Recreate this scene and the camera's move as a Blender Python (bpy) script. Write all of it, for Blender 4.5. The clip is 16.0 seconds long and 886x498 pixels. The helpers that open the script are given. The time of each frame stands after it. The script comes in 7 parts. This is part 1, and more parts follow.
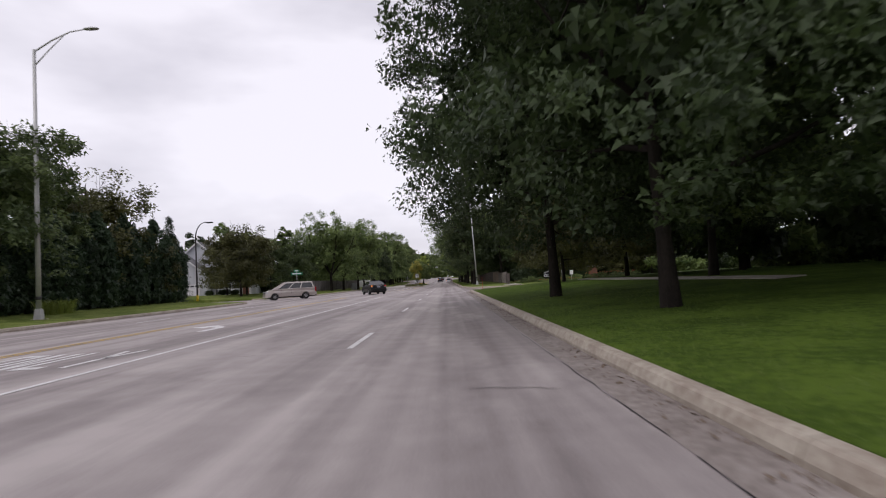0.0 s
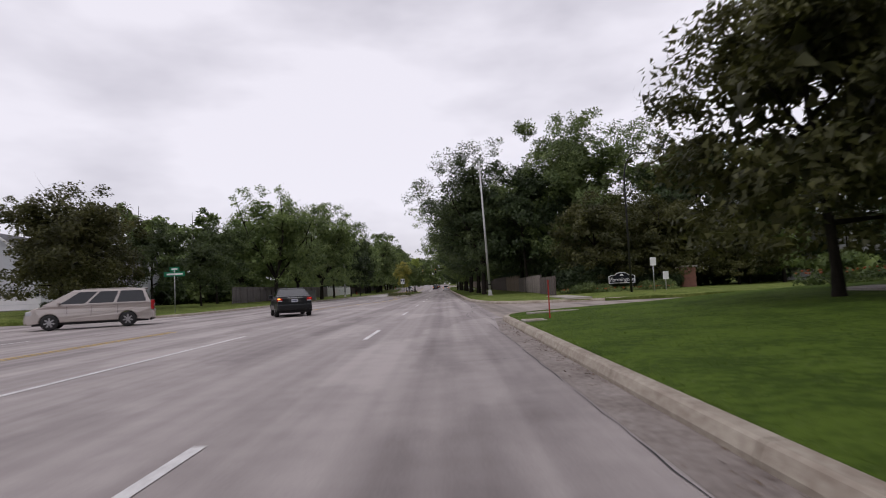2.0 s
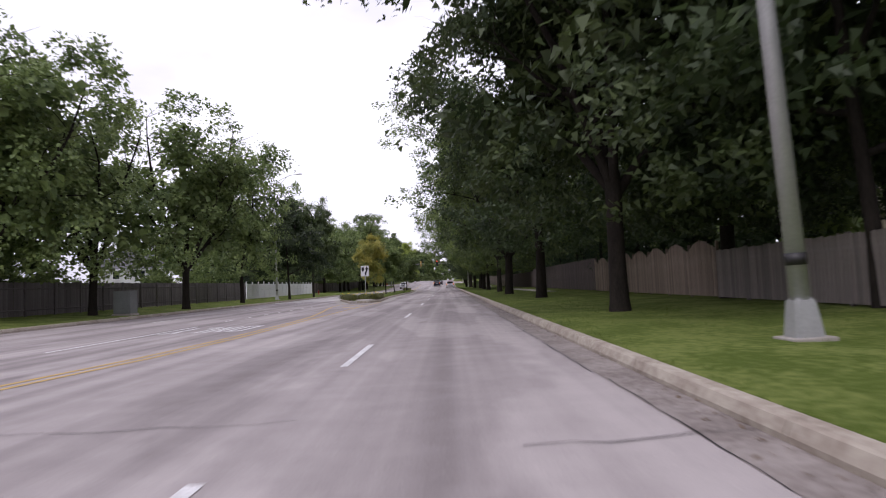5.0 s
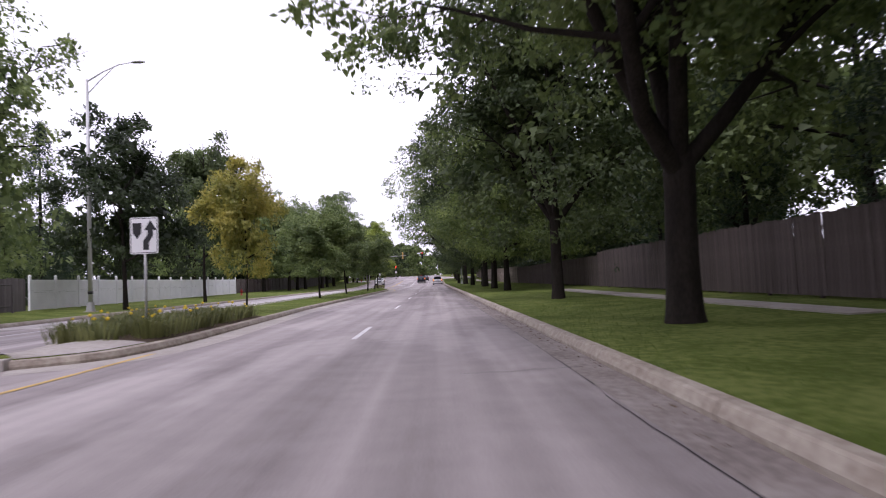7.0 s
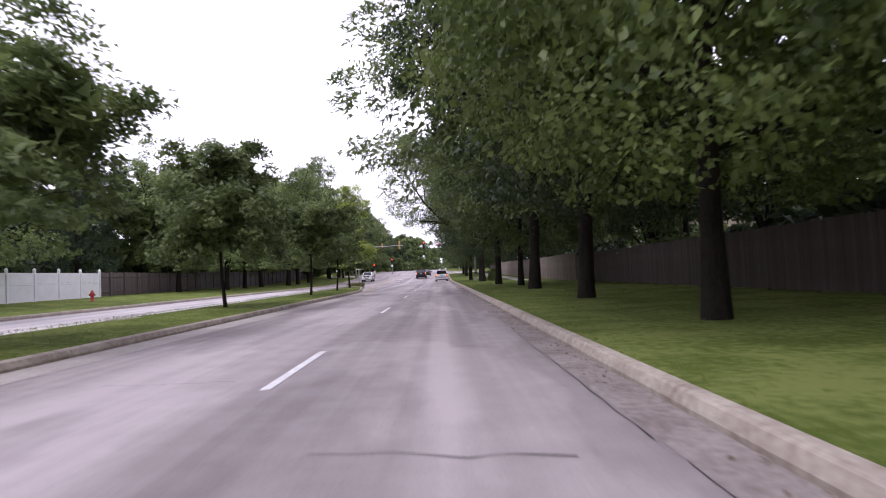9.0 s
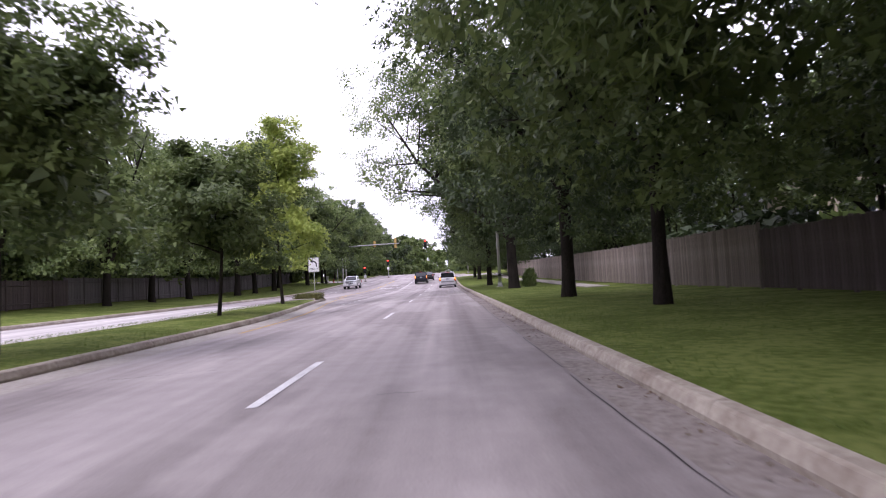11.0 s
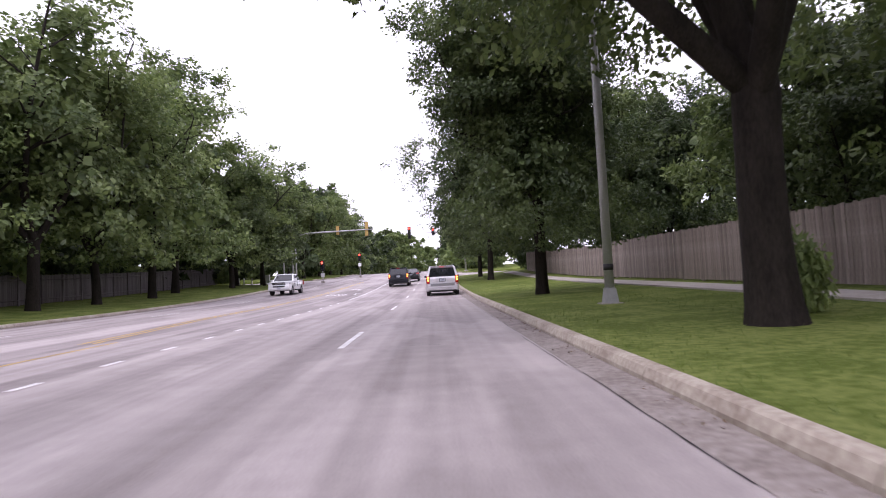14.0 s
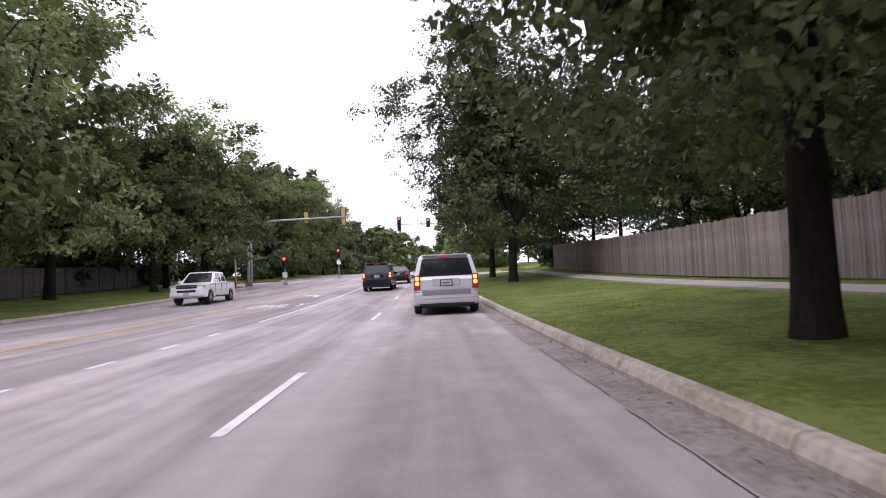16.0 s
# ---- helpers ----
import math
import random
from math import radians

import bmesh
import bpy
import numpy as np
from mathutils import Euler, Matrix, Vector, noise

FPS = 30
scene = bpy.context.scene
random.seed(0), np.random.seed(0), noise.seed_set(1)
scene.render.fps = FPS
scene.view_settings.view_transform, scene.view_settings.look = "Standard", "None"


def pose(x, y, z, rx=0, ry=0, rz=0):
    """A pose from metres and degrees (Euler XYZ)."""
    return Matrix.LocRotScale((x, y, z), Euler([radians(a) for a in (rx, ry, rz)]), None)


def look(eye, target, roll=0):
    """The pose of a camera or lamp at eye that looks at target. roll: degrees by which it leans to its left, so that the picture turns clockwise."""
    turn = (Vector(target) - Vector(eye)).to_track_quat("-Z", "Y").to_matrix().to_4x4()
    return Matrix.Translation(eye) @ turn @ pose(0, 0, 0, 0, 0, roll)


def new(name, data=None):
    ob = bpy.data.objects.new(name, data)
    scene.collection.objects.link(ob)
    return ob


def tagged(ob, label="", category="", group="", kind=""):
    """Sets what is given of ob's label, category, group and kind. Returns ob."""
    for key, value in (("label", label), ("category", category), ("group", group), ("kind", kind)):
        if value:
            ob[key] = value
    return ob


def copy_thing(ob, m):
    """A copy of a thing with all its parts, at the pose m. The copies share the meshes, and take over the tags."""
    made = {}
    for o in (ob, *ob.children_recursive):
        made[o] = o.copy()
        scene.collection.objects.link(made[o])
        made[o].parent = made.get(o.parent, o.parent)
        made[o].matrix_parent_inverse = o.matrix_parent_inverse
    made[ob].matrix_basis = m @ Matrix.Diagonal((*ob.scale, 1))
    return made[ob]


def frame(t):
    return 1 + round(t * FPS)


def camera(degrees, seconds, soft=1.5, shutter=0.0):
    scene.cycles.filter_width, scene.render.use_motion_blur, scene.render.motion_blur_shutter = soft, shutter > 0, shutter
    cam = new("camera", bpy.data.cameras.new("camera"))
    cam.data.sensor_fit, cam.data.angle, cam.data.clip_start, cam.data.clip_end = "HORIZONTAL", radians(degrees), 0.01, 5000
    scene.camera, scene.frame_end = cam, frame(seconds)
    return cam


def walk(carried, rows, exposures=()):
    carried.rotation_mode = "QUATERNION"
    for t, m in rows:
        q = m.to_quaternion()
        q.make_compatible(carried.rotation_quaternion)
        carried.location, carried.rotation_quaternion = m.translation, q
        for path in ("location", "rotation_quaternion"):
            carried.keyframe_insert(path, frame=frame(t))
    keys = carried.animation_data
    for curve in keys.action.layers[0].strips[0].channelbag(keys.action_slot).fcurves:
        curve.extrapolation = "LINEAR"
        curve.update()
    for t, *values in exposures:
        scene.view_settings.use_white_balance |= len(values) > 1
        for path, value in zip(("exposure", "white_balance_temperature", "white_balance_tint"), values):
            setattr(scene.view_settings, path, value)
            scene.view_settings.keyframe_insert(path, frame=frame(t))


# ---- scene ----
# one lens for the whole drive
cam = camera(73.4, 16.0, soft=1.05, shutter=0.17)
# seconds, x, y, z, pitch, roll, yaw
ROWS = [
    (0.0, 0.06, 0.0, 1.1, 3.02, 3.11, 0.49),
    (0.5, 0.1, 8.49, 1.1, 3.04, 2.93, 0.33),
    (1.0, 0.08, 16.87, 1.1, 3.52, 2.54, 0.48),
    (1.5, 0.1, 25.1, 1.1, 3.3, 2.79, 0.45),
    (2.0, 0.16, 33.34, 1.1, 3.73, 2.64, 0.2),
    (2.5, 0.11, 41.65, 1.1, 3.6, 2.96, -0.1),
    (3.0, 0.11, 49.84, 1.1, 3.18, 2.97, 0.29),
    (3.2, 0.11, 53.13, 1.1, 3.92, 3.21, -0.07),
    (5.3, -0.22, 88.03, 1.1, 3.24, 2.63, 0.48),
    (5.5, -0.21, 91.38, 1.1, 3.13, 2.87, -0.15),
    (6.0, -0.2, 99.82, 1.1, 2.94, 2.56, -0.76),
    (6.5, -0.12, 108.22, 1.1, 2.8, 2.73, -0.65),
    (7.0, -0.06, 116.14, 1.1, 2.92, 2.68, -0.75),
    (7.5, -0.12, 124.06, 1.1, 3.1, 3.29, -0.99),
    (8.0, 0.01, 131.73, 1.1, 2.57, 2.69, -0.99),
    (8.5, 0.06, 139.19, 1.1, 2.7, 2.63, -0.46),
    (9.0, 0.11, 146.2, 1.1, 2.46, 2.46, -0.33),
    (9.7, 0.14, 155.3, 1.1, 2.3, 2.61, -0.33),
    (11.8, 0.12, 180.26, 1.1, 3.09, 3.3, 0.35),
    (12.5, 0.09, 187.79, 1.1, 2.9, 3.39, -0.26),
    (13.0, 0.01, 192.88, 1.1, 2.78, 3.34, -0.5),
    (13.5, -0.05, 198.19, 1.1, 2.99, 3.28, -0.7),
    (14.0, -0.09, 203.07, 1.1, 2.77, 3.02, -0.9),
    (14.5, -0.1, 207.83, 1.1, 2.97, 2.36, -1.02),
    (15.0, -0.17, 212.2, 1.1, 2.73, 2.31, -1.34),
    (16.0, -0.08, 220.8, 1.1, 2.84, 2.82, -1.37),
]
EXPOSURES = [(0.0, 0.0, 6400, 15), (1.5, -0.08, 6400, 15), (3.2, -0.15, 6400, 14), (5.3, 0.55, 6100, 21), (7.0, 0.8, 6050, 25), (9.7, 1.03, 5950, 27), (12.0, 1.26, 6000, 28), (13.5, 1.25, 6050, 27), (16.0, 1.04, 6150, 25)]
walk(cam, [(t, pose(x, y, z, 90 + p, r, w)) for t, x, y, z, p, r, w in ROWS], EXPOSURES)


# ---- world and sun: bright overcast ----
def make_world():
    w = bpy.data.worlds.new("overcast_sky")
    scene.world = w
    w.use_nodes = True
    nt = w.node_tree
    nt.nodes.clear()
    N, L = nt.nodes.new, nt.links.new
    out = N("ShaderNodeOutputWorld")
    bg = N("ShaderNodeBackground")
    sky = N("ShaderNodeTexSky")
    sky.sky_type = "NISHITA"
    sky.sun_disc = False
    sky.sun_elevation, sky.sun_rotation = radians(52), radians(215)
    tc = N("ShaderNodeTexCoord")
    mp = N("ShaderNodeMapping")
    mp.inputs["Scale"].default_value = (1.0, 1.0, 2.6)
    no = N("ShaderNodeTexNoise")
    no.inputs["Scale"].default_value = 1.7
    no.inputs["Detail"].default_value = 5
    no.inputs["Roughness"].default_value = 0.5
    ra = N("ShaderNodeValToRGB")
    ra.color_ramp.elements[0].position, ra.color_ramp.elements[1].position = 0.36, 0.6
    ra.color_ramp.elements[0].color = (0.56, 0.545, 0.60, 1)
    ra.color_ramp.elements[1].color = (1.0, 0.98, 1.03, 1)
    sc = N("ShaderNodeMix")
    sc.data_type = "RGBA"
    sc.inputs["Factor"].default_value = 0.10
    dim = N("ShaderNodeMix")
    dim.data_type, dim.blend_type = "RGBA", "MULTIPLY"
    dim.inputs["Factor"].default_value = 1.0
    dim.inputs["B"].default_value = (0.10, 0.10, 0.10, 1)
    L(tc.outputs["Generated"], mp.inputs["Vector"])
    L(mp.outputs["Vector"], no.inputs["Vector"])
    L(no.outputs["Fac"], ra.inputs["Fac"])
    L(sky.outputs["Color"], dim.inputs["A"])
    L(ra.outputs["Color"], sc.inputs["A"])
    L(dim.outputs["Result"], sc.inputs["B"])
    L(sc.outputs["Result"], bg.inputs["Color"])
    bg.inputs["Strength"].default_value = 1.0
    L(bg.outputs["Background"], out.inputs["Surface"])


make_world()
sun = new("sun", bpy.data.lights.new("sun", "SUN"))
sun.data.energy, sun.data.angle, sun.data.color = 0.8, radians(25), (1.0, 0.97, 0.93)
sun.matrix_basis = look((0, 0, 60), (22, 32, 0))


# ---- materials ----
def mat(name, base, rough=0.7, metal=0.0, var=0.0, scale=3.0, second=None, bump=0.0, bump_scale=None, stretch=(1, 1, 1), coords="Object", island=0.0, spec=0.5, tight=0.25):
    """A node material: base colour mixed with a second by noise at two scales, and a fine bump."""
    m = bpy.data.materials.new(name)
    m.use_nodes = True
    nt = m.node_tree
    b = nt.nodes["Principled BSDF"]
    b.inputs["Roughness"].default_value, b.inputs["Metallic"].default_value = rough, metal
    b.inputs["Specular IOR Level"].default_value = spec
    N, L = nt.nodes.new, nt.links.new
    base = (*base, 1)
    second = (*second, 1) if second else tuple(c * 0.6 for c in base[:3]) + (1,)
    b.inputs["Base Color"].default_value = base
    if var or bump:
        tc, mp = N("ShaderNodeTexCoord"), N("ShaderNodeMapping")
        mp.inputs["Scale"].default_value = stretch
        L(tc.outputs[coords], mp.inputs["Vector"])
    if var:
        n1, n2, add, mix = N("ShaderNodeTexNoise"), N("ShaderNodeTexNoise"), N("ShaderNodeMath"), N("ShaderNodeMix")
        n1.inputs["Scale"].default_value, n2.inputs["Scale"].default_value = scale, scale * 9
        n1.inputs["Detail"].default_value, n2.inputs["Detail"].default_value = 4, 3
        add.operation = "ADD"
        ramp = N("ShaderNodeMapRange")
        ramp.inputs["From Min"].default_value, ramp.inputs["From Max"].default_value = 1 - tight, 1 + tight
        ramp.inputs["To Max"].default_value = var
        mix.data_type = "RGBA"
        mix.inputs["A"].default_value, mix.inputs["B"].default_value = base, second
        L(mp.outputs["Vector"], n1.inputs["Vector"]), L(mp.outputs["Vector"], n2.inputs["Vector"])
        L(n1.outputs["Fac"], add.inputs[0]), L(n2.outputs["Fac"], add.inputs[1])
        L(add.outputs["Value"], ramp.inputs["Value"])
        L(ramp.outputs["Result"], mix.inputs["Factor"])
        col = mix.outputs["Result"]
        if island:
            g, hs, mr = N("ShaderNodeObjectInfo"), N("ShaderNodeHueSaturation"), N("ShaderNodeMapRange")
            mr.inputs["To Min"].default_value, mr.inputs["To Max"].default_value = 1 - island, 1 + island
            L(g.outputs["Random"], mr.inputs["Value"])
            L(mr.outputs["Result"], hs.inputs["Value"])
            L(col, hs.inputs["Color"])
            col = hs.outputs["Color"]
        L(col, b.inputs["Base Color"])
    if bump:
        n3, bp = N("ShaderNodeTexNoise"), N("ShaderNodeBump")
        n3.inputs["Scale"].default_value = bump_scale or scale * 12
        n3.inputs["Detail"].default_value = 3
        bp.inputs["Strength"].default_value, bp.inputs["Distance"].default_value = bump, 0.02
        L(mp.outputs["Vector"], n3.inputs["Vector"])
        L(n3.outputs["Fac"], bp.inputs["Height"])
        L(bp.outputs["Normal"], b.inputs["Normal"])
    return m


def leaf_mat(name, dark, light):
    m = bpy.data.materials.new(name)
    m.use_nodes = True
    nt = m.node_tree
    nt.nodes.clear()
    N, L = nt.nodes.new, nt.links.new
    out, d, t, mx = N("ShaderNodeOutputMaterial"), N("ShaderNodeBsdfPrincipled"), N("ShaderNodeBsdfTranslucent"), N("ShaderNodeMixShader")
    geo, ramp, tc, no, add, hs, oi, mr = (N("ShaderNodeNewGeometry"), N("ShaderNodeMix"), N("ShaderNodeTexCoord"), N("ShaderNodeTexNoise"),
                                          N("ShaderNodeMath"), N("ShaderNodeHueSaturation"), N("ShaderNodeObjectInfo"), N("ShaderNodeMapRange"))
    ramp.data_type = "RGBA"
    ramp.inputs["A"].default_value, ramp.inputs["B"].default_value = (*dark, 1), (*light, 1)
    no.inputs["Scale"].default_value = 0.6
    add.operation = "MULTIPLY_ADD"
    add.inputs[1].default_value, add.inputs[2].default_value = 0.42, -0.03
    ad2 = N("ShaderNodeMath")
    ad2.operation = "ADD"
    L(geo.outputs["Random Per Island"], add.inputs[0])
    L(tc.outputs["Object"], no.inputs["Vector"])
    L(add.outputs["Value"], ad2.inputs[0])
    mr2 = N("ShaderNodeMapRange")
    mr2.inputs["From Min"].default_value, mr2.inputs["From Max"].default_value, mr2.inputs["To Max"].default_value = 0.36, 0.66, 0.62
    L(no.outputs["Fac"], mr2.inputs["Value"])
    L(mr2.outputs["Result"], ad2.inputs[1])
    L(ad2.outputs["Value"], ramp.inputs["Factor"])
    mr.inputs["To Min"].default_value, mr.inputs["To Max"].default_value = 0.8, 1.2
    L(oi.outputs["Random"], mr.inputs["Value"])
    L(mr.outputs["Result"], hs.inputs["Value"])
    L(ramp.outputs["Result"], hs.inputs["Color"])
    L(hs.outputs["Color"], d.inputs["Base Color"])
    L(hs.outputs["Color"], t.inputs["Color"])
    d.inputs["Roughness"].default_value = 0.5
    d.inputs["Specular IOR Level"].default_value = 0.35
    mx.inputs["Fac"].default_value = 0.38
    L(d.outputs["BSDF"], mx.inputs[1]), L(t.outputs["BSDF"], mx.inputs[2])
    L(mx.outputs["Shader"], out.inputs["Surface"])
    return m


def road_mat(name, dark, light):
    """Asphalt worn in long wheel-track bands, with pale patches and grit."""
    m = bpy.data.materials.new(name)
    m.use_nodes = True
    nt = m.node_tree
    b = nt.nodes["Principled BSDF"]
    b.inputs["Roughness"].default_value, b.inputs["Specular IOR Level"].default_value = 0.8, 0.4
    N, L = nt.nodes.new, nt.links.new
    tc = N("ShaderNodeTexCoord")
    total = None
    # stretch, detail, low, high, weight
    for stretch, detail, lo, hi, weight in (((0.85, 0.010, 1), 2, 0.40, 0.60, 0.42), ((3.2, 0.05, 1), 2, 0.38, 0.64, 0.22), ((0.55, 0.16, 1), 5, 0.50, 0.56, 0.26), ((2.2, 2.2, 1), 4, 0.35, 0.68, 0.16), ((42, 42, 1), 2, 0.3, 0.7, 0.16)):
        mp, no, mr = N("ShaderNodeMapping"), N("ShaderNodeTexNoise"), N("ShaderNodeMapRange")
        mp.inputs["Scale"].default_value = stretch
        no.inputs["Scale"].default_value, no.inputs["Detail"].default_value = 1.0, detail
        mr.inputs["From Min"].default_value, mr.inputs["From Max"].default_value, mr.inputs["To Max"].default_value = lo, hi, weight
        L(tc.outputs["Object"], mp.inputs["Vector"]), L(mp.outputs["Vector"], no.inputs["Vector"]), L(no.outputs["Fac"], mr.inputs["Value"])
        if total is None:
            total = mr.outputs["Result"]
        else:
            ad = N("ShaderNodeMath")
            L(total, ad.inputs[0]), L(mr.outputs["Result"], ad.inputs[1])
            total = ad.outputs["Value"]
    mix, bp = N("ShaderNodeMix"), N("ShaderNodeBump")
    mix.data_type = "RGBA"
    mix.inputs["A"].default_value, mix.inputs["B"].default_value = (*dark, 1), (*light, 1)
    L(total, mix.inputs["Factor"]), L(mix.outputs["Result"], b.inputs["Base Color"])
    bp.inputs["Strength"].default_value, bp.inputs["Distance"].default_value = 0.3, 0.012
    L(no.outputs["Fac"], bp.inputs["Height"]), L(bp.outputs["Normal"], b.inputs["Normal"])
    return m


M_ROAD = road_mat("worn_asphalt", (0.178, 0.152, 0.148), (0.44, 0.394, 0.378))
M_ROADOLD = road_mat("patched_tan_asphalt", (0.16, 0.135, 0.118), (0.40, 0.345, 0.305))
M_ROADPALE = road_mat("pale_worn_concrete", (0.33, 0.30, 0.285), (0.62, 0.58, 0.55))
M_CONC = mat("kerb_concrete", (0.46, 0.41, 0.335), 0.85, var=0.9, scale=1.6, second=(0.24, 0.19, 0.15), bump=0.3, bump_scale=40)
M_PAVE = mat("pale_concrete", (0.42, 0.385, 0.345), 0.85, var=0.8, scale=1.2, second=(0.29, 0.26, 0.225), bump=0.2, bump_scale=50)
# blue raised slightly: bluish veil haze mixed into the turf colour
M_LAWN = mat("mown_lawn", (0.172, 0.206, 0.056), 0.95, var=1.0, scale=0.8, second=(0.088, 0.122, 0.024), bump=1.0, bump_scale=45, spec=0.08, tight=0.14)
M_LAWN_DARK = mat("dark_mown_lawn", (0.088, 0.138, 0.020), 0.95, var=1.0, scale=0.8, second=(0.048, 0.082, 0.012), bump=1.0, bump_scale=45, spec=0.08, tight=0.14)
M_SOIL = mat("brown_soil", (0.10, 0.075, 0.05), 0.95, var=1.0, scale=3.0, second=(0.055, 0.04, 0.028), bump=0.8, bump_scale=25, spec=0.1)
M_WHITE = mat("white_road_paint", (0.8, 0.79, 0.78), 0.7, var=0.8, scale=2.5, second=(0.46, 0.44, 0.43))
M_YELLOW = mat("yellow_road_paint", (0.62, 0.40, 0.09), 0.7, var=0.8, scale=2.0, second=(0.38, 0.27, 0.12))
M_BARK = mat("dark_bark", (0.034, 0.028, 0.023), 0.95, var=1.0, scale=4, second=(0.016, 0.013, 0.011), spec=0.15, bump=1.0, bump_scale=14, stretch=(1, 1, 0.25))
# leaf greens carry painted haze: extra blue throughout, the first also lightened
M_LEAF = leaf_mat("green_leaf", (0.066, 0.103, 0.036), (0.25, 0.318, 0.104))
M_LEAF6 = leaf_mat("yellow_green_leaf", (0.058, 0.096, 0.024), (0.24, 0.302, 0.085))
# the green leaf at about half strength, canopy shade of the right side put in
M_LEAF7 = leaf_mat("darkened_green_leaf", (0.036, 0.058, 0.022), (0.130, 0.170, 0.058))
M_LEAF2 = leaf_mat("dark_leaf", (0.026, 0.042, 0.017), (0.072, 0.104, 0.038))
M_LEAF3 = leaf_mat("yellowing_leaf", (0.16, 0.185, 0.04), (0.50, 0.44, 0.10))
M_LEAF4 = leaf_mat("bright_leaf", (0.20, 0.27, 0.06), (0.48, 0.54, 0.14))
M_LEAF5 = leaf_mat("bronze_leaf", (0.045, 0.050, 0.018), (0.125, 0.125, 0.036))
M_NEEDLE = leaf_mat("conifer_needle", (0.022, 0.042, 0.022), (0.06, 0.095, 0.045))
M_GALV = mat("galvanised_steel", (0.5, 0.5, 0.49), 0.5, 0.55, var=0.6, scale=3, second=(0.36, 0.36, 0.35))
M_DARKMETAL = mat("dark_painted_metal", (0.03, 0.028, 0.028), 0.5, 0.2, var=0.4, scale=4)
M_WOODF = mat("weathered_grey_fence_board", (0.27, 0.235, 0.215), 0.9, var=1.0, scale=2.2, second=(0.14, 0.115, 0.10), bump=0.5, bump_scale=18, stretch=(6, 6, 0.5), island=0.22)
M_WOODB = mat("bleached_fence_board", (0.37, 0.31, 0.275), 0.9, var=1.0, scale=2.2, second=(0.17, 0.137, 0.118), bump=0.5, bump_scale=18, stretch=(6, 6, 0.5), island=0.25, spec=0.2)
M_WOODT = mat("tan_fence_board", (0.36, 0.285, 0.23), 0.9, var=1.0, scale=2.2, second=(0.2, 0.15, 0.12), bump=0.5, bump_scale=18, stretch=(6, 6, 0.5), island=0.22, spec=0.2)
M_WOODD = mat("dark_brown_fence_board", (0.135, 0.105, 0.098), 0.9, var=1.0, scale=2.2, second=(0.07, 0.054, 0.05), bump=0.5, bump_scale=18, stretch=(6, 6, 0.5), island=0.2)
M_WOODG = mat("grey_fence_board", (0.20, 0.178, 0.178), 0.9, var=1.0, scale=2.2, second=(0.12, 0.105, 0.105), bump=0.5, bump_scale=18, stretch=(6, 6, 0.5), island=0.2)
M_GUTTER = mat("dirty_gutter_concrete", (0.32, 0.28, 0.255), 0.9, var=1.0, scale=1.3, second=(0.17, 0.14, 0.125), bump=0.4, bump_scale=30)
M_VINYL = mat("white_vinyl", (0.86, 0.86, 0.87), 0.45, var=0.4, scale=1.5, second=(0.6, 0.6, 0.6))
M_SIGNW = mat("white_sign_sheeting", (0.8, 0.8, 0.8), 0.4, var=0.3, scale=3, second=(0.66, 0.66, 0.66))
M_SIGNK = mat("black_sign_print", (0.015, 0.015, 0.016), 0.5)
M_SIGNG = mat("green_sign_sheeting", (0.01, 0.20, 0.10), 0.4, var=0.3, scale=3)
M_PETALY = mat("yellow_petal", (0.75, 0.55, 0.02), 0.6, var=0.4, scale=20, second=(0.6, 0.35, 0.02))
M_TYRE = mat("tyre_rubber", (0.018, 0.018, 0.019), 0.85, var=0.5, scale=8, second=(0.03, 0.03, 0.03))


# ---- building helpers ----
def link(name, bm, material, parent=None, label="", smooth=False):
    me = bpy.data.meshes.new(name)
    bm.to_mesh(me)
    bm.free()
    for m in (material if isinstance(material, (list, tuple)) else (material,)):
        me.materials.append(m)
    if smooth:
        me.polygons.foreach_set("use_smooth", [True] * len(me.polygons))
    ob = new(name, me)
    if parent:
        ob.parent = parent
    if label:
        ob["label"] = label
    return ob


def part(name, bm, material, parent, label="", smooth=False):
    return link(name, bm, material, parent, label, smooth)


def raw(name, verts, faces, material, parent=None, smooth=False, label=""):
    me = bpy.data.meshes.new(name)
    me.from_pydata(verts, [], faces)
    me.materials.append(material)
    if smooth:
        me.polygons.foreach_set("use_smooth", [True] * len(me.polygons))
    ob = new(name, me)
    if parent:
        ob.parent = parent
    if label:
        ob["label"] = label
    return ob


def base(name, x, y, z, rz=0.0, label="", category="", group="", kind=""):
    ob = new(name)
    ob.empty_display_size = 0.2
    ob.matrix_basis = pose(x, y, z, 0, 0, rz)
    return tagged(ob, label, category, group, kind)


def box(bm, cx, cy, cz, sx, sy, sz, bevel=0.0, m=None):
    r = bmesh.ops.create_cube(bm, size=1.0)
    vs = r["verts"]
    bmesh.ops.scale(bm, vec=(sx, sy, sz), verts=vs)
    bmesh.ops.translate(bm, vec=(cx, cy, cz), verts=vs)
    if m is not None:
        bmesh.ops.transform(bm, matrix=m, verts=vs)
    if bevel:
        es = list({e for v in vs for e in v.link_edges})
        bmesh.ops.bevel(bm, geom=es, offset=bevel, segments=2, affect="EDGES", profile=0.6)
    return bm


def boxm(cx, cy, cz, sx, sy, sz, bevel=0.0):
    return box(bmesh.new(), cx, cy, cz, sx, sy, sz, bevel)


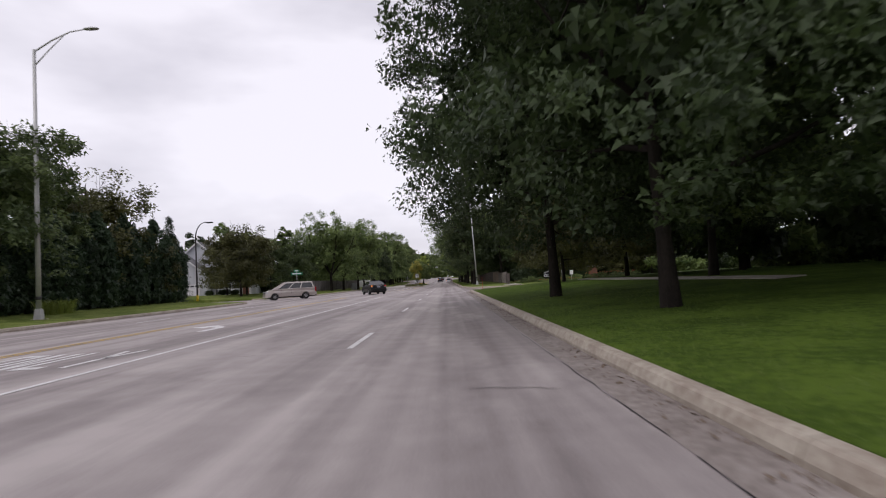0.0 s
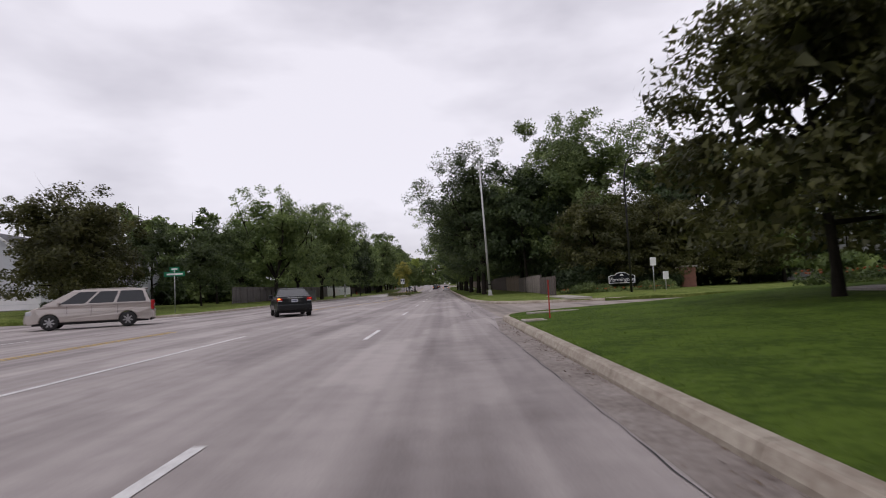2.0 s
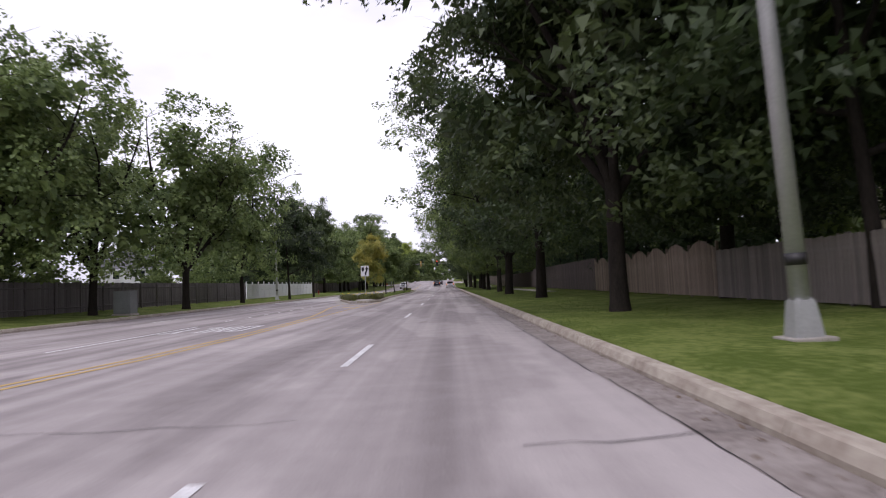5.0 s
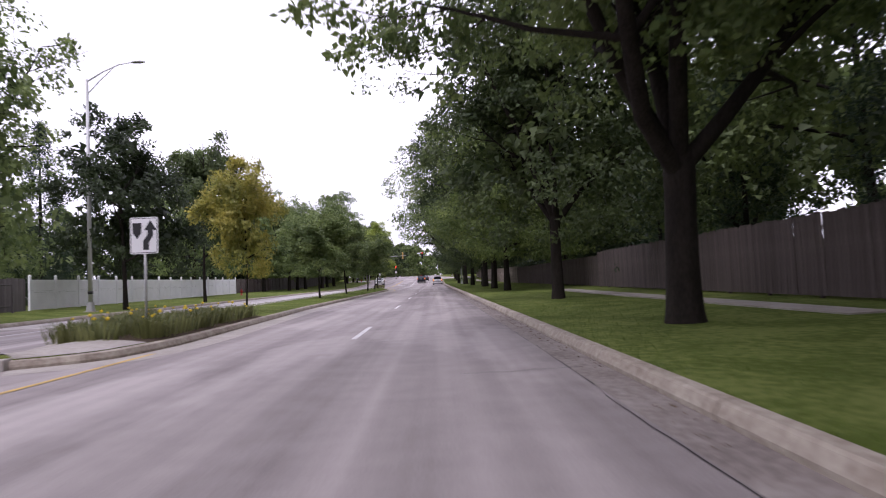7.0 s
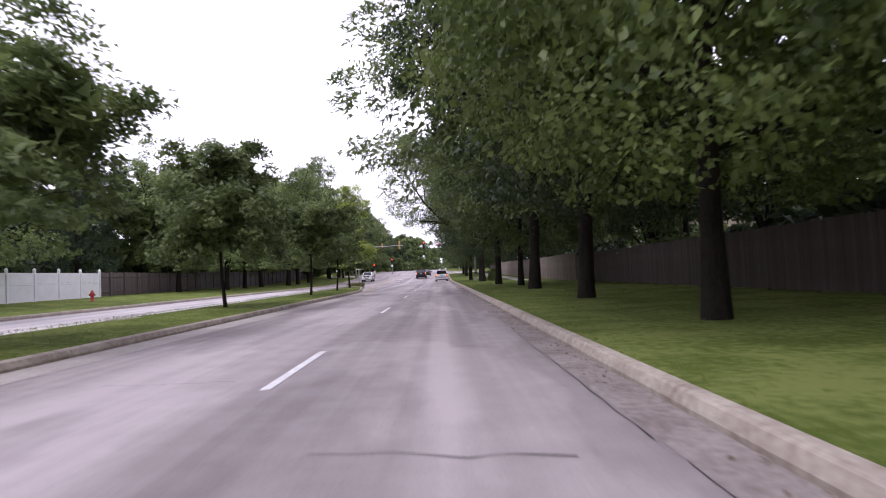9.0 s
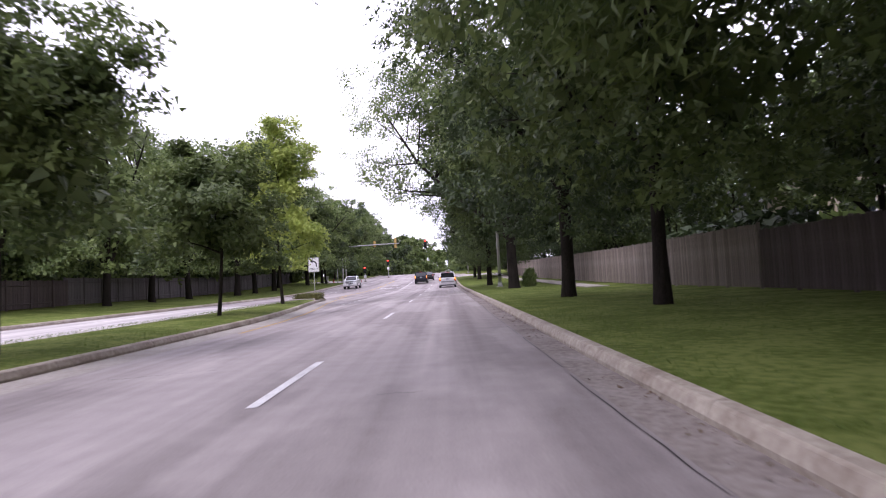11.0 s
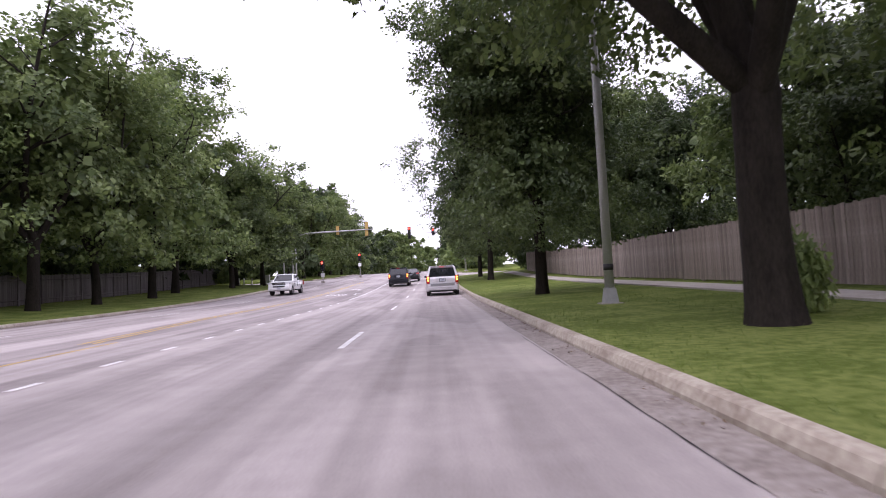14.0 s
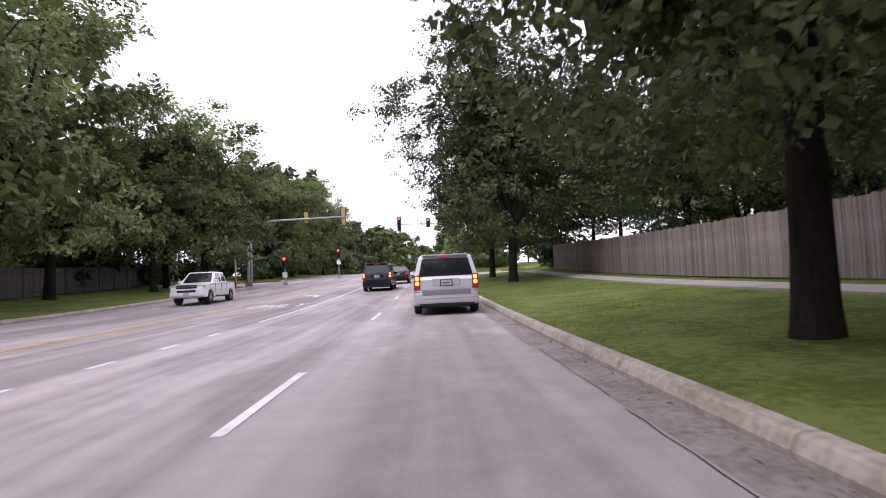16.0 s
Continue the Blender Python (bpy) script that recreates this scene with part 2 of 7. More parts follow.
def tube_data(points, radii, sides=8, cap=True):
    """Verts and faces of a tapered tube through the points."""
    pts = [Vector(p) for p in points]
    verts, faces = [], []
    up = Vector((0.31, 0.17, 0.93)).normalized()
    for i, p in enumerate(pts):
        d = (pts[min(i + 1, len(pts) - 1)] - pts[max(i - 1, 0)]).normalized()
        a = d.cross(Vector((1, 0, 0)) if abs(d.x) < 0.8 else Vector((0, 1, 0))).normalized()
        b = d.cross(a)
        for k in range(sides):
            w = 2 * math.pi * k / sides
            verts.append(p + (a * math.cos(w) + b * math.sin(w)) * radii[i])
        if i:
            o = (i - 1) * sides
            for k in range(sides):
                k2 = (k + 1) % sides
                faces.append((o + k, o + sides + k, o + sides + k2, o + k2))
    if cap:
        faces.append(tuple(range(sides)))
        faces.append(tuple(reversed(range(len(verts) - sides, len(verts)))))
    return verts, faces


def tube(name, points, radii, material, parent=None, sides=10, label=""):
    v, f = tube_data(points, radii, sides)
    return raw(name, v, f, material, parent, True, label)


def extrude_poly(poly, depth, axis="y"):
    """A bmesh prism from a 2D outline (x, z), centred on depth along y."""
    bm = bmesh.new()
    a = [bm.verts.new((x, -depth / 2, z)) for x, z in poly]
    b = [bm.verts.new((x, depth / 2, z)) for x, z in poly]
    bm.faces.new(a)
    bm.faces.new(list(reversed(b)))
    n = len(poly)
    for i in range(n):
        j = (i + 1) % n
        bm.faces.new((a[j], a[i], b[i], b[j]))
    bmesh.ops.recalc_face_normals(bm, faces=bm.faces)
    return bm


# ---- the lie of the land ----
def zr(y):
    """Height of the road along the drive: level, then a gentle climb to the crossroads."""
    if y < 229:
        return 0.0
    if y < 259:
        return 0.00052 * (y - 229) ** 2
    if y < 330:
        return 0.468 + 0.031 * (y - 259)
    return 2.669 + 0.0 * y


KERB_R, KERB_L = 1.90, -17.2


def rise(d):
    """Verge height over the road, d metres behind the kerb's back."""
    pts = ((0, 0.15), (1.2, 0.19), (4, 0.30), (7, 0.48), (10, 0.6), (16, 0.75), (60, 1.2), (700, 2.0))
    for (a, za), (b, zb) in zip(pts, pts[1:]):
        if d <= b:
            return za + (zb - za) * (d - a) / (b - a)
    return 2.0


def swell(sign, y):
    """How much of the verge's rise there is: it lies nearly level until the road starts to climb."""
    if sign < 0 or y < 57:
        return 1.0
    w = min(max((y - 200) / 38, 0), 1)
    return 0.2 + 0.8 * w * w * (3 - 2 * w)


def ground_z(x, y):
    if x > KERB_R:
        return zr(y) + 0.15 + (rise(max(x - KERB_R - 0.16, 0)) - 0.15) * swell(1, y)
    if x < KERB_L:
        return zr(y) + rise(max(KERB_L - 0.16 - x, 0))
    return zr(y)


# ---- ground, road, kerbs ----
def strip(name, ys, xa, xb, zoff, material, n=1, kind="structure", label="", cat=""):
    verts, faces = [], []
    for y in ys:
        a, b = (xa(y) if callable(xa) else xa), (xb(y) if callable(xb) else xb)
        for k in range(n + 1):
            verts.append((a + (b - a) * k / n, y, zr(y) + zoff))
    for i in range(len(ys) - 1):
        for k in range(n):
            o = i * (n + 1) + k
            faces.append((o, o + 1, o + n + 2, o + n + 1))
    return tagged(raw(name, verts, faces, material), label, cat, "", kind)


YS = [-60, -40, -20] + list(range(-10, 225, 5)) + list(range(225, 345, 3)) + [360, 400, 500, 700, 1200]
strip("ground", [-900] + YS + [2500], -1500, 1500, -0.45, M_LAWN, 8, label="grassy ground reaching to the horizon", cat="ground")
road = strip("road", YS, KERB_L - 0.1, KERB_R + 0.1, 0.0, M_ROAD, 12, label="worn grey asphalt road with wheel tracks", cat="road")


def near_corner_right(y):
    """Kerb back line on the right before the side street (a tight return at its mouth)."""
    if y < 51.5:
        return KERB_R
    w = min((y - 51.5) / 4.2, 1)
    return KERB_R + 4.2 * (1 - math.sqrt(max(1 - w * w, 0)))


def far_corner_right(y):
    """A long taper along the road, then a tight return into the side street."""
    w = min(max((83 - y) / 17.5, 0), 1)
    return KERB_R + 1.4 * w ** 2 + 5.5 * w ** 14


def near_corner_left(y):
    w = min(max((y - 50.0) / 5.0, 0), 1)
    return KERB_L - 5.0 * (1 - math.sqrt(max(1 - w * w, 0)))


def far_corner_left(y):
    w = min(max((75.0 - y) / 6.0, 0), 1)
    return KERB_L - 6.0 * (1 - math.sqrt(max(1 - w * w, 0)))


def end_corner(side, y, y0, r):
    w = min(max((y - (y0 - r)) / r, 0), 1)
    return side + math.copysign(r * (1 - math.sqrt(max(1 - w * w, 0))), side - (KERB_L + KERB_R) / 2)


def start_corner(side, y, y0, r):
    w = min(max(((y0 + r) - y) / r, 0), 1)
    return side + math.copysign(r * (1 - math.sqrt(max(1 - w * w, 0))), side - (KERB_L + KERB_R) / 2)


def fine(a, b, bends=()):
    ys = set()
    y = a
    while y < b:
        ys.add(round(y, 2))
        y += 5 if y < 225 else 3
    ys.add(b)
    for c, d in bends:
        for k in range(13):
            ys.add(round(c + (d - c) * k / 12, 3))
    return sorted(v for v in ys if a <= v <= b)


OFF = (0.0, 0.6, 1.4, 2.6, 4, 5.5, 7, 8.5, 10, 13, 16, 25, 60, 200, 700)


def verge(name, ys, edge, sign, label, turf=None):
    """A lawn from the kerb's back outwards, with a short skirt down behind the kerb."""
    verts, faces = [], []
    rnd = random.Random(len(ys))
    m = len(OFF) + 1
    for y in ys:
        e = edge(y) + sign * 0.15
        verts.append((e, y, zr(y) - 0.3))
        for d in OFF:
            verts.append((e + sign * d, y, zr(y) + 0.15 + (rise(d) - 0.15) * swell(sign, y) - 0.012 + (rnd.uniform(-0.02, 0.02) if d > 0.5 else 0)))
    for i in range(len(ys) - 1):
        for k in range(m - 1):
            o = i * m + k
            f = (o, o + 1, o + m + 1, o + m)
            faces.append(f if sign < 0 else tuple(reversed(f)))
    for i, fl in ((0, False), (len(ys) - 1, True)):
        # end walls of the verge
        o = i * m
        n0 = len(verts)
        for k in range(m):
            verts.append((verts[o + k][0], verts[o + k][1], zr(ys[i]) - 0.3))
        for k in range(m - 1):
            faces.append((o + k, o + k + 1, n0 + k + 1, n0 + k))
    return tagged(raw(name, verts, faces, turf or M_LAWN), label, "lawn", "", "structure")


KERB_PROFILE = ((0.0, -0.25), (-0.02, 0.05), (0.02, 0.135), (0.05, 0.152), (0.16, 0.156), (0.17, -0.25))


def kerb_run(name, line, parent, side):
    """One cast length of kerb along plan points; side +1 puts its back to the right of the way."""
    verts, faces = [], []
    n = len(KERB_PROFILE)
    for i, (x, y) in enumerate(line):
        x0, y0 = line[max(i - 1, 0)]
        x1, y1 = line[min(i + 1, len(line) - 1)]
        l = math.hypot(x1 - x0, y1 - y0) or 1
        nx, ny = (y1 - y0) / l * side, -(x1 - x0) / l * side
        for d, z in KERB_PROFILE:
            verts.append((x + nx * d, y + ny * d, zr(y) + z))
    for i in range(len(line) - 1):
        for k in range(n - 1):
            o = i * n + k
            faces.append((o, o + 1, o + n + 1, o + n))
    faces.append(tuple(range(n)))
    faces.append(tuple(range(len(verts) - n, len(verts))))
    ob = raw(name, verts, faces, M_CONC, parent)
    return ob


def gutter_run(name, line, parent, side, width=0.45, surface=None):
    verts, faces = [], []
    for i, (x, y) in enumerate(line):
        x0, y0 = line[max(i - 1, 0)]
        x1, y1 = line[min(i + 1, len(line) - 1)]
        l = math.hypot(x1 - x0, y1 - y0) or 1
        nx, ny = (y1 - y0) / l * side, -(x1 - x0) / l * side
        verts += [(x - nx * width, y - ny * width, zr(y) + 0.004), (x + nx * 0.02, y + ny * 0.02, zr(y) + 0.006)]
        if i:
            o = 2 * i
            faces.append((o - 2, o - 1, o + 1, o))
    return raw(name, verts, faces, surface or M_GUTTER, parent)


def kerb_along(name, ys, edge, side, label):
    """A kerb in cast lengths of about three metres with open joints, each a piece of its own."""
    p = base(name, 0, 0, 0, label=label, category="kerb", kind="structure")
    y, end = ys[0], ys[-1]
    gutter_run("gutter", [(edge(v), v) for v in fine(y, end, [(b - 0.01, b) for b in (end,)])], p, side)
    while y < end - 0.05:
        step = 3.05 if y < 262 else 9.0
        nxt = min(y + step, end)
        seg = [y + 0.012 + (nxt - y - 0.024) * k / 4 for k in range(5)]
        kerb_run("kerb_length", [(edge(v), v) for v in seg], p, side)
        y = nxt
    return p


CROSS_A, CROSS_B = 284.0, 299.0
R1 = lambda y: near_corner_right(y)
verge("lawn_right_near", fine(-60, 55.7, [(51.5, 55.7)]), R1, 1, "mown green lawn behind the kerb under dark trees", M_LAWN_DARK)
verge("lawn_right_middle", fine(65.5, CROSS_A, [(65.5, 68.5), (68.5, 83), (CROSS_A - 8, CROSS_A)]),
      lambda y: max(far_corner_right(y), end_corner(KERB_R, y, CROSS_A, 8)), 1, "mown green verge with a path along a fence")
verge("lawn_right_far", fine(CROSS_B, 700, [(CROSS_B, CROSS_B + 8)]), lambda y: start_corner(KERB_R, y, CROSS_B, 8), 1, "grass verge beyond the crossroads")
verge("lawn_left_near", fine(-60, 55, [(50, 55)]), near_corner_left, -1, "mown grass verge in front of hedges and trees")
verge("lawn_left_middle", fine(69, CROSS_A, [(69, 75), (CROSS_A - 8, CROSS_A)]),
      lambda y: min(far_corner_left(y), end_corner(KERB_L, y, CROSS_A, 8)), -1, "mown grass verge in front of fences and trees")
verge("lawn_left_far", fine(CROSS_B, 700, [(CROSS_B, CROSS_B + 8)]), lambda y: start_corner(KERB_L, y, CROSS_B, 8), -1, "grass verge beyond the crossroads")


def side_street(name, ya, yb, xa, xb, label, surface=None):
    verts = [(xa, ya, zr(ya) - 0.003), (xb, ya, zr(ya) - 0.003), (xb, yb, zr(yb) - 0.003), (xa, yb, zr(yb) - 0.003)]
    return tagged(raw(name, verts, [(0, 1, 2, 3)], surface or M_ROAD), label, "road", "", "structure")


side_street("side_street_right", 50, 80, KERB_R + 0.1, 300, "cracked tan-grey asphalt mouth of a side street", M_ROADOLD)
side_street("side_street_left", 48, 77, -300, KERB_L - 0.1, "grey asphalt mouth of a side street")
side_street("cross_street_right", CROSS_A - 9, CROSS_B + 9, KERB_R + 0.1, 300, "grey asphalt crossing street")
side_street("cross_street_left", CROSS_A - 9, CROSS_B + 9, -300, KERB_L - 0.1, "grey asphalt crossing street")

kerb_along("kerb_right_near", (-12, 55.7), near_corner_right, 1, "stained tan concrete kerb with gutter and leaves")
kerb_along("kerb_right_middle", (65.5, CROSS_A), lambda y: max(far_corner_right(y), end_corner(KERB_R, y, CROSS_A, 8)), 1, "stained tan concrete kerb with broken gutter")
kerb_along("kerb_right_far", (CROSS_B, 420), lambda y: start_corner(KERB_R, y, CROSS_B, 8), 1, "pale concrete kerb beyond the crossroads")
kerb_along("kerb_left_near", (-12, 55), near_corner_left, -1, "pale concrete kerb along the verge")
kerb_along("kerb_left_middle", (69, CROSS_A), lambda y: min(far_corner_left(y), end_corner(KERB_L, y, CROSS_A, 8)), -1, "pale concrete kerb along the verge")
kerb_along("kerb_left_far", (CROSS_B, 420), lambda y: start_corner(KERB_L, y, CROSS_B, 8), -1, "pale concrete kerb beyond the crossroads")

p = base("kerb_side_street", 0, 0, 0, label="low pale concrete kerb along the side street", category="kerb", kind="structure")
for k in range(12):
    kerb_run("kerb_length", [(8.85 + 3.05 * k + 0.75 * i, 65.55) for i in range(5)], p, -1)

# the median island
MED_A, MED_B = 125.5, 213.0


def med_right(y):
    if y < 129:
        return -5.35 - 0.5 * (1 - (y - MED_A) / 3.5) ** 2 - 0.9 * max(0, 1 - (y - MED_A) / 1.0) ** 2
    if y < 188:
        return -5.35 - 0.6 * min((y - 129) / 14, 1)
    return -5.95 - 2.5 * (3 * ((y - 188) / 28) ** 2 - 2 * ((y - 188) / 28) ** 3)


def med_left(y):
    if y < 137:
        return -7.2 - 2.8 * ((y - MED_A) / 11.5)
    if y < 210:
        return -10.0
    return -10.0 + 1.3 * ((y - 210) / 3) ** 2


def median():
    p = base("median_island", 0, 0, 0, label="long grassed median island with tan concrete kerb", category="median", kind="structure")
    ys = [MED_A + 0.0, MED_A + 0.4, MED_A + 0.9, MED_A + 1.6, MED_A + 2.5, 129.5, 131, 134, 138, 143] + list(range(148, 186, 5)) + list(range(188, 210, 2)) + [210, 211, 212, MED_B]
    verts, faces = [], []
    n = 7
    for y in ys:
        a, b = med_left(y) + 0.14, med_right(y) - 0.14
        for k in range(n + 1):
            w = k / n
            verts.append((a + (b - a) * w, y, 0.15 + 0.09 * math.sin(math.pi * w)))
    for i in range(len(ys) - 1):
        for k in range(n):
            o = i * (n + 1) + k
            faces.append((o, o + 1, o + n + 2, o + n + 1))
    raw("turf", verts, faces, M_LAWN, p)
    for part_name, ya, yb, lift, stuff, words in (("bed_soil", 127.6, 136.2, 0.012, M_SOIL, "bare brown soil of a planting bed"), ("nose_paving", MED_A + 0.1, 127.6, 0.02, M_PAVE, "pale concrete paving at the nose")):
        v, f = [], []
        for k in range(9):
            y = ya + (yb - ya) * k / 8
            a, b = med_left(y) + 0.16, med_right(y) - 0.16
            for u in range(8):
                v.append((a + (b - a) * u / 7, y, 0.15 + 0.09 * math.sin(math.pi * u / 7) + lift))
        for k in range(8):
            for u in range(7):
                o = k * 8 + u
                f.append((o, o + 1, o + 9, o + 8))
        raw(part_name, v, f, stuff, p, False, words)
    for edge, side in ((med_right, -1), (med_left, 1)):
        y = MED_A
        while y < MED_B - 0.05:
            nxt = min(y + 3.05, MED_B)
            seg = [y + 0.012 + (nxt - y - 0.024) * k / 6 for k in range(7)]
            kerb_run("kerb_length", [(edge(v), v) for v in seg], p, side)
            y = nxt
        gutter_run("gutter", [(edge(v), v) for v in ys], p, side, 0.75, M_PAVE)
    for y, s in ((MED_A, -1), (MED_B, 1)):
        a, b = med_left(y), med_right(y)
        part("nose", boxm((a + b) / 2, y - s * 0.9, 0.05, abs(b - a) + 0.04, 2.0, 0.27, 0.03), M_PAVE, p, "pale concrete nose of the island")
    bar = boxm((med_left(209.2) + med_right(209.2)) / 2, 209.2, 0.17, med_right(209.2) - med_left(209.2) - 0.3, 0.2, 0.2, 0.03)
    part("bed_kerb", bar, M_PAVE, p, "pale concrete kerb across the island before the weeds")
    return p


median()


pale = strip("road_oncoming", list(range(138, 211, 4)), KERB_L + 0.1, -10.75, 0.004, M_ROADPALE, 4, label="pale worn concrete of the oncoming lanes", cat="road")


# ---- road markings ----
def mark(name, quads, material, label, lift=0.006):
    verts, faces = [], []
    for q in quads:
        o = len(verts)
        verts += [(x, y, zr(y) + lift) for x, y in q]
        faces.append(tuple(range(o, o + len(q))))
    return tagged(raw(name, verts, faces, material), label, "road marking", "", "structure")


def line_quads(xf, ya, yb, w=0.11, step=4.0):
    q = []
    y = ya
    while y < yb - 0.01:
        n = min(y + step, yb)
        x0, x1 = xf(y), xf(n)
        q.append(((x0 - w / 2, y), (x0 + w / 2, y), (x1 + w / 2, n), (x1 - w / 2, n)))
        y = n
    return q


def c(v):
    return lambda y: v


def dash_quads(x, first, count, period=12.17, length=3.05, w=0.11):
    return [q for k in range(count) for q in line_quads(c(x), first - length + period * k, first + period * k, w, 1.6)]


mark("lane_dashes", dash_quads(-1.72, 13.5 - 24.34, 9) + dash_quads(-1.72, 143.2 - 4 * 12.17, 15) + dash_quads(-1.72, 320, 8), M_WHITE, "worn white dashed lane line")
mark("turn_lane_line", line_quads(c(-5.46), -20, 50), M_WHITE, "solid white turn lane line")
mark("turn_lane_line_far", line_quads(c(-5.25), 239, 279), M_WHITE, "solid white turn lane line")
mark("turn_lane_dashes", [q for k in range(10) for q in line_quads(c(-5.3), 202.2 + 2.05 * k * 1.0 + 1.9 * (k > 0) * 0, 202.2 + 2.05 * k + 0.62, 0.12, 1)] +
     [q for k in range(6) for q in line_quads(c(-5.28), 222.6 + 2.45 * k, 223.4 + 2.45 * k, 0.12, 1)], M_WHITE, "short white dashes opening a turn lane")
mark("centre_line", line_quads(c(-9.15), -20, 54) + line_quads(c(-9.38), -20, 54), M_YELLOW, "faded double yellow centre line")


def sweep(a, b, ya, yb):
    return lambda y: a + (b - a) * (lambda w: w * w * (3 - 2 * w))(min(max((y - ya) / (yb - ya), 0), 1))


mark("centre_line_middle", line_quads(sweep(-8.9, -5.45, 70, 98), 70, 118, 0.11) + line_quads(sweep(-9.2, -5.75, 70, 98), 70, 104, 0.11) +
     line_quads(sweep(-5.45, -5.2, 112, 125), 112, 127, 0.11) + line_quads(sweep(-5.75, -7.6, 104, 124), 104, 125, 0.11), M_YELLOW, "double yellow lines widening towards the median")
mark("chevron_lines", [((-5.6, 116.5), (-5.6, 116.9), (-6.55, 118.7), (-6.55, 118.3)), ((-5.55, 120.0), (-5.55, 120.35), (-6.95, 121.6), (-6.95, 121.3))], M_YELLOW, "yellow hatching before the median nose")
mark("median_edge_line", line_quads(lambda y: med_right(min(max(y, MED_A), MED_B)) + 0.9, 186, 217, 0.09), M_YELLOW, "yellow line beside the median kerb")
mark("centre_line_far", line_quads(sweep(-8.0, -8.9, 216, 228), 217, 279, 0.11) + line_quads(sweep(-8.3, -9.2, 216, 228), 217, 279, 0.11), M_YELLOW, "double yellow centre line")
mark("stop_line", [((-5.2, 279.6), (1.7, 279.6), (1.7, 280.2), (-5.2, 280.2))], M_WHITE, "white stop line at the crossroads")
mark("opposite_lane_dashes", dash_quads(-13.2, 16, 4) + dash_quads(-13.2, 100, 16), M_WHITE, "white dashed lane line of the oncoming lanes")
mark("opposite_turn_line", line_quads(c(-9.05), 96, 104, 0.12) + [q for k in range(7) for q in line_quads(c(-9.2), 107 + 2.45 * k, 107.75 + 2.45 * k, 0.12, 1)], M_WHITE, "short white dashes beside an oncoming turn lane")


def place2d(pts, x, y, sx, sy, turn=1):
    return [(x + turn * u * sx, y + turn * v * sy) for u, v in pts]


ARROW_L = [((0.06, 0.0), (0.22, 0.0), (0.22, 0.55), (0.06, 0.50)), ((0.22, 0.55), (0.06, 0.50), (-0.2, 0.68), (-0.12, 0.84)),
           ((-0.55, 0.72), (-0.2, 0.52), (-0.1, 0.98))]
LET = {"O": [((0, 0), (.2, 0), (.2, 1), (0, 1)), ((.6, 0), (.8, 0), (.8, 1), (.6, 1)), ((.2, 0), (.6, 0), (.6, .12), (.2, .12)), ((.2, .88), (.6, .88), (.6, 1), (.2, 1))],
       "N": [((0, 0), (.2, 0), (.2, 1), (0, 1)), ((.6, 0), (.8, 0), (.8, 1), (.6, 1)), ((.2, .75), (.2, 1), (.6, .25), (.6, 0))],
       "L": [((0, 0), (.2, 0), (.2, 1), (0, 1)), ((.2, 0), (.8, 0), (.8, .12), (.2, .12))],
       "Y": [((.3, 0), (.5, 0), (.5, .5), (.3, .5)), ((.3, .5), (.5, .5), (.2, 1), (0, 1)), ((.3, .5), (.5, .5), (.8, 1), (.6, 1))]}


def word_only(x, y, turn=1):
    return [place2d(q, x + turn * 0.66 * i, y, 0.62, 2.4, turn) for i, ch in enumerate("ONLY") for q in LET[ch]]


mark("turn_arrow", [place2d(q, -7.4, 17.2, 1.7, 3.0) for q in ARROW_L], M_WHITE, "white curved turn arrow on the road")
mark("only_marking", word_only(-8.6, 9.8), M_WHITE, "white ONLY painted on the turn lane")
mark("only_marking_oncoming", word_only(-6.35, 102.9, -1), M_WHITE, "white ONLY painted for the oncoming turn lane")
mark("turn_arrow_far", [place2d(q, -7.1, 256, 1.7, 3.0) for q in ARROW_L], M_WHITE, "white curved turn arrow on the road")
mark("only_marking_far", word_only(-8.3, 247.5), M_WHITE, "white ONLY painted on the turn lane")



# ---- trees ----
def leaf_points(centres, spread, per, size, rnd, droop=0.0, axis=None, whole=False, flat=0.36):
    """Pointed leaves in flattened, domed sprays round the centres, their faces turned up and outwards; whole leaves have four corners, far ones three."""
    C = np.repeat(np.array(centres), per, axis=0)
    S = np.repeat(np.array(spread), per)[:, None]
    n = len(C)
    off = rnd.normal(size=(n, 3))
    off *= (rnd.random(n) ** 0.45 / np.linalg.norm(off, axis=1))[:, None]
    off = off * S * np.array((1.0, 1.0, flat * 2.0))
    off[:, 2] -= droop * np.abs(off[:, 0] + off[:, 1]) + 0.22 * (off[:, 0] ** 2 + off[:, 1] ** 2) / S[:, 0]
    P = C + off
    out = P - np.array(axis if axis is not None else (0, 0, 0)) if axis is not None else off.copy()
    out /= np.linalg.norm(out, axis=1)[:, None] + 1e-6
    up = out * 0.5 + rnd.normal(size=(n, 3)) * 0.55
    up[:, 2] += 0.55
    up /= np.linalg.norm(up, axis=1)[:, None]
    d = out * 0.4 + rnd.normal(size=(n, 3)) * 0.8
    d[:, 2] -= 0.35 + droop
    d -= up * (d * up).sum(axis=1)[:, None]
    d /= np.linalg.norm(d, axis=1)[:, None]
    s = np.cross(up, d)
    L = (size * rnd.uniform(0.6, 1.35, n))[:, None]
    w = (0.33 if size < 0.4 else 0.42) if not droop else 0.2
    if whole:
        return np.stack((P, P + d * L * 0.42 + s * L * w + up * L * 0.07, P + d * L - up * L * 0.06, P + d * L * 0.42 - s * L * w + up * L * 0.07), axis=1)
    return np.stack((P - s * L * w, P + s * L * w, P + d * L), axis=1)


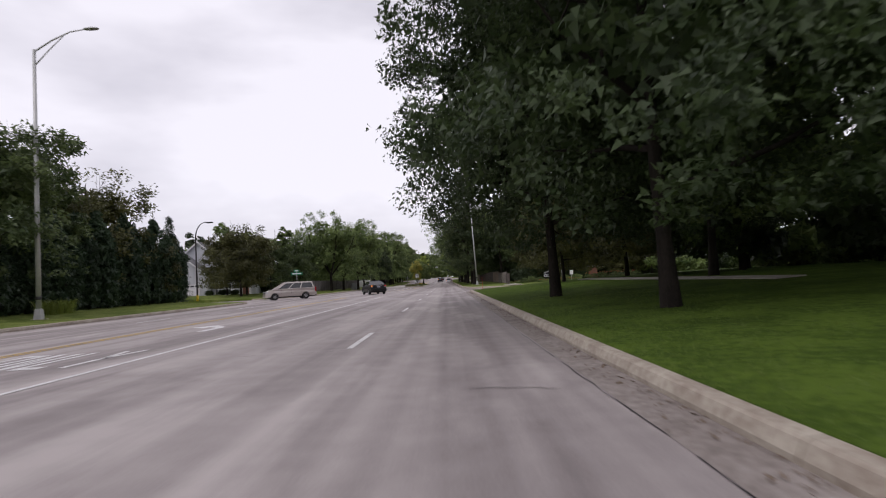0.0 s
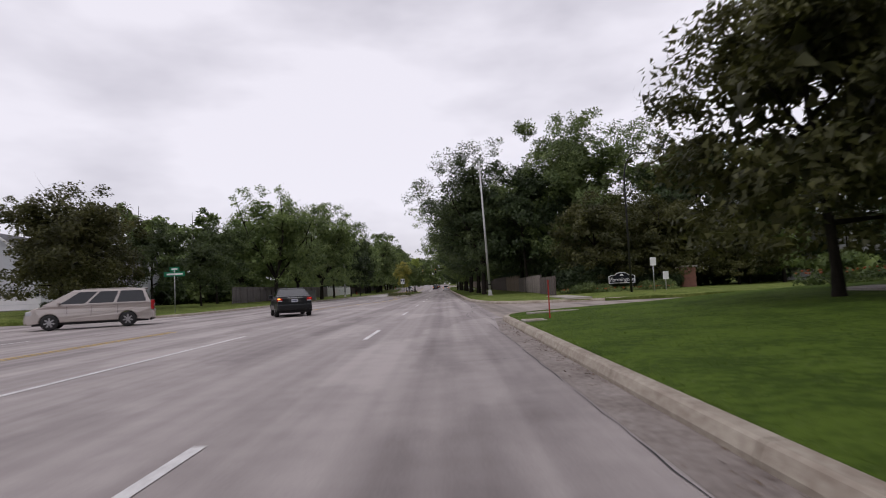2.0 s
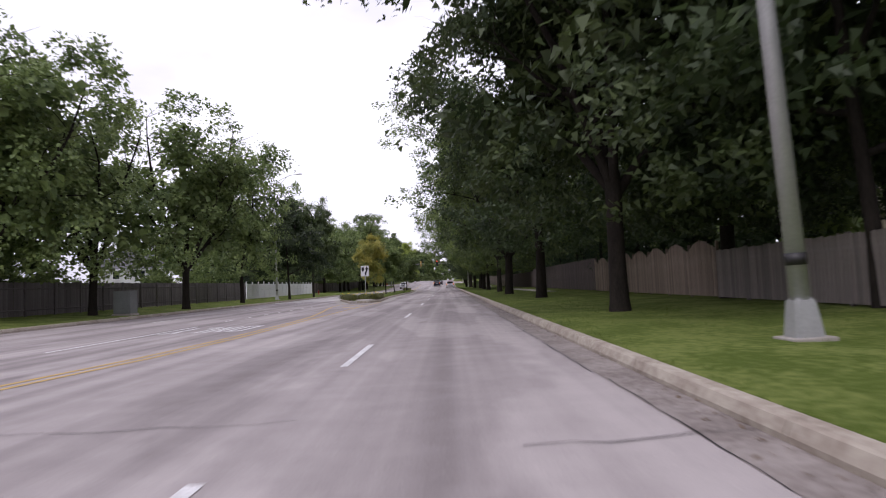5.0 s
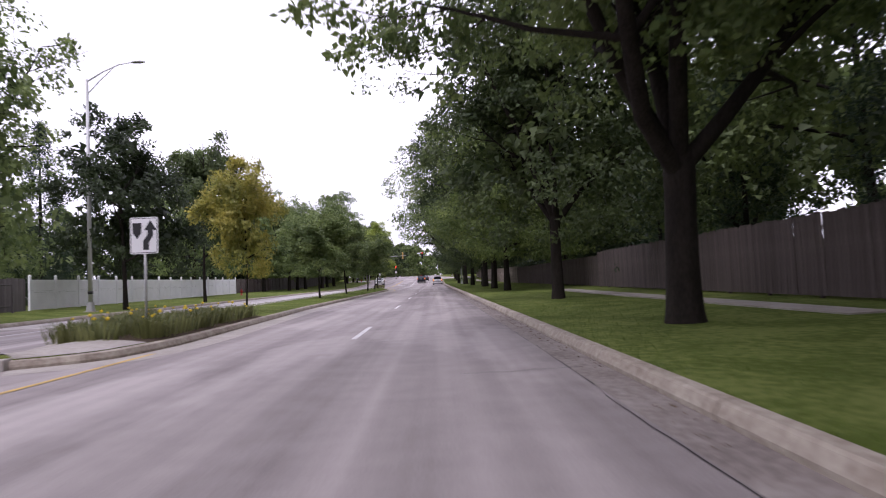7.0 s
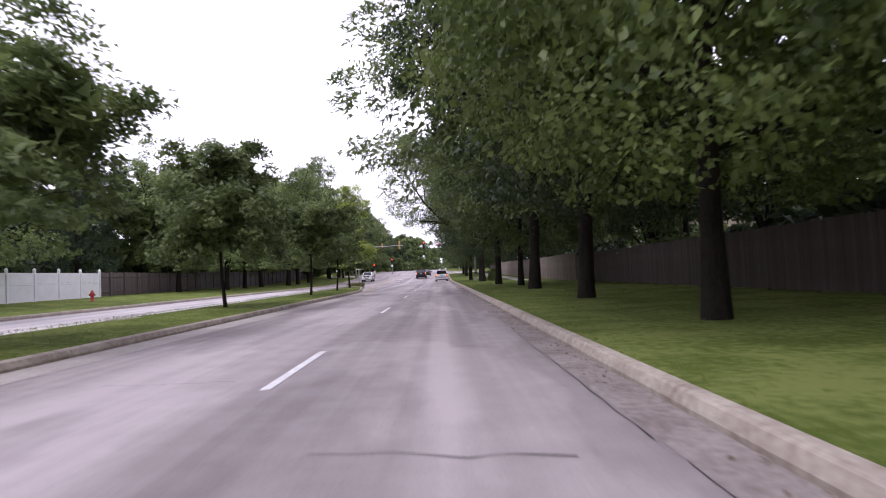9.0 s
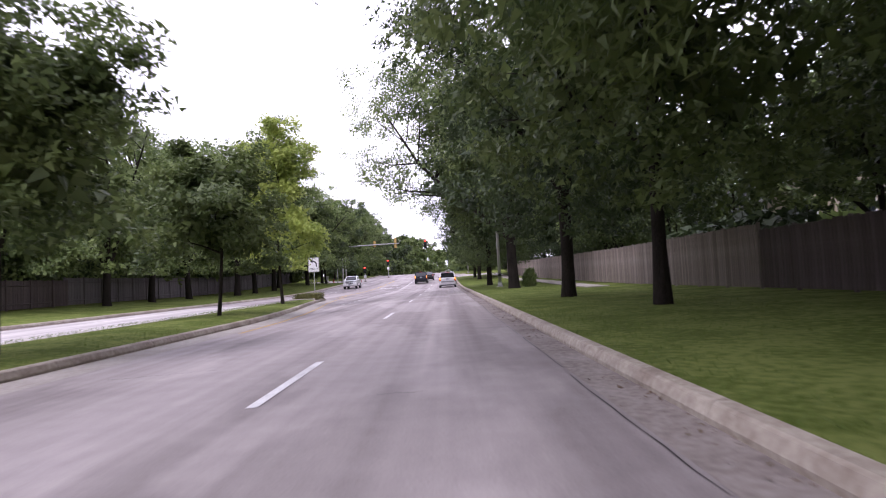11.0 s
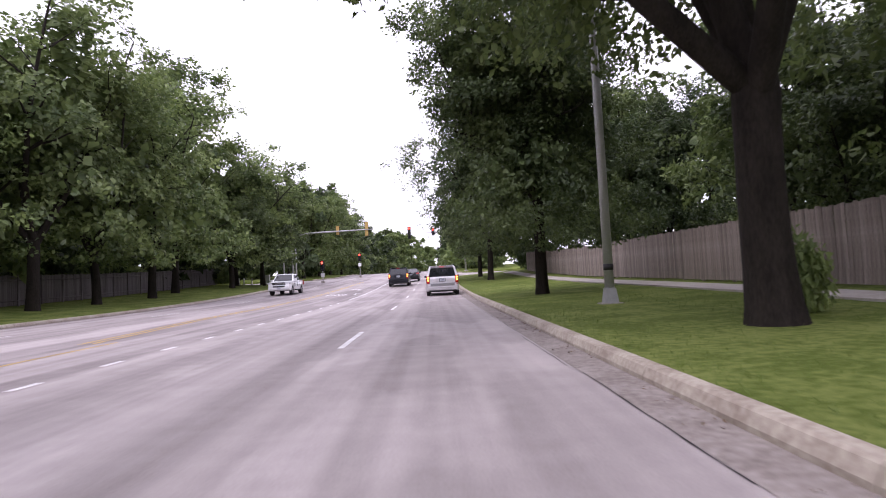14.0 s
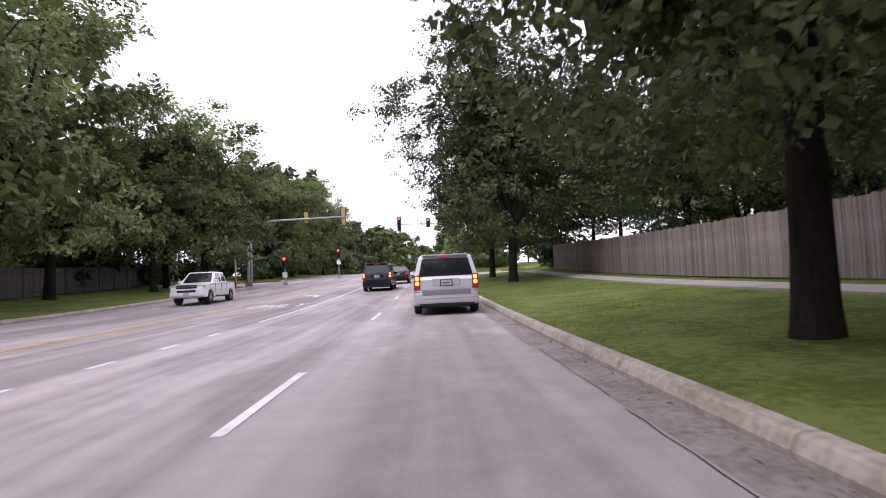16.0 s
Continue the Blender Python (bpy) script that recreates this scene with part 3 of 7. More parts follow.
def leaf_faces(V):
    """Flat vertex and triangle arrays of leaves with three or four corners each."""
    n, k = V.shape[:2]
    o = np.arange(n)[:, None] * k
    F = o + np.array((0, 1, 2)) if k == 3 else np.concatenate((o + np.array((0, 1, 2)), o + np.array((0, 2, 3))), 1).reshape(-1, 3)
    return V.reshape(-1, 3), F


def leaf_cloud(centres, spread, per, size, rnd, droop=0.0):
    return leaf_faces(leaf_points(centres, spread, per, size, rnd, droop))


def mesh_np(name, V, F, material, parent):
    me = bpy.data.meshes.new(name)
    me.vertices.add(len(V))
    me.vertices.foreach_set("co", V.astype(np.float32).ravel())
    me.loops.add(len(F) * 3)
    me.loops.foreach_set("vertex_index", F.astype(np.int32).ravel())
    me.polygons.add(len(F))
    me.polygons.foreach_set("loop_start", np.arange(len(F), dtype=np.int32) * 3)
    me.materials.append(material)
    me.update(calc_edges=True)
    me.validate()
    ob = new(name, me)
    ob.parent = parent
    return ob


def branch(rnd, start, way, length, r0, bend, levels, out, tips):
    pts, rad = [np.array(start)], [r0]
    w = np.array(way, float)
    steps = 5
    for i in range(steps):
        w = w + rnd.normal(size=3) * bend
        w[2] = max(w[2], 0.06)
        w /= np.linalg.norm(w)
        pts.append(pts[-1] + w * length / steps)
        rad.append(r0 * (1 - 0.75 * (i + 1) / steps))
    out.append((pts, rad))
    if levels <= 0:
        tips += [pts[-1], pts[-2], pts[-3]]
        return
    for k in range(3 if levels > 1 else 3):
        i = rnd.integers(2, steps + 1)
        side = rnd.normal(size=3)
        side -= w * side.dot(w)
        side /= np.linalg.norm(side) + 1e-6
        nw = w * 0.6 + side * 0.75 + np.array((0, 0, 0.12))
        branch(rnd, pts[i], nw / np.linalg.norm(nw), length * rnd.uniform(0.5, 0.7), rad[i] * 0.7, bend, levels - 1, out, tips)


def leader(rnd, start, ang, up, length, r0, twigs, out, tips):
    """A main limb that leaves the fork outwards, bends upwards and carries side branches."""
    w = np.array((math.cos(ang), math.sin(ang), up))
    w /= np.linalg.norm(w)
    pts, rad = [np.array(start)], [r0]
    steps = 8
    for i in range(steps):
        w = w + rnd.normal(size=3) * 0.085 + np.array((0, 0, 0.045))
        w /= np.linalg.norm(w)
        pts.append(pts[-1] + w * length / steps)
        rad.append(r0 * (1 - 0.82 * (i + 1) / steps))
    out.append((pts, rad))
    tips += [pts[-1], pts[-2]]
    for i in range(2, steps + 1):
        for k in range(2):
            side = rnd.normal(size=3)
            side -= w * side.dot(w)
            side /= np.linalg.norm(side) + 1e-6
            nw = w * 0.55 + side * 0.8
            branch(rnd, pts[i], nw / np.linalg.norm(nw), length * rnd.uniform(0.2, 0.34), rad[i] * 0.6, 0.16, twigs, out, tips)


def tree(name, seed, height, radius, clear, material, leaves=11000, size=0.24, trunk_r=0.22, squash=1.0, lean=0.0, label="", droop=0.0, fork=None, clump=0.75, fill=0.75, twigs=2, limb=1.0, skirt=0.4, steep=0.35, inner=0.1, tipshare=0.35, browse=0.65, apron=0.12, leaders=(), whole=False, billow=0.12):
    """A tapered trunk with limbs, or one that forks into leaders, and a crown of leaf clumps gathered in boughs, with an uneven outline and gaps."""
    rnd = np.random.default_rng(seed)
    trunk_r *= 0.68
    p = base(name, 0, 0, 0, label=label, category="tree")
    out, tips = [], []
    top = height * 0.9
    fork = fork or clear + 0.4
    tp, tr = [], []
    if leaders:
        for i in range(9):
            w = i / 8
            tp.append(np.array((0.05 * math.sin(seed + 3 * w), 0.05 * math.cos(seed * 2 + 4 * w), -0.25 + (fork + 0.45) * w)))
            tr.append(trunk_r * (1.45, 1.16, 1.05, 1.0, 0.97, 0.95, 0.95, 0.98, 0.8)[i])
        out.append((tp, tr))
        st = tp[-2]
        for k, (deg, up) in enumerate(leaders):
            a = radians(deg)
            n = math.hypot(1, up)
            length = min((height * 0.8 - fork) / (up / n), radius * 0.74 * n)
            leader(rnd, st + np.array((0, 0, -0.12 * (k % 3))), a, up, length, trunk_r * (0.62 if up < 3 else 0.7), max(twigs - 1, 0), out, tips)
    else:
        for i in range(9):
            w = i / 8
            z = -0.25 + (top + 0.25) * w
            tp.append(np.array((lean * w + 0.12 * math.sin(seed + 4 * w), 0.12 * math.cos(seed * 2 + 5 * w), z)))
            tr.append(trunk_r * (1.35 if i == 0 else 1.0) * (1 - 0.88 * w) ** 0.8)
        out.append((tp, tr))
        limbs = 10 if twigs else 6
        for k in range(limbs):
            w = (k + 0.5) / limbs
            z = fork + (height * 0.8 - fork) * w
            ang = k * 2.4 + rnd.uniform(-0.4, 0.4)
            up = steep + 0.9 * w
            way = np.array((math.cos(ang), math.sin(ang), up))
            way /= np.linalg.norm(way)
            i = (z + 0.25) / (top + 0.25)
            st = np.array((lean * i + 0.12 * math.sin(seed + 4 * i), 0.12 * math.cos(seed * 2 + 5 * i), z))
            branch(rnd, st, way, radius * (0.66 - 0.2 * w) * limb, trunk_r * (0.55 - 0.28 * w), 0.13, twigs, out, tips)
    V, F = [], []
    for pts, rad in out:
        v, f = tube_data(pts, rad, 12 if rad[0] > 0.15 else (8 if rad[0] > 0.08 else (6 if rad[0] > 0.04 else 4)), cap=False)
        o = len(V)
        V += v
        F += [tuple(a + o for a in q) for q in f]
    raw("trunk", V, F, M_BARK, p, True)
    # boughs: the limb tips and a ragged shell; clumps gather round them
    cz, hz = (clear + height) / 2, (height - clear) / 2
    lumps = rnd.normal(size=(9, 3))
    lumps /= np.linalg.norm(lumps, axis=1)[:, None]
    la = rnd.uniform(-0.28, 0.22, 9)
    want = int(leaves / 56)
    tips = [t for t in tips if t[2] > clear - 0.3 and math.hypot(t[0] - lean * 0.7, t[1]) < radius * 0.98 and t[2] < height]
    boughs = [t for t in tips[::3] if leaders]
    while len(boughs) < max(want // 6, 46):
        if rnd.random() < tipshare and tips:
            boughs.append(tips[rnd.integers(len(tips))] + rnd.normal(size=3) * 0.2)
            continue
        d = rnd.normal(size=3)
        d /= np.linalg.norm(d)
        if d[2] < 0 and rnd.random() < 0.35:
            d[2] = -d[2]
        r = 1 + sum(a * max(d.dot(l), 0) ** 3 for a, l in zip(la, lumps)) + 0.1 * noise.noise(Vector(d * 2.6 + seed))
        r *= rnd.random() ** 0.33 * fill + (1 - fill) + rnd.normal() * 0.04
        flare = 1.0 if d[2] > 0 else max(math.hypot(d[0], d[1]), 0.15) ** -skirt
        boughs.append(np.array((d[0] * radius * r * flare + lean * 0.7, d[1] * radius * r * flare * squash, cz + d[2] * hz * r)))
    cs = []
    bs = radius * billow
    while len(cs) < want:
        if rnd.random() < apron:
            a, rr = rnd.uniform(0, 6.283), radius * 0.86 * math.sqrt(rnd.uniform(0.06, 1))
            cs.append(np.array((lean * 0.7 + rr * math.cos(a), rr * math.sin(a), clear + rnd.uniform(0.0, 2.4))))
            continue
        o = np.clip(rnd.normal(size=3), -1.7, 1.7) * bs * np.array((0.8, 0.8, 0.5))
        o[2] -= 0.25 * (o[0] ** 2 + o[1] ** 2) / max(bs, 0.1)
        cs.append(boughs[rnd.integers(len(boughs))] + o)
    sp = rnd.uniform(0.6, 1.25, len(cs)) * clump
    axis = np.array((lean * 0.7, 0, cz))
    V = leaf_points(cs, sp, 56, size, rnd, droop, axis - np.array((0, 0, hz * 0.3)), whole)
    # coarse sprays deep inside keep the crown from being seen through
    deep = [axis + (np.array(q) - axis) * 0.62 for q in cs[::3]]
    V2 = leaf_points(deep, [clump * 1.2] * len(deep), max(int(168 * inner), 1), size * (2.0 if size < 0.4 else 1.4), rnd, droop, axis, whole)
    V = np.concatenate((V, V2))
    # the underside rises away from the trunk, most of all on the road's side, clear of traffic
    rho = np.hypot(V[:, 0, 0] - lean * 0.7, V[:, 0, 1])
    keep = V[:, :, 2].min(axis=1) > clear - 0.25 + 0.1 * np.maximum(rho - 0.36 * radius, 0) + browse * np.maximum(-V[:, 0, 0] - 0.3 * radius, 0) + 0.4 * np.maximum(V[:, 0, 1] - 0.2 * radius, 0) * (browse > 0.2)
    V, F = leaf_faces(V[keep])
    mesh_np("crown", V, F, material, p)
    return p


def conifer(name, seed, height, radius, material, label, narrow=False, leaves=11000):
    rnd = np.random.default_rng(seed)
    p = base(name, 0, 0, 0, label=label, category="tree")
    v, f = tube_data([(0, 0, -0.2), (0, 0, height * 0.5), (0, 0, height * 0.97)], [0.16, 0.1, 0.02], 7)
    raw("trunk", v, f, M_BARK, p, True)
    cs, sp = [], []
    for k in range(int(leaves / 30)):
        w = rnd.random() ** 1.25
        z = 0.3 + (height - 0.4) * w
        r = radius * ((1 - w) ** 0.8 if not narrow else min(1, 3.2 * (1 - w)) * min(1, 0.75 + w * 2))
        a = rnd.uniform(0, 6.283)
        rr = r * (rnd.uniform(0.55, 1.08) if not narrow else rnd.uniform(0.75, 1.05))
        if not narrow:
            rr *= 0.8 + 0.25 * math.sin(a * 5 + z * 2)
        cs.append((rr * math.cos(a), rr * math.sin(a), z - 0.1 * rr))
        sp.append(0.45 if not narrow else 0.3)
    V, F = leaf_cloud(cs, sp, 30, 0.2 if not narrow else 0.22, rnd, 0.15 if not narrow else 0.0)
    mesh_np("crown", V, F, material, p)
    return p


def shrub(name, seed, radius, height, material, label, leaves=4200, size=0.12):
    rnd = np.random.default_rng(seed)
    p = base(name, 0, 0, 0, label=label, category="shrub")
    V, F, tips = [], [], []
    for k in range(7):
        a = k * 0.9 + seed
        e = (radius * 0.6 * math.cos(a), radius * 0.6 * math.sin(a), height * 0.8)
        v, f = tube_data([(0.05 * math.cos(a), 0.05 * math.sin(a), -0.1), (e[0] * 0.4, e[1] * 0.4, height * 0.45), e], [0.03, 0.02, 0.006], 4)
        o = len(V)
        V += v
        F += [tuple(i + o for i in q) for q in f]
    raw("stem", V, F, M_BARK, p)
    cs = []
    for k in range(leaves // 26):
        d = rnd.normal(size=3)
        d /= np.linalg.norm(d)
        r = rnd.random() ** 0.4 * (0.85 + 0.3 * noise.noise(Vector(d * 2 + seed)))
        cs.append((d[0] * radius * r, d[1] * radius * r, max(height * (0.5 + 0.5 * d[2] * r), 0.08)))
    V, F = leaf_cloud(cs, [0.24 * max(size / 0.15, 1)] * len(cs), 26, size, rnd)
    V[:, 2] = np.maximum(V[:, 2], 0.0)
    mesh_np("foliage", V, F, material, p)
    return p


VASE = ((195, 1.9), (85, 4.5), (350, 1.5), (280, 2.4), (135, 1.5))
BIG = [tree("large_tree", 11, 16.0, 7.2, 2.3, M_LEAF7, 42000, 0.195, 0.33, fork=3.5, label="large green broadleaf tree with a forked trunk beside the road", clump=0.75, skirt=0.65, inner=0.15, apron=0.2, leaders=VASE),
       tree("large_tree", 23, 15.0, 6.8, 2.2, M_LEAF6, 64000, 0.155, 0.32, label="low-hanging yellow-green broadleaf tree beside the road", clump=0.7, whole=True, skirt=0.65, inner=0.15, steep=0.6, apron=0.25),
       tree("large_tree", 37, 17.0, 7.4, 2.6, M_LEAF, 40000, 0.23, 0.33, label="tall spreading green broadleaf tree", clump=0.75, skirt=0.6, inner=0.16, steep=0.6),
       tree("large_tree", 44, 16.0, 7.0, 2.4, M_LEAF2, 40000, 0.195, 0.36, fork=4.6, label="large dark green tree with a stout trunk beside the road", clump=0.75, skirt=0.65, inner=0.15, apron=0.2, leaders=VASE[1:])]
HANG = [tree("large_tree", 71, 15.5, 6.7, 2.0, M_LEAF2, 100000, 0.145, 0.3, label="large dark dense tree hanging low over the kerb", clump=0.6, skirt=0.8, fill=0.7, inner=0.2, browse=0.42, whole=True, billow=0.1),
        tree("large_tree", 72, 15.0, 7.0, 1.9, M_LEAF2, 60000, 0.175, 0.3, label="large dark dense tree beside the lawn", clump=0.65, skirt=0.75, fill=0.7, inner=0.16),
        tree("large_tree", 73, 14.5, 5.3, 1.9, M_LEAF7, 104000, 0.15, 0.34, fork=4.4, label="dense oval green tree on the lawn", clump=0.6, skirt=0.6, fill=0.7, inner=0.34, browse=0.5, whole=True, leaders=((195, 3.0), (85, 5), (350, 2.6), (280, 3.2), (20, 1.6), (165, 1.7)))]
FAR = [tree("background_tree", 34, 13.5, 5.6, 0.6, M_LEAF2, 2400, 0.75, 0.22, label="dense green tree far behind the road", clump=1.0, twigs=0, browse=0.1),
       tree("background_tree", 35, 15.0, 5.8, 0.8, M_LEAF, 2400, 0.75, 0.22, label="tall green tree far behind the road", clump=1.0, twigs=0, browse=0.1)]
LOCUST = tree("spreading_tree", 5, 14.5, 8.6, 4.0, M_LEAF, 72000, 0.165, 0.37, fork=2.9, label="spreading open tree with forked dark limbs over the road", fill=0.6, clump=0.6, skirt=0.2, inner=0.06, tipshare=0.65, browse=0.36, apron=0.0, whole=True, billow=0.11, leaders=((5, 1.05), (178, 2.0), (100, 4.5), (255, 1.7), (205, 1.5)))
WIDE = tree("spreading_tree", 15, 17.0, 13.6, 4.6, M_LEAF, 112000, 0.17, 0.5, fork=3.7, label="wide spreading tree with forked dark limbs over the road", fill=0.6, clump=0.75, skirt=0.2, inner=0.07, tipshare=0.6, browse=0.36, apron=0.0, whole=True, billow=0.1, leaders=((182, 0.85), (168, 2.6), (60, 6), (4, 1.6), (85, 1.3), (262, 1.7), (140, 4.0)))
LROW = [tree("verge_tree", 41, 16.0, 7.2, 2.2, M_LEAF, 15500, 0.255, 0.36, label="tall leafy green tree along the verge", clump=0.85, twigs=1, browse=0.15, inner=0.16, fill=0.85, whole=True, fork=3.2, leaders=VASE),
        tree("verge_tree", 42, 14.5, 6.9, 2.0, M_LEAF, 15500, 0.255, 0.34, label="broad green tree along the verge", clump=0.85, twigs=1, browse=0.15, inner=0.16, fill=0.85, whole=True, fork=2.8, leaders=VASE),
        tree("verge_tree", 43, 17.0, 6.2, 2.4, M_LEAF, 15500, 0.255, 0.34, label="tall oval green tree along the verge", clump=0.85, twigs=1, whole=True, browse=0.15, inner=0.16, fill=0.85)]
MID = [tree("tree", 3, 10.5, 4.6, 1.9, M_LEAF7, 15000, 0.22, 0.2, label="middle-sized green broadleaf tree beside the road", clump=0.6, twigs=1),
       tree("tree", 8, 11.5, 4.5, 1.7, M_LEAF2, 15000, 0.22, 0.2, label="dense dark green broadleaf tree beside the road", clump=0.6, twigs=1),
       tree("tree", 14, 8.4, 4.3, 1.1, M_LEAF5, 17000, 0.2, 0.2, label="bronze-tinged ornamental tree beside the street", clump=0.65, twigs=1, browse=0.12, apron=0.2)]
YOUNG = [tree("young_tree", 4, 6.8, 2.8, 1.8, M_LEAF, 15000, 0.15, 0.1, label="young round-headed green tree on the median", clump=0.42, twigs=1, inner=0.25, browse=0.1),
         tree("young_tree", 9, 6.3, 2.6, 1.7, M_LEAF, 15000, 0.15, 0.1, label="young green tree on the median", clump=0.42, twigs=1, inner=0.25, browse=0.1)]
YELLOW = tree("yellowing_tree", 6, 6.3, 2.1, 1.5, M_LEAF3, 15000, 0.13, 0.08, label="slender young tree with yellowing leaves on the median", clump=0.4, twigs=1)
BRIGHT = tree("bright_green_tree", 16, 9.8, 2.25, 1.9, M_LEAF4, 20000, 0.16, 0.12, label="upright bright yellow-green tree on the median", clump=0.5)
WILLOW = tree("drooping_tree", 19, 15.5, 6.4, 3.2, M_LEAF, 40000, 0.26, 0.3, label="tall tree with narrow drooping leaves", droop=0.5, clump=0.7, browse=0.35)
WOOD = [tree("background_tree", 31, 13.5, 5.6, 0.7, M_LEAF2, 4000, 0.57, 0.22, label="dense green tree in the belt behind a fence", clump=0.9, twigs=0, browse=0.1),
        tree("background_tree", 32, 15.5, 6.0, 0.9, M_LEAF, 4000, 0.57, 0.24, label="tall green tree in the belt behind a fence", clump=0.9, twigs=0, browse=0.1),
        tree("background_tree", 33, 12.0, 5.2, 0.6, M_LEAF, 3800, 0.56, 0.2, label="leafy green tree in the belt behind a fence", clump=0.9, twigs=0, browse=0.1)]
YARD = [tree("yard_tree", 51, 12.5, 5.4, 2.9, M_LEAF7, 11000, 0.27, 0.24, fork=2.2, label="green broadleaf tree behind the board fence", clump=0.8, twigs=1, browse=0.1, leaders=VASE),
        tree("yard_tree", 52, 14.0, 5.8, 2.9, M_LEAF, 11500, 0.27, 0.26, label="tall leafy tree behind the board fence", clump=0.8, twigs=1, browse=0.1)]
SPRUCE = conifer("spruce_tree", 2, 13, 3.2, M_NEEDLE, "dark green spruce behind the fence")
ARBOR = conifer("arborvitae", 7, 4.2, 1.05, M_NEEDLE, "dense dark columnar hedge conifer", narrow=True, leaves=5500)
SHRUB = [shrub("shrub", 1, 1.0, 1.1, M_LEAF2, "dense dark green rounded shrub"), shrub("shrub", 2, 0.8, 0.75, M_LEAF, "low loose green shrub")]
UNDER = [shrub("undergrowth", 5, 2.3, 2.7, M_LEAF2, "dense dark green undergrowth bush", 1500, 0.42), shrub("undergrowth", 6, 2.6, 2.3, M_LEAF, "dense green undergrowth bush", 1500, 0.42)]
PROTOS = YARD + UNDER + [WIDE] + HANG + FAR + BIG + [LOCUST] + MID + YOUNG + WOOD + LROW + [YELLOW, BRIGHT, WILLOW, SPRUCE, ARBOR] + SHRUB


RIGHT_ROW = "street trees along the near verge"


def copies(proto, rows, group):
    for x, y, turn, s, *up in rows:
        if group == RIGHT_ROW:
            turn = ((turn + 180) % 360 - 180) * 0.2
        z = ground_z(x, y) if not -10.1 < x < -5 else 0.17
        ob = copy_thing(proto, Matrix.LocRotScale((x, y, z - 0.02), Euler((0, 0, radians(turn))), (s, s, up[0] if up else s)))
        ob["group"] = group


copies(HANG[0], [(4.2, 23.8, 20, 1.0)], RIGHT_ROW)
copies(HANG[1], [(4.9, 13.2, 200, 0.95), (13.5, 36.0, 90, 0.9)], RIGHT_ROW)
copies(BIG[0], [(4.5, 99.4, 100, 1.05), (4.7, 139.2, 110, 0.95), (5.2, 257.5, 10, 1.15, 1.12), (5.1, 268.5, 60, 1.0)], RIGHT_ROW)
copies(BIG[1], [(4.9, 156.4, 0, 0.95)], RIGHT_ROW)
copies(BIG[2], [(14.5, 17.0, 130, 1.0), (13.5, 30.0, 10, 0.95), (13.8, 95.0, 0, 1.06), (5.6, 186.0, 80, 0.85)], RIGHT_ROW)
copies(BIG[3], [(9.2, 103.0, 40, 0.95), (4.7, 114.4, 0, 1.0), (4.8, 165.2, 130, 0.95), (4.8, 193.8, 310, 0.95)], RIGHT_ROW)
copies(LOCUST, [(4.3, 126.5, 15, 1.12, 1.0)], RIGHT_ROW)
copies(HANG[2], [(4.4, 227.6, 60, 1.0)], RIGHT_ROW)
copies(WIDE, [(4.8, 211.6, 10, 1.0)], RIGHT_ROW)
copies(WILLOW, [(5.0, 177.0, 0, 1.38, 1.12)], RIGHT_ROW)
copies(BIG[3], [(13.6, 240.0, 100, 0.8), (13.8, 252.0, 200, 0.85)], RIGHT_ROW)
copies(MID[2], [(9.1, 47.2, 0, 0.98), (14.6, 49.0, 60, 1.35), (19.5, 92.0, 90, 1.2), (12.8, 82.5, 10, 0.98), (18.2, 83.0, 200, 0.95), (15.5, 41.0, 120, 1.5)], "ornamental trees at the side street")
copies(MID[1], [(8.6, 95.5, 0, 1.3), (22.0, 44.0, 50, 1.2), (24.0, 88.0, 0, 1.3)], RIGHT_ROW)

rows = random.Random(5)


def belt(xa, xb, ya, yb, step, group, kinds, sa=0.85, sb=1.1, gaps=()):
    y = ya
    while y < yb:
        kind, at = rows.choice(kinds), (rows.uniform(xa, xb), y + rows.uniform(-1.5, 1.5), rows.uniform(0, 360), rows.uniform(sa, sb))
        if not any(a < at[1] < b for a, b in gaps):
            copies(kind, [at], group)
        y += step


BACK = "trees behind the board fence"
belt(13.5, 17, 104, 276, 7.5, BACK, YARD, 0.85, 1.1, ((201, 206), (217, 223)))
copies(YARD[0], [(12.9, 214.5, 40, 0.72, 0.85), (13.6, 221.5, 200, 0.6, 0.7)], BACK)
belt(20, 26, 100, 276, 17, BACK, FAR, 0.9, 1.15, ((206, 212), (226, 232)))
belt(33, 40, 190, 276, 7, BACK, FAR, 0.9, 1.15)
belt(19, 24, -12, 46, 7, BACK, WOOD, 0.95, 1.2)
belt(28, 40, 84, 100, 6, BACK, WOOD, 0.8, 1.0)
belt(26, 34, -10, 52, 5, BACK, FAR, 0.5, 0.65)
belt(34, 46, -10, 54, 8, BACK, FAR)
for y in (122, 131, 139, 148, 157):
    copies(SPRUCE, [(rows.uniform(12.0, 13.5), y, rows.uniform(0, 360), rows.uniform(0.8, 1.0))], BACK)
copies(YARD[1], [(36, 66, 0, 0.65), (44, 62, 90, 0.75), (40, 76, 10, 0.75), (52, 70, 50, 0.85)], BACK)
copies(WOOD[2], [ (60, 58, 0, 1.0), (66, 66, 20, 1.0), (58, 78, 80, 1.0), (70, 50, 40, 1.0)], BACK)

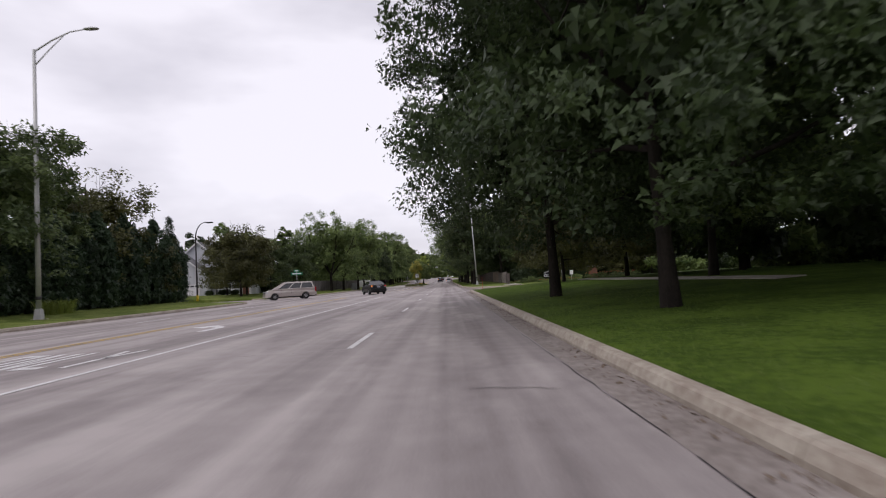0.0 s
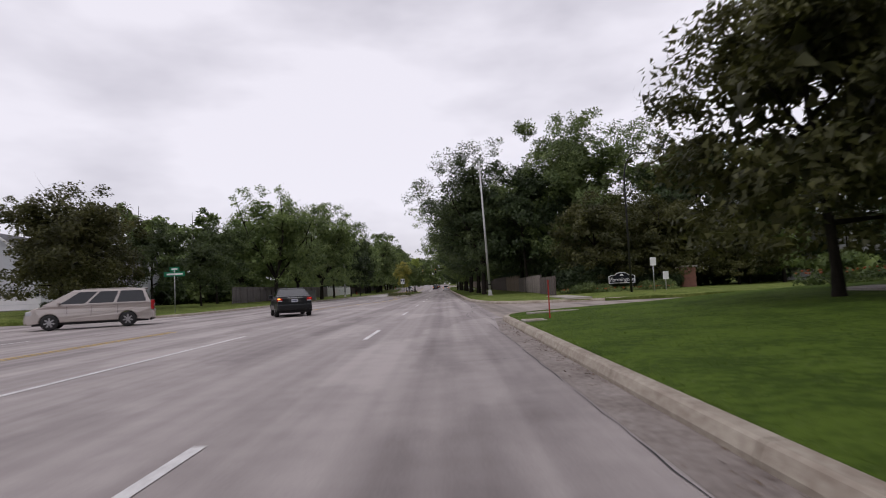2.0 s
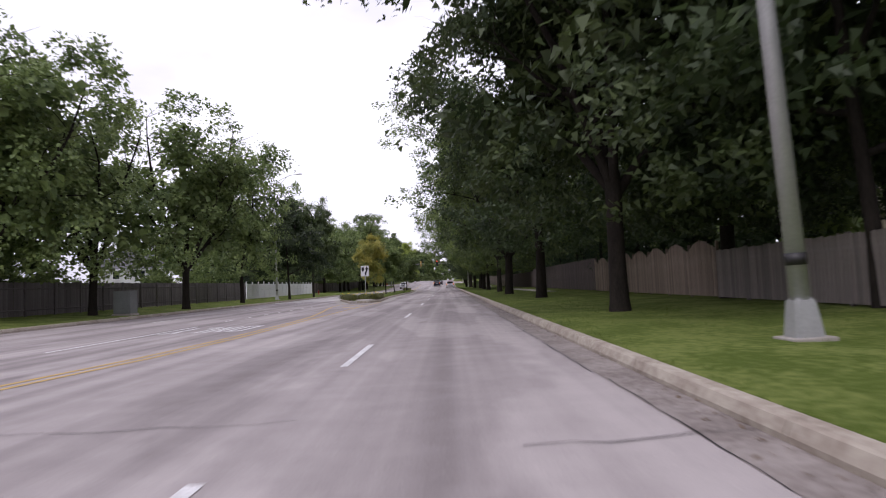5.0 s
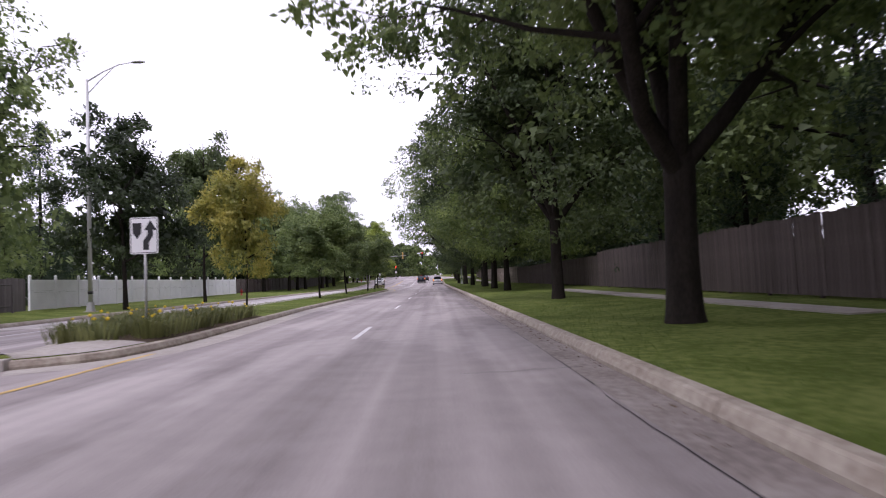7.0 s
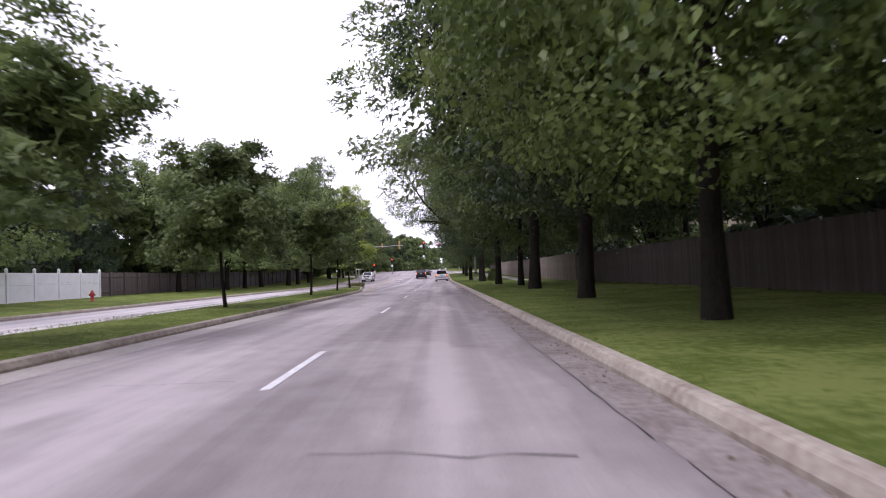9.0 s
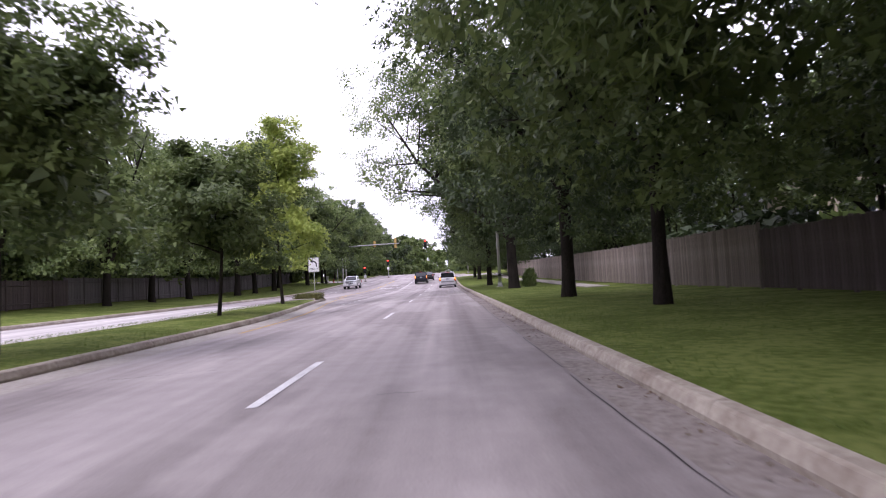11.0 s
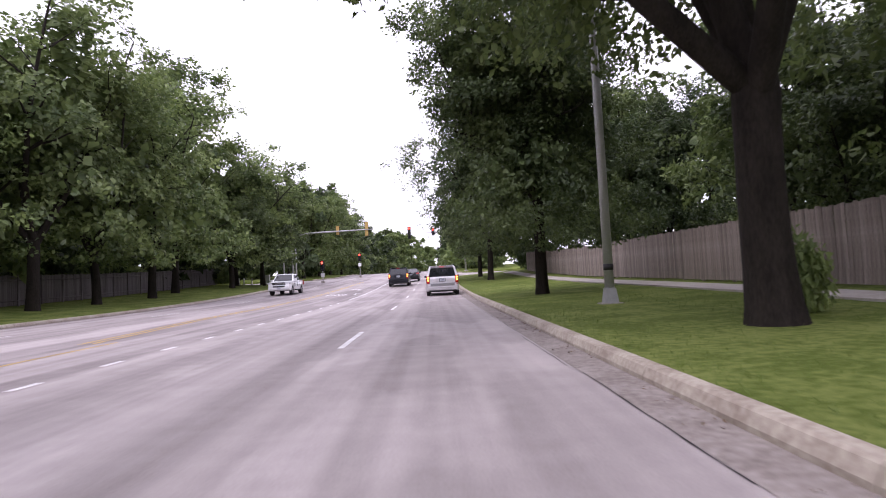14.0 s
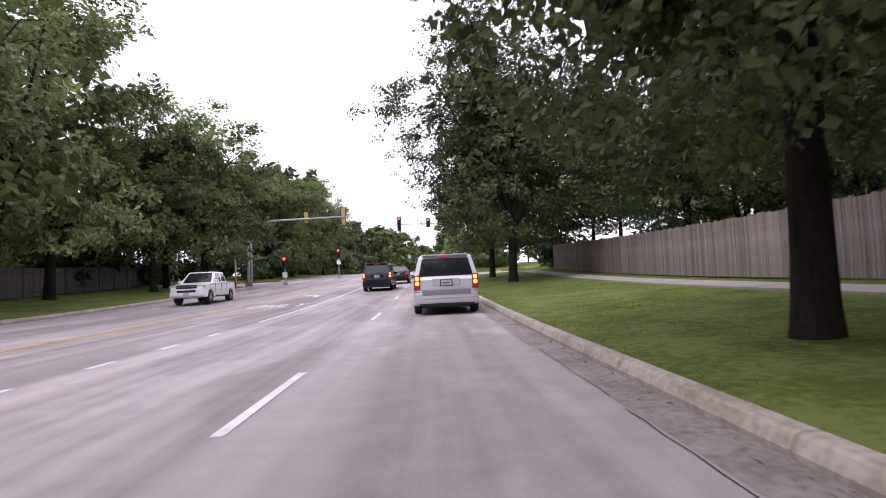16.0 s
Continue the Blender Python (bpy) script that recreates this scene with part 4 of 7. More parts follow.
MEDIAN = "trees on the median"
copies(YELLOW, [(-7.1, 138.3, 0, 0.7, 1.0)], MEDIAN)
copies(YOUNG[0], [(-7.7, 156.1, 0, 1.0, 0.9), (-7.5, 181.2, 90, 1.05, 0.98)], MEDIAN)
copies(YOUNG[1], [(-7.8, 168.2, 40, 1.1, 1.02), (-7.8, 192.0, 200, 1.05, 1.0)], MEDIAN)
copies(BRIGHT, [(-8.3, 202.0, 0, 1.0)], MEDIAN)

LEFT = "trees along the far verge"
copies(MID[2], [(-25.5, 73.0, 130, 1.05), (-27.0, 79.5, 20, 1.0), (-27.5, 45.5, 0, 1.25), (-33, 51, 90, 1.1), (-26.0, 51.0, 40, 0.75), (-31.0, 83.0, 70, 0.95)], LEFT)
copies(SPRUCE, [(-25.2, 54.0, 30, 0.62, 0.6)], LEFT)
copies(MID[0], [(-23.6, 30.0, 0, 1.05), (-27.5, 37.0, 80, 1.1), (-25.2, 85.0, 60, 0.75), (-23.5, 91, 0, 0.65), (-25, 99, 20, 0.9)], LEFT)
copies(LROW[0], [(-21.5, 110, 0, 1.0), (-18.9, 125.5, 50, 1.0)], LEFT)
copies(MID[1], [(-18.7, 152.0, 20, 0.98, 1.15)], LEFT)
copies(MID[0], [(-18.4, 164.0, 70, 0.9, 1.36)], LEFT)
copies(LROW[1], [(-19.6, 139, 100, 0.82, 1.05), (-28, 116, 200, 0.9), (-20.5, 117, 30, 0.95)], LEFT)
copies(LROW[2], [(-24.3, 176.5, 0, 0.92), (-27.5, 152, 0, 0.7)], LEFT)
copies(SPRUCE, [(-31, 198.5, 20, 1.25), (-34.5, 203, 70, 1.2), (-29.5, 195, 50, 1.1), (-33, 186, 0, 1.0), (-31, 192, 40, 0.9), (-27.5, 158, 10, 1.0), (-36, 180, 90, 1.05)], LEFT)
copies(ARBOR, [(-24.5 - 0.25 * (k % 2), 20.5 + 1.75 * k, 40 * k, 1.0 + 0.12 * math.sin(k * 2.3), (1.0 + 0.12 * math.sin(k * 2.3)) * (1.1 if k < 8 else 1.5)) for k in range(20)], "hedge of conifers")
copies(MID[0], [(-21.0, 277.0, 30, 1.3), (-22.5, 270.0, 100, 1.4)], LEFT)
copies(LROW[0], [(-22.8, 282.5, 60, 1.05), (-22.2, 305.0, 10, 1.1), (-21.8, 317.0, 120, 1.1)], LEFT)
copies(LROW[1], [(-22.0, 330.0, 60, 1.15), (-22.0, 345.0, 160, 1.15)], LEFT)
LB = "trees behind the far fences"
belt(-33, -29, 100, 150, 6.5, LB, WOOD, 0.6, 0.8, ((132, 152),))
belt(-34, -29.5, 152, 200, 6.5, LB, WOOD, 0.5, 0.68)
belt(-46, -40, 96, 200, 14, LB, FAR, 0.6, 0.85, ((150, 178),))
belt(-46, -40, 204, 284, 10, LB, FAR, 0.9, 1.1)
belt(-25.5, -23.5, 204, 236, 8, LEFT, LROW, 0.98, 1.15)
belt(-24.5, -22.5, 237, 281, 8, LEFT, LROW, 1.2, 1.38)
belt(-34, -30.5, 200, 284, 8.5, LB, WOOD, 0.95, 1.15)
belt(-62, -52, 8, 110, 12, LB, FAR, 0.75, 1.0)
belt(-44, -38, 104, 116, 6, LB, WOOD, 0.8, 1.0)
belt(-26, -21.5, 303, 420, 9, LEFT, WOOD, 1.3, 1.5)
belt(-26, -21.5, 420, 560, 14, LEFT, FAR, 1.1, 1.35)
belt(-36, -30, 303, 520, 20, LB, FAR, 1.0, 1.2)
belt(7, 10, 304, 540, 12, RIGHT_ROW, FAR, 0.85, 1.05)
belt(15, 22, 316, 520, 26, BACK, FAR, 0.9, 1.1)
SHRUB_A, SHRUB_B = SHRUB
copies(WOOD[1], [(-50, 288, 0, 1.2), (-56, 298, 60, 1.2), (-64, 290, 30, 1.2), (-46, 281, 200, 1.1), (-9, 540, 0, 1.3), (-16, 550, 40, 1.3), (-2, 560, 80, 1.2), (5, 556, 20, 1.2)], LB)
copies(MID[2], [(21.5, 85.5, 30, 0.9), (26.0, 84.0, 80, 1.0), (24.0, 81.5, 150, 0.7)], "ornamental trees at the side street")

copies(FAR[0], [(-30 - 4.5 * k, 279 + 1.5 * (k % 3), 50 * k, 0.55) for k in range(9)] + [(-30 - 5 * k, 304 + 2 * (k % 2), 70 * k, 0.6) for k in range(9)], LB)
belt(-32.2, -31.4, 205, 281, 4.5, LB, FAR, 0.36, 0.45)
belt(44, 60, 20, 56, 5, BACK, FAR, 0.6, 0.9)
copies(FAR[1], [(72 + 9 * k, 44 - 2 * (k % 2), 60 * k, 0.8) for k in range(6)] + [(74 + 9 * k, 78 + 2 * (k % 2), 80 * k, 0.8) for k in range(6)] + [(128, 48 + 5 * k, 45 * k, 0.8) for k in range(6)], BACK)
copies(FAR[0], [(36 + 5 * k, 86 + 4 * k + 2 * (k % 2), 50 * k, 0.62) for k in range(11)] + [(56 + 6 * k, 82 + 3 * k, 80 * k, 0.7) for k in range(8)], BACK)
copies(FAR[0], [(14 + 3.6 * k, 89.5 + 1.5 * (k % 2), 70 * k, 0.36) for k in range(7)], BACK)
copies(SHRUB_A, [(13 + 2.4 * k, 86.5 + 0.6 * (k % 3), 50 * k, 1.5) for k in range(8)], "shrubs under the ornamental trees")

copies(FAR[1], [(-18.5, 440, 0, 1.45), (-18, 462, 20, 1.55), (-14.5, 478, 90, 1.55), (-10.5, 488, 150, 1.55), (-6.5, 498, 60, 1.45), (-2.5, 508, 30, 1.15)], LB)
THICKET = "undergrowth below the trees"


def thicket(xa, ya, xb, yb, n):
    for k in range(n):
        w = k / max(n - 1, 1)
        copies(rows.choice(UNDER), [(xa + (xb - xa) * w + rows.uniform(-0.8, 0.8), ya + (yb - ya) * w + rows.uniform(-0.8, 0.8), rows.uniform(0, 360), rows.uniform(0.85, 1.25))], THICKET)


thicket(-24.5, 304, -22.5, 420, 30)
thicket(-29, 280.5, -66, 279.5, 12)
thicket(-29, 304, -70, 304, 13)
thicket(-32.0, 206, -32.5, 279, 18)
thicket(9.5, 305, 8, 410, 24)
thicket(12.5, 274, 13.5, 281, 3)
thicket(13.6, 112, 14.4, 208, 18)
thicket(14.4, 226, 14.8, 272, 10)
thicket(27, -8, 27, 50, 14)
thicket(34, 52, 62, 53, 8)
thicket(34, 83, 66, 90, 9)
thicket(-29, 96, -29.5, 128, 8)


# ---- fences ----
def board_mesh(w, h, t, top, material):
    """One upright fence board: dog-eared or flat, slightly bevelled by its clipped corners."""
    if top == "ear":
        poly = [(-w / 2, 0), (w / 2, 0), (w / 2, h - 0.04), (w / 2 - 0.03, h), (-w / 2 + 0.03, h), (-w / 2, h - 0.04)]
    elif top == "round":
        poly = [(-w / 2, 0), (w / 2, 0)] + [(w / 2 * math.cos(a), h - w / 2 + w / 2 * math.sin(a)) for a in np.linspace(0, math.pi, 7)]
    else:
        poly = [(-w / 2, 0), (w / 2, 0), (w / 2, h), (-w / 2, h)]
    bm = extrude_poly(poly, t)
    bmesh.ops.rotate(bm, verts=bm.verts, cent=(0, 0, 0), matrix=Matrix.Rotation(radians(90), 3, "Z"))
    me = bpy.data.meshes.new("board")
    bm.to_mesh(me)
    bm.free()
    me.materials.append(material)
    return me


def board_fence(x0, y0, x1, y1, h, material, label, w=0.15, top="ear", seed=1, scallop=0.0, limit=300):
    """A boarded fence between two plan points: posts, rails, and every board a piece of its own up to the limit."""
    rnd = random.Random(seed)
    L = math.hypot(x1 - x0, y1 - y0)
    ang = math.degrees(math.atan2(y1 - y0, x1 - x0)) - 90
    z0 = ground_z(x0, y0)
    p = base("wooden_fence", x0, y0, z0, ang, label, "fence")

    def gz(d):
        return ground_z(x0 + (x1 - x0) * d / L, y0 + (y1 - y0) * d / L) - z0
    meshes = [board_mesh(w - 0.012, h * (1 + k), 0.02, top, material) for k in (-0.012, 0.0, 0.008)]
    n = int(L / w)
    extra = bmesh.new()
    for i in range(n):
        d = (i + 0.5) * w
        hz = gz(d) + 0.04
        ph = d / 2.4
        sc = 1 + scallop * (math.sin(math.pi * (ph - math.floor(ph))) - 0.6)
        m = Matrix.LocRotScale((rnd.uniform(-0.006, 0.006), d, hz), Euler((rnd.uniform(-0.01, 0.01), 0, 0)), (1, 1, sc))
        if i < limit:
            ob = new("board", rnd.choice(meshes))
            ob.parent = p
            ob.matrix_basis = m
        else:
            box(extra, 0, 0, h / 2, 0.02, w - 0.012, h, 0, m)
    if n > limit:
        ob = part("boarding", extra, material, p)
        ob["kind"] = "stuff"
    else:
        extra.free()
    k = 0
    while k * 2.4 <= L + 0.1:
        d = min(k * 2.4, L)
        part("post", boxm(0.07, d, gz(d) + h / 2 + 0.03, 0.09, 0.09, h + 0.1, 0.006), material, p)
        if d + 2.4 <= L + 0.1:
            a, b = gz(d), gz(min(d + 2.4, L))
            for rz in (0.35, h - 0.3):
                v, f = tube_data([(0.035, d, a + rz), (0.035, min(d + 2.4, L), b + rz)], [0.04, 0.04], 4)
                raw("rail", v, f, material, p)
        k += 1
    return p


board_fence(7.6, 74.0, 8.2, 84.0, 1.3, M_WOODD, "solid dark grey board fence beside the lawn", 0.16, "flat", 3)
board_fence(8.3, 84.2, 8.8, 103.0, 1.55, M_WOODF, "weathered board fence under trees", 0.15, "ear", 4)
board_fence(8.9, 103.2, 9.2, 121.0, 1.85, M_WOODT, "weathered tan board fence with scalloped top", 0.15, "round", 5, 0.2)
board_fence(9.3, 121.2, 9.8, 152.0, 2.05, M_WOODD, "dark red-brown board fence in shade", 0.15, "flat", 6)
# the darker boards here put the canopy's shade into the fence colour
board_fence(9.9, 152.2, 10.2, 190.0, 1.85, M_WOODD, "weathered board fence behind the trees, canopy shade in its dark colour", 0.15, "ear", 7)
board_fence(10.2, 190.2, 10.4, 228.0, 2.05, M_WOODB, "tall weathered grey board fence beside a path", 0.15, "flat", 8)
board_fence(10.5, 228.2, 10.8, 272.0, 2.05, M_WOODB, "tall bleached grey board fence beside a path", 0.15, "flat", 9)
board_fence(-23.0, 98.0, -22.8, 149.5, 1.8, M_WOODG, "dark grey board fence behind street trees", 0.18, "flat", 10)
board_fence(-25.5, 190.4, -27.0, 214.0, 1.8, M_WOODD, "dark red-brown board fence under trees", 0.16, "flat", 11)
board_fence(-27.5, 214.2, -28.0, 281.0, 2.0, M_WOODG, "dark weathered board fence under trees", 0.18, "ear", 12)


def vinyl_fence(x0, y0, x1, y1, h=1.75):
    L = math.hypot(x1 - x0, y1 - y0)
    ang = math.degrees(math.atan2(y1 - y0, x1 - x0)) - 90
    z0 = ground_z(x0, y0)
    p = base("vinyl_fence", x0, y0, z0, ang, "clean white vinyl privacy fence with capped posts", "fence")
    n = int(round(L / 2.44))
    s = L / n
    rnd = random.Random(2)
    for k in range(n + 1):
        d = k * s
        z = ground_z(x0 + (x1 - x0) * d / L, y0 + (y1 - y0) * d / L) - z0
        q = part("post", boxm(0, d, z + h / 2 + 0.12, 0.127, 0.127, h + 0.2, 0.01), M_VINYL, p)
        bm = bmesh.new()
        bmesh.ops.create_cone(bm, cap_ends=True, segments=4, radius1=0.105, radius2=0.02, depth=0.09)
        bmesh.ops.rotate(bm, verts=bm.verts, cent=(0, 0, 0), matrix=Matrix.Rotation(radians(45), 3, "Z"))
        bmesh.ops.translate(bm, verts=bm.verts, vec=(0, d, z + h + 0.265))
        part("post_cap", bm, M_VINYL, q)
        if k < n:
            z2 = ground_z(x0 + (x1 - x0) * (d + s) / L, y0 + (y1 - y0) * (d + s) / L) - z0
            zm = (z + z2) / 2
            for rz, rh in ((0.12, 0.14), (h * 0.62, 0.09), (h - 0.05, 0.14)):
                part("rail", boxm(0, d + s / 2, zm + rz, 0.05, s - 0.13, rh, 0.008), M_VINYL, p)
            for j in range(8):
                w = (s - 0.15) / 8
                yy = d + 0.075 + (j + 0.5) * w
                for a, b in ((0.19, h * 0.62 - 0.05), (h * 0.62 + 0.05, h - 0.12)):
                    part("panel_board", boxm(0, yy, zm + (a + b) / 2, 0.022, w - 0.006, b - a), M_VINYL, p)
    return p


vinyl_fence(-22.9, 150.0, -24.6, 189.6)


# ---- lamps, signs, signals ----
def street_lamp(x, y, h, reach, label, base_h=0.55, lean=0.0):
    """Tapered galvanised pole with a braced arm and a flat lamp head."""
    z = ground_z(x, y)
    p = base("street_lamp", x, y, z, 0, label, "street lamp", "tall street lamps")
    p.matrix_basis = pose(x, y, z, 0, lean, 0)
    bm = bmesh.new()
    bmesh.ops.create_cone(bm, cap_ends=True, segments=4, radius1=0.27, radius2=0.19, depth=base_h)
    bmesh.ops.rotate(bm, verts=bm.verts, cent=(0, 0, 0), matrix=Matrix.Rotation(radians(45), 3, "Z"))
    bmesh.ops.translate(bm, verts=bm.verts, vec=(0, 0, base_h / 2 - 0.02))
    bmesh.ops.bevel(bm, geom=bm.edges[:], offset=0.03, segments=2, affect="EDGES")
    part("base_cover", bm, M_GALV, p, "tapered grey metal base cover")
    part("footing", boxm(0, 0, -0.04, 0.56, 0.56, 0.12, 0.02), M_PAVE, p)
    tube("pole", [(0, 0, 0), (0, 0, h * 0.5), (0, 0, h)], [0.125, 0.105, 0.075], M_GALV, p, 14)
    tube("band", [(0, 0, base_h + 0.42), (0, 0, base_h + 0.58)], [0.134, 0.134], M_DARKMETAL, p, 14, "dark strap")
    s = math.copysign(1, reach)
    r = abs(reach)
    tube("arm", [(0, 0, h - 0.12), (s * r * 0.35, 0, h + 0.42), (s * r * 0.7, 0, h + 0.8), (s * r, 0, h + 0.9)], [0.045, 0.04, 0.035, 0.03], M_GALV, p, 8)
    tube("brace", [(0, 0, h - 0.85), (s * r * 0.3, 0, h - 0.05), (s * r * 0.62, 0, h + 0.72)], [0.03, 0.03, 0.025], M_GALV, p, 6)
    bm = bmesh.new()
    bmesh.ops.create_uvsphere(bm, u_segments=14, v_segments=8, radius=1)
    bmesh.ops.scale(bm, vec=(0.42, 0.16, 0.085), verts=bm.verts)
    for v in bm.verts:
        if v.co.z < -0.03:
            v.co.z = -0.03
    bmesh.ops.translate(bm, vec=(s * (r + 0.32), 0, h + 0.9), verts=bm.verts)
    part("lamp_head", bm, M_GALV, p, "flat grey lamp head", True)
    return p


street_lamp(4.5, 91.0, 13.2, -2.6, "tall galvanised street lamp with braced arm on the verge", lean=-2.0)
street_lamp(-19.4, 149.8, 13.2, 2.6, "tall galvanised street lamp with braced arm before a white fence")
street_lamp(4.5, 218.6, 13.2, -2.6, "tall galvanised street lamp with boxed base on the lawn", 0.45)
street_lamp(-20.2, 29.3, 13.6, 2.6, "tall galvanised street lamp with braced arm before a hedge")


def hook_lamp(x, y, h, reach, rz, label):
    z = ground_z(x, y)
    p = base("hook_lamp", x, y, z, rz, label, "street lamp", "dark hooked lamps")
    pts = [(0, 0, 0), (0, 0, h * 0.8)] + [(reach * (1 - math.cos(a)) / 1.0 * 0.62, 0, h * 0.8 + h * 0.2 * math.sin(a)) for a in np.linspace(0.25, 1.75, 9)]
    tube("pole", pts, [0.08] + [0.055 - 0.002 * i for i in range(len(pts) - 1)], M_DARKMETAL, p, 10)
    e = pts[-1]
    bm = boxm(e[0] + 0.2, 0, e[2] - 0.04, 0.6, 0.22, 0.12, 0.04)
    part("lamp_head", bm, M_DARKMETAL, p, "dark shoebox lamp head")
    if x < 0:
        tube("base_sleeve", [(0, 0, 0), (0, 0, 0.55)], [0.11, 0.1], M_PETALY, p, 10, "yellow marker sleeve")
    return p


hook_lamp(-23.2, 55.0, 7.3, 1.6, 0, "dark painted street lamp with hooked arm beside a driveway")
hook_lamp(12.6, 73.2, 9.4, 1.5, 0, "dark painted street lamp with hooked arm at the side street")


def sheet(w, h, t=0.006, r=0.04):
    """A thin sign plate with rounded corners in the x-z plane, facing -y."""
    poly = []
    for cx, cz, a0 in ((w / 2 - r, h / 2 - r, 0), (-w / 2 + r, h / 2 - r, 90), (-w / 2 + r, -h / 2 + r, 180), (w / 2 - r, -h / 2 + r, 270)):
        for k in range(4):
            a = radians(a0 + 30 * k)
            poly.append((cx + r * math.cos(a), cz + r * math.sin(a)))
    return extrude_poly(poly, t)


def flat(poly, y, t=0.003):
    bm = extrude_poly(poly, t)
    bmesh.ops.translate(bm, verts=bm.verts, vec=(0, y, 0))
    return bm


def shift(bm, x, y, z):
    bmesh.ops.translate(bm, verts=bm.verts, vec=(x, y, z))
    return bm


def lettering(text, size, material, parent, x, y, z, shear=0.0, name="lettering"):
    cu = bpy.data.curves.new("text", "FONT")
    cu.body, cu.size, cu.align_x, cu.align_y, cu.shear, cu.extrude = text, size, "CENTER", "CENTER", shear, 0.002
    tmp = new("text", cu)
    me = bpy.data.meshes.new_from_object(tmp.evaluated_get(bpy.context.evaluated_depsgraph_get()))
    bpy.data.objects.remove(tmp)
    me.materials.clear()
    me.materials.append(material)
    ob = new(name, me)
    ob.parent = parent
    ob.matrix_basis = pose(x, y, z, 90, 0, 0)
    return ob


def post_sign(name, x, y, h_mid, w, h, label, rz=0):
    z = ground_z(x, y) if not (-10.2 < x < -5) else 0.17
    p = base(name, x, y, z, rz, label, "road sign")
    tube("post", [(0, 0.035, -0.3), (0, 0.035, h_mid + h * 0.45 - z)], [0.03, 0.03], M_GALV, p, 6)
    s = part("plate", shift(sheet(w, h), 0, 0, h_mid - z), M_SIGNW, p)
    k = part("border", shift(sheet(w - 0.04, h - 0.04, 0.004, 0.035), 0, -0.004, h_mid - z), M_SIGNK, s)
    part("face", shift(sheet(w - 0.065, h - 0.065, 0.004, 0.03), 0, -0.0065, h_mid - z), M_SIGNW, s)
    return p, s, h_mid - z


p, s, zc = post_sign("median_sign", -6.67, 129.8, 2.42, 0.64, 0.84, "white sign with black arrow passing a median symbol, on a post")
part("arrow", shift(flat([(-0.02, -0.33), (0.11, -0.33), (0.11, -0.17), (0.21, 0.0), (0.21, 0.12), (0.29, 0.12), (0.15, 0.35), (0.01, 0.12), (0.085, 0.12), (0.085, 0.02), (-0.02, -0.13)], -0.01), 0.0, 0, zc), M_SIGNK, s)
part("median_symbol", shift(flat([(-0.26, 0.29), (-0.05, 0.29), (-0.06, 0.06), (-0.155, -0.08), (-0.25, 0.06)], -0.01), 0.0, 0, zc), M_SIGNK, s)
p, s, zc = post_sign("left_turn_only_sign", -8.62, 211.0, 2.48, 0.72, 0.96, "white ONLY sign with curved arrow on a median post")
part("arrow", shift(flat([(0.12, -0.14), (0.19, -0.14), (0.19, 0.08), (0.13, 0.2), (0.0, 0.27), (-0.08, 0.285), (-0.08, 0.37), (-0.24, 0.24), (-0.08, 0.12), (-0.08, 0.205), (0.0, 0.19), (0.09, 0.13), (0.12, 0.05)], -0.01), 0.02, 0, zc), M_SIGNK, s)
lettering("ONLY", 0.21, M_SIGNK, s, 0.0, -0.0105, zc - 0.30)


def street_sign(x, y):
    z = ground_z(x, y)
    p = base("street_name_sign", x, y, z, 0, "green street name signs crossed on a steel post", "road sign")
    tube("post", [(0, 0, -0.2), (0, 0, 3.1)], [0.03, 0.03], M_GALV, p, 8)
    b = part("name_plate", shift(sheet(1.5, 0.34), 0, 0, 2.75), M_SIGNG, p)
    part("white_bar", boxm(0.02, -0.005, 2.75, 1.15, 0.006, 0.12), M_SIGNW, b)
    b = part("small_plate", shift(sheet(0.7, 0.3), 0, 0, 3.12), M_SIGNG, p)
    part("white_bar", boxm(0, -0.005, 3.12, 0.45, 0.006, 0.1), M_SIGNW, b)
    return p


street_sign(-19.3, 76.2)


def estate_sign(x, y, rz):
    """Dark board with a domed top and pale edge, the estate's name and a small crest."""
    z = ground_z(x, y) + 0.28
    p = base("estate_sign", x, y, z, rz, "dark estate sign with white Farmington lettering and border", "sign")
    out = [(-1.0, -0.36), (1.0, -0.36), (1.0, 0.2), (0.82, 0.27), (0.5, 0.3)] + [(0.5 * math.cos(a), 0.3 + 0.2 * math.sin(a)) for a in np.linspace(0.15, math.pi - 0.15, 7)] + [(-0.5, 0.3), (-0.82, 0.27), (-1.0, 0.2)]
    b = part("edge", shift(flat(out, 0, 0.08), 0, 0, 0.65), M_SIGNW, p, "white painted edge")
    part("board", shift(flat([(u * 0.94, v * 0.86) for u, v in out], -0.045, 0.02), 0, 0, 0.655), M_SIGNB, p, "dark slate-blue board")
    lettering("Farmington", 0.40, M_SIGNW, b, 0, -0.058, 0.57, 0.25)
    part("crest", shift(flat([(-0.14, 0.24), (0.14, 0.24), (0.09, 0.34), (0, 0.38), (-0.09, 0.34)], -0.06, 0.006), 0, 0, 0.63), M_SIGNW, b)
    for s in (-0.85, 0.85):
        part("post", boxm(s, 0.05, -0.05, 0.1, 0.1, 1.05, 0.01), M_DARKMETAL, p)
    return p


M_SIGNB = mat("slate_sign_paint", (0.012, 0.014, 0.018), 0.8, spec=0.2, var=0.4, scale=3)
M_RED = mat("red_paint", (0.42, 0.03, 0.02), 0.5, var=0.4, scale=5)
M_AMBER = mat("signal_yellow_paint", (0.5, 0.34, 0.10), 0.55, var=0.4, scale=4)
estate_sign(13.9, 79.6, -6)


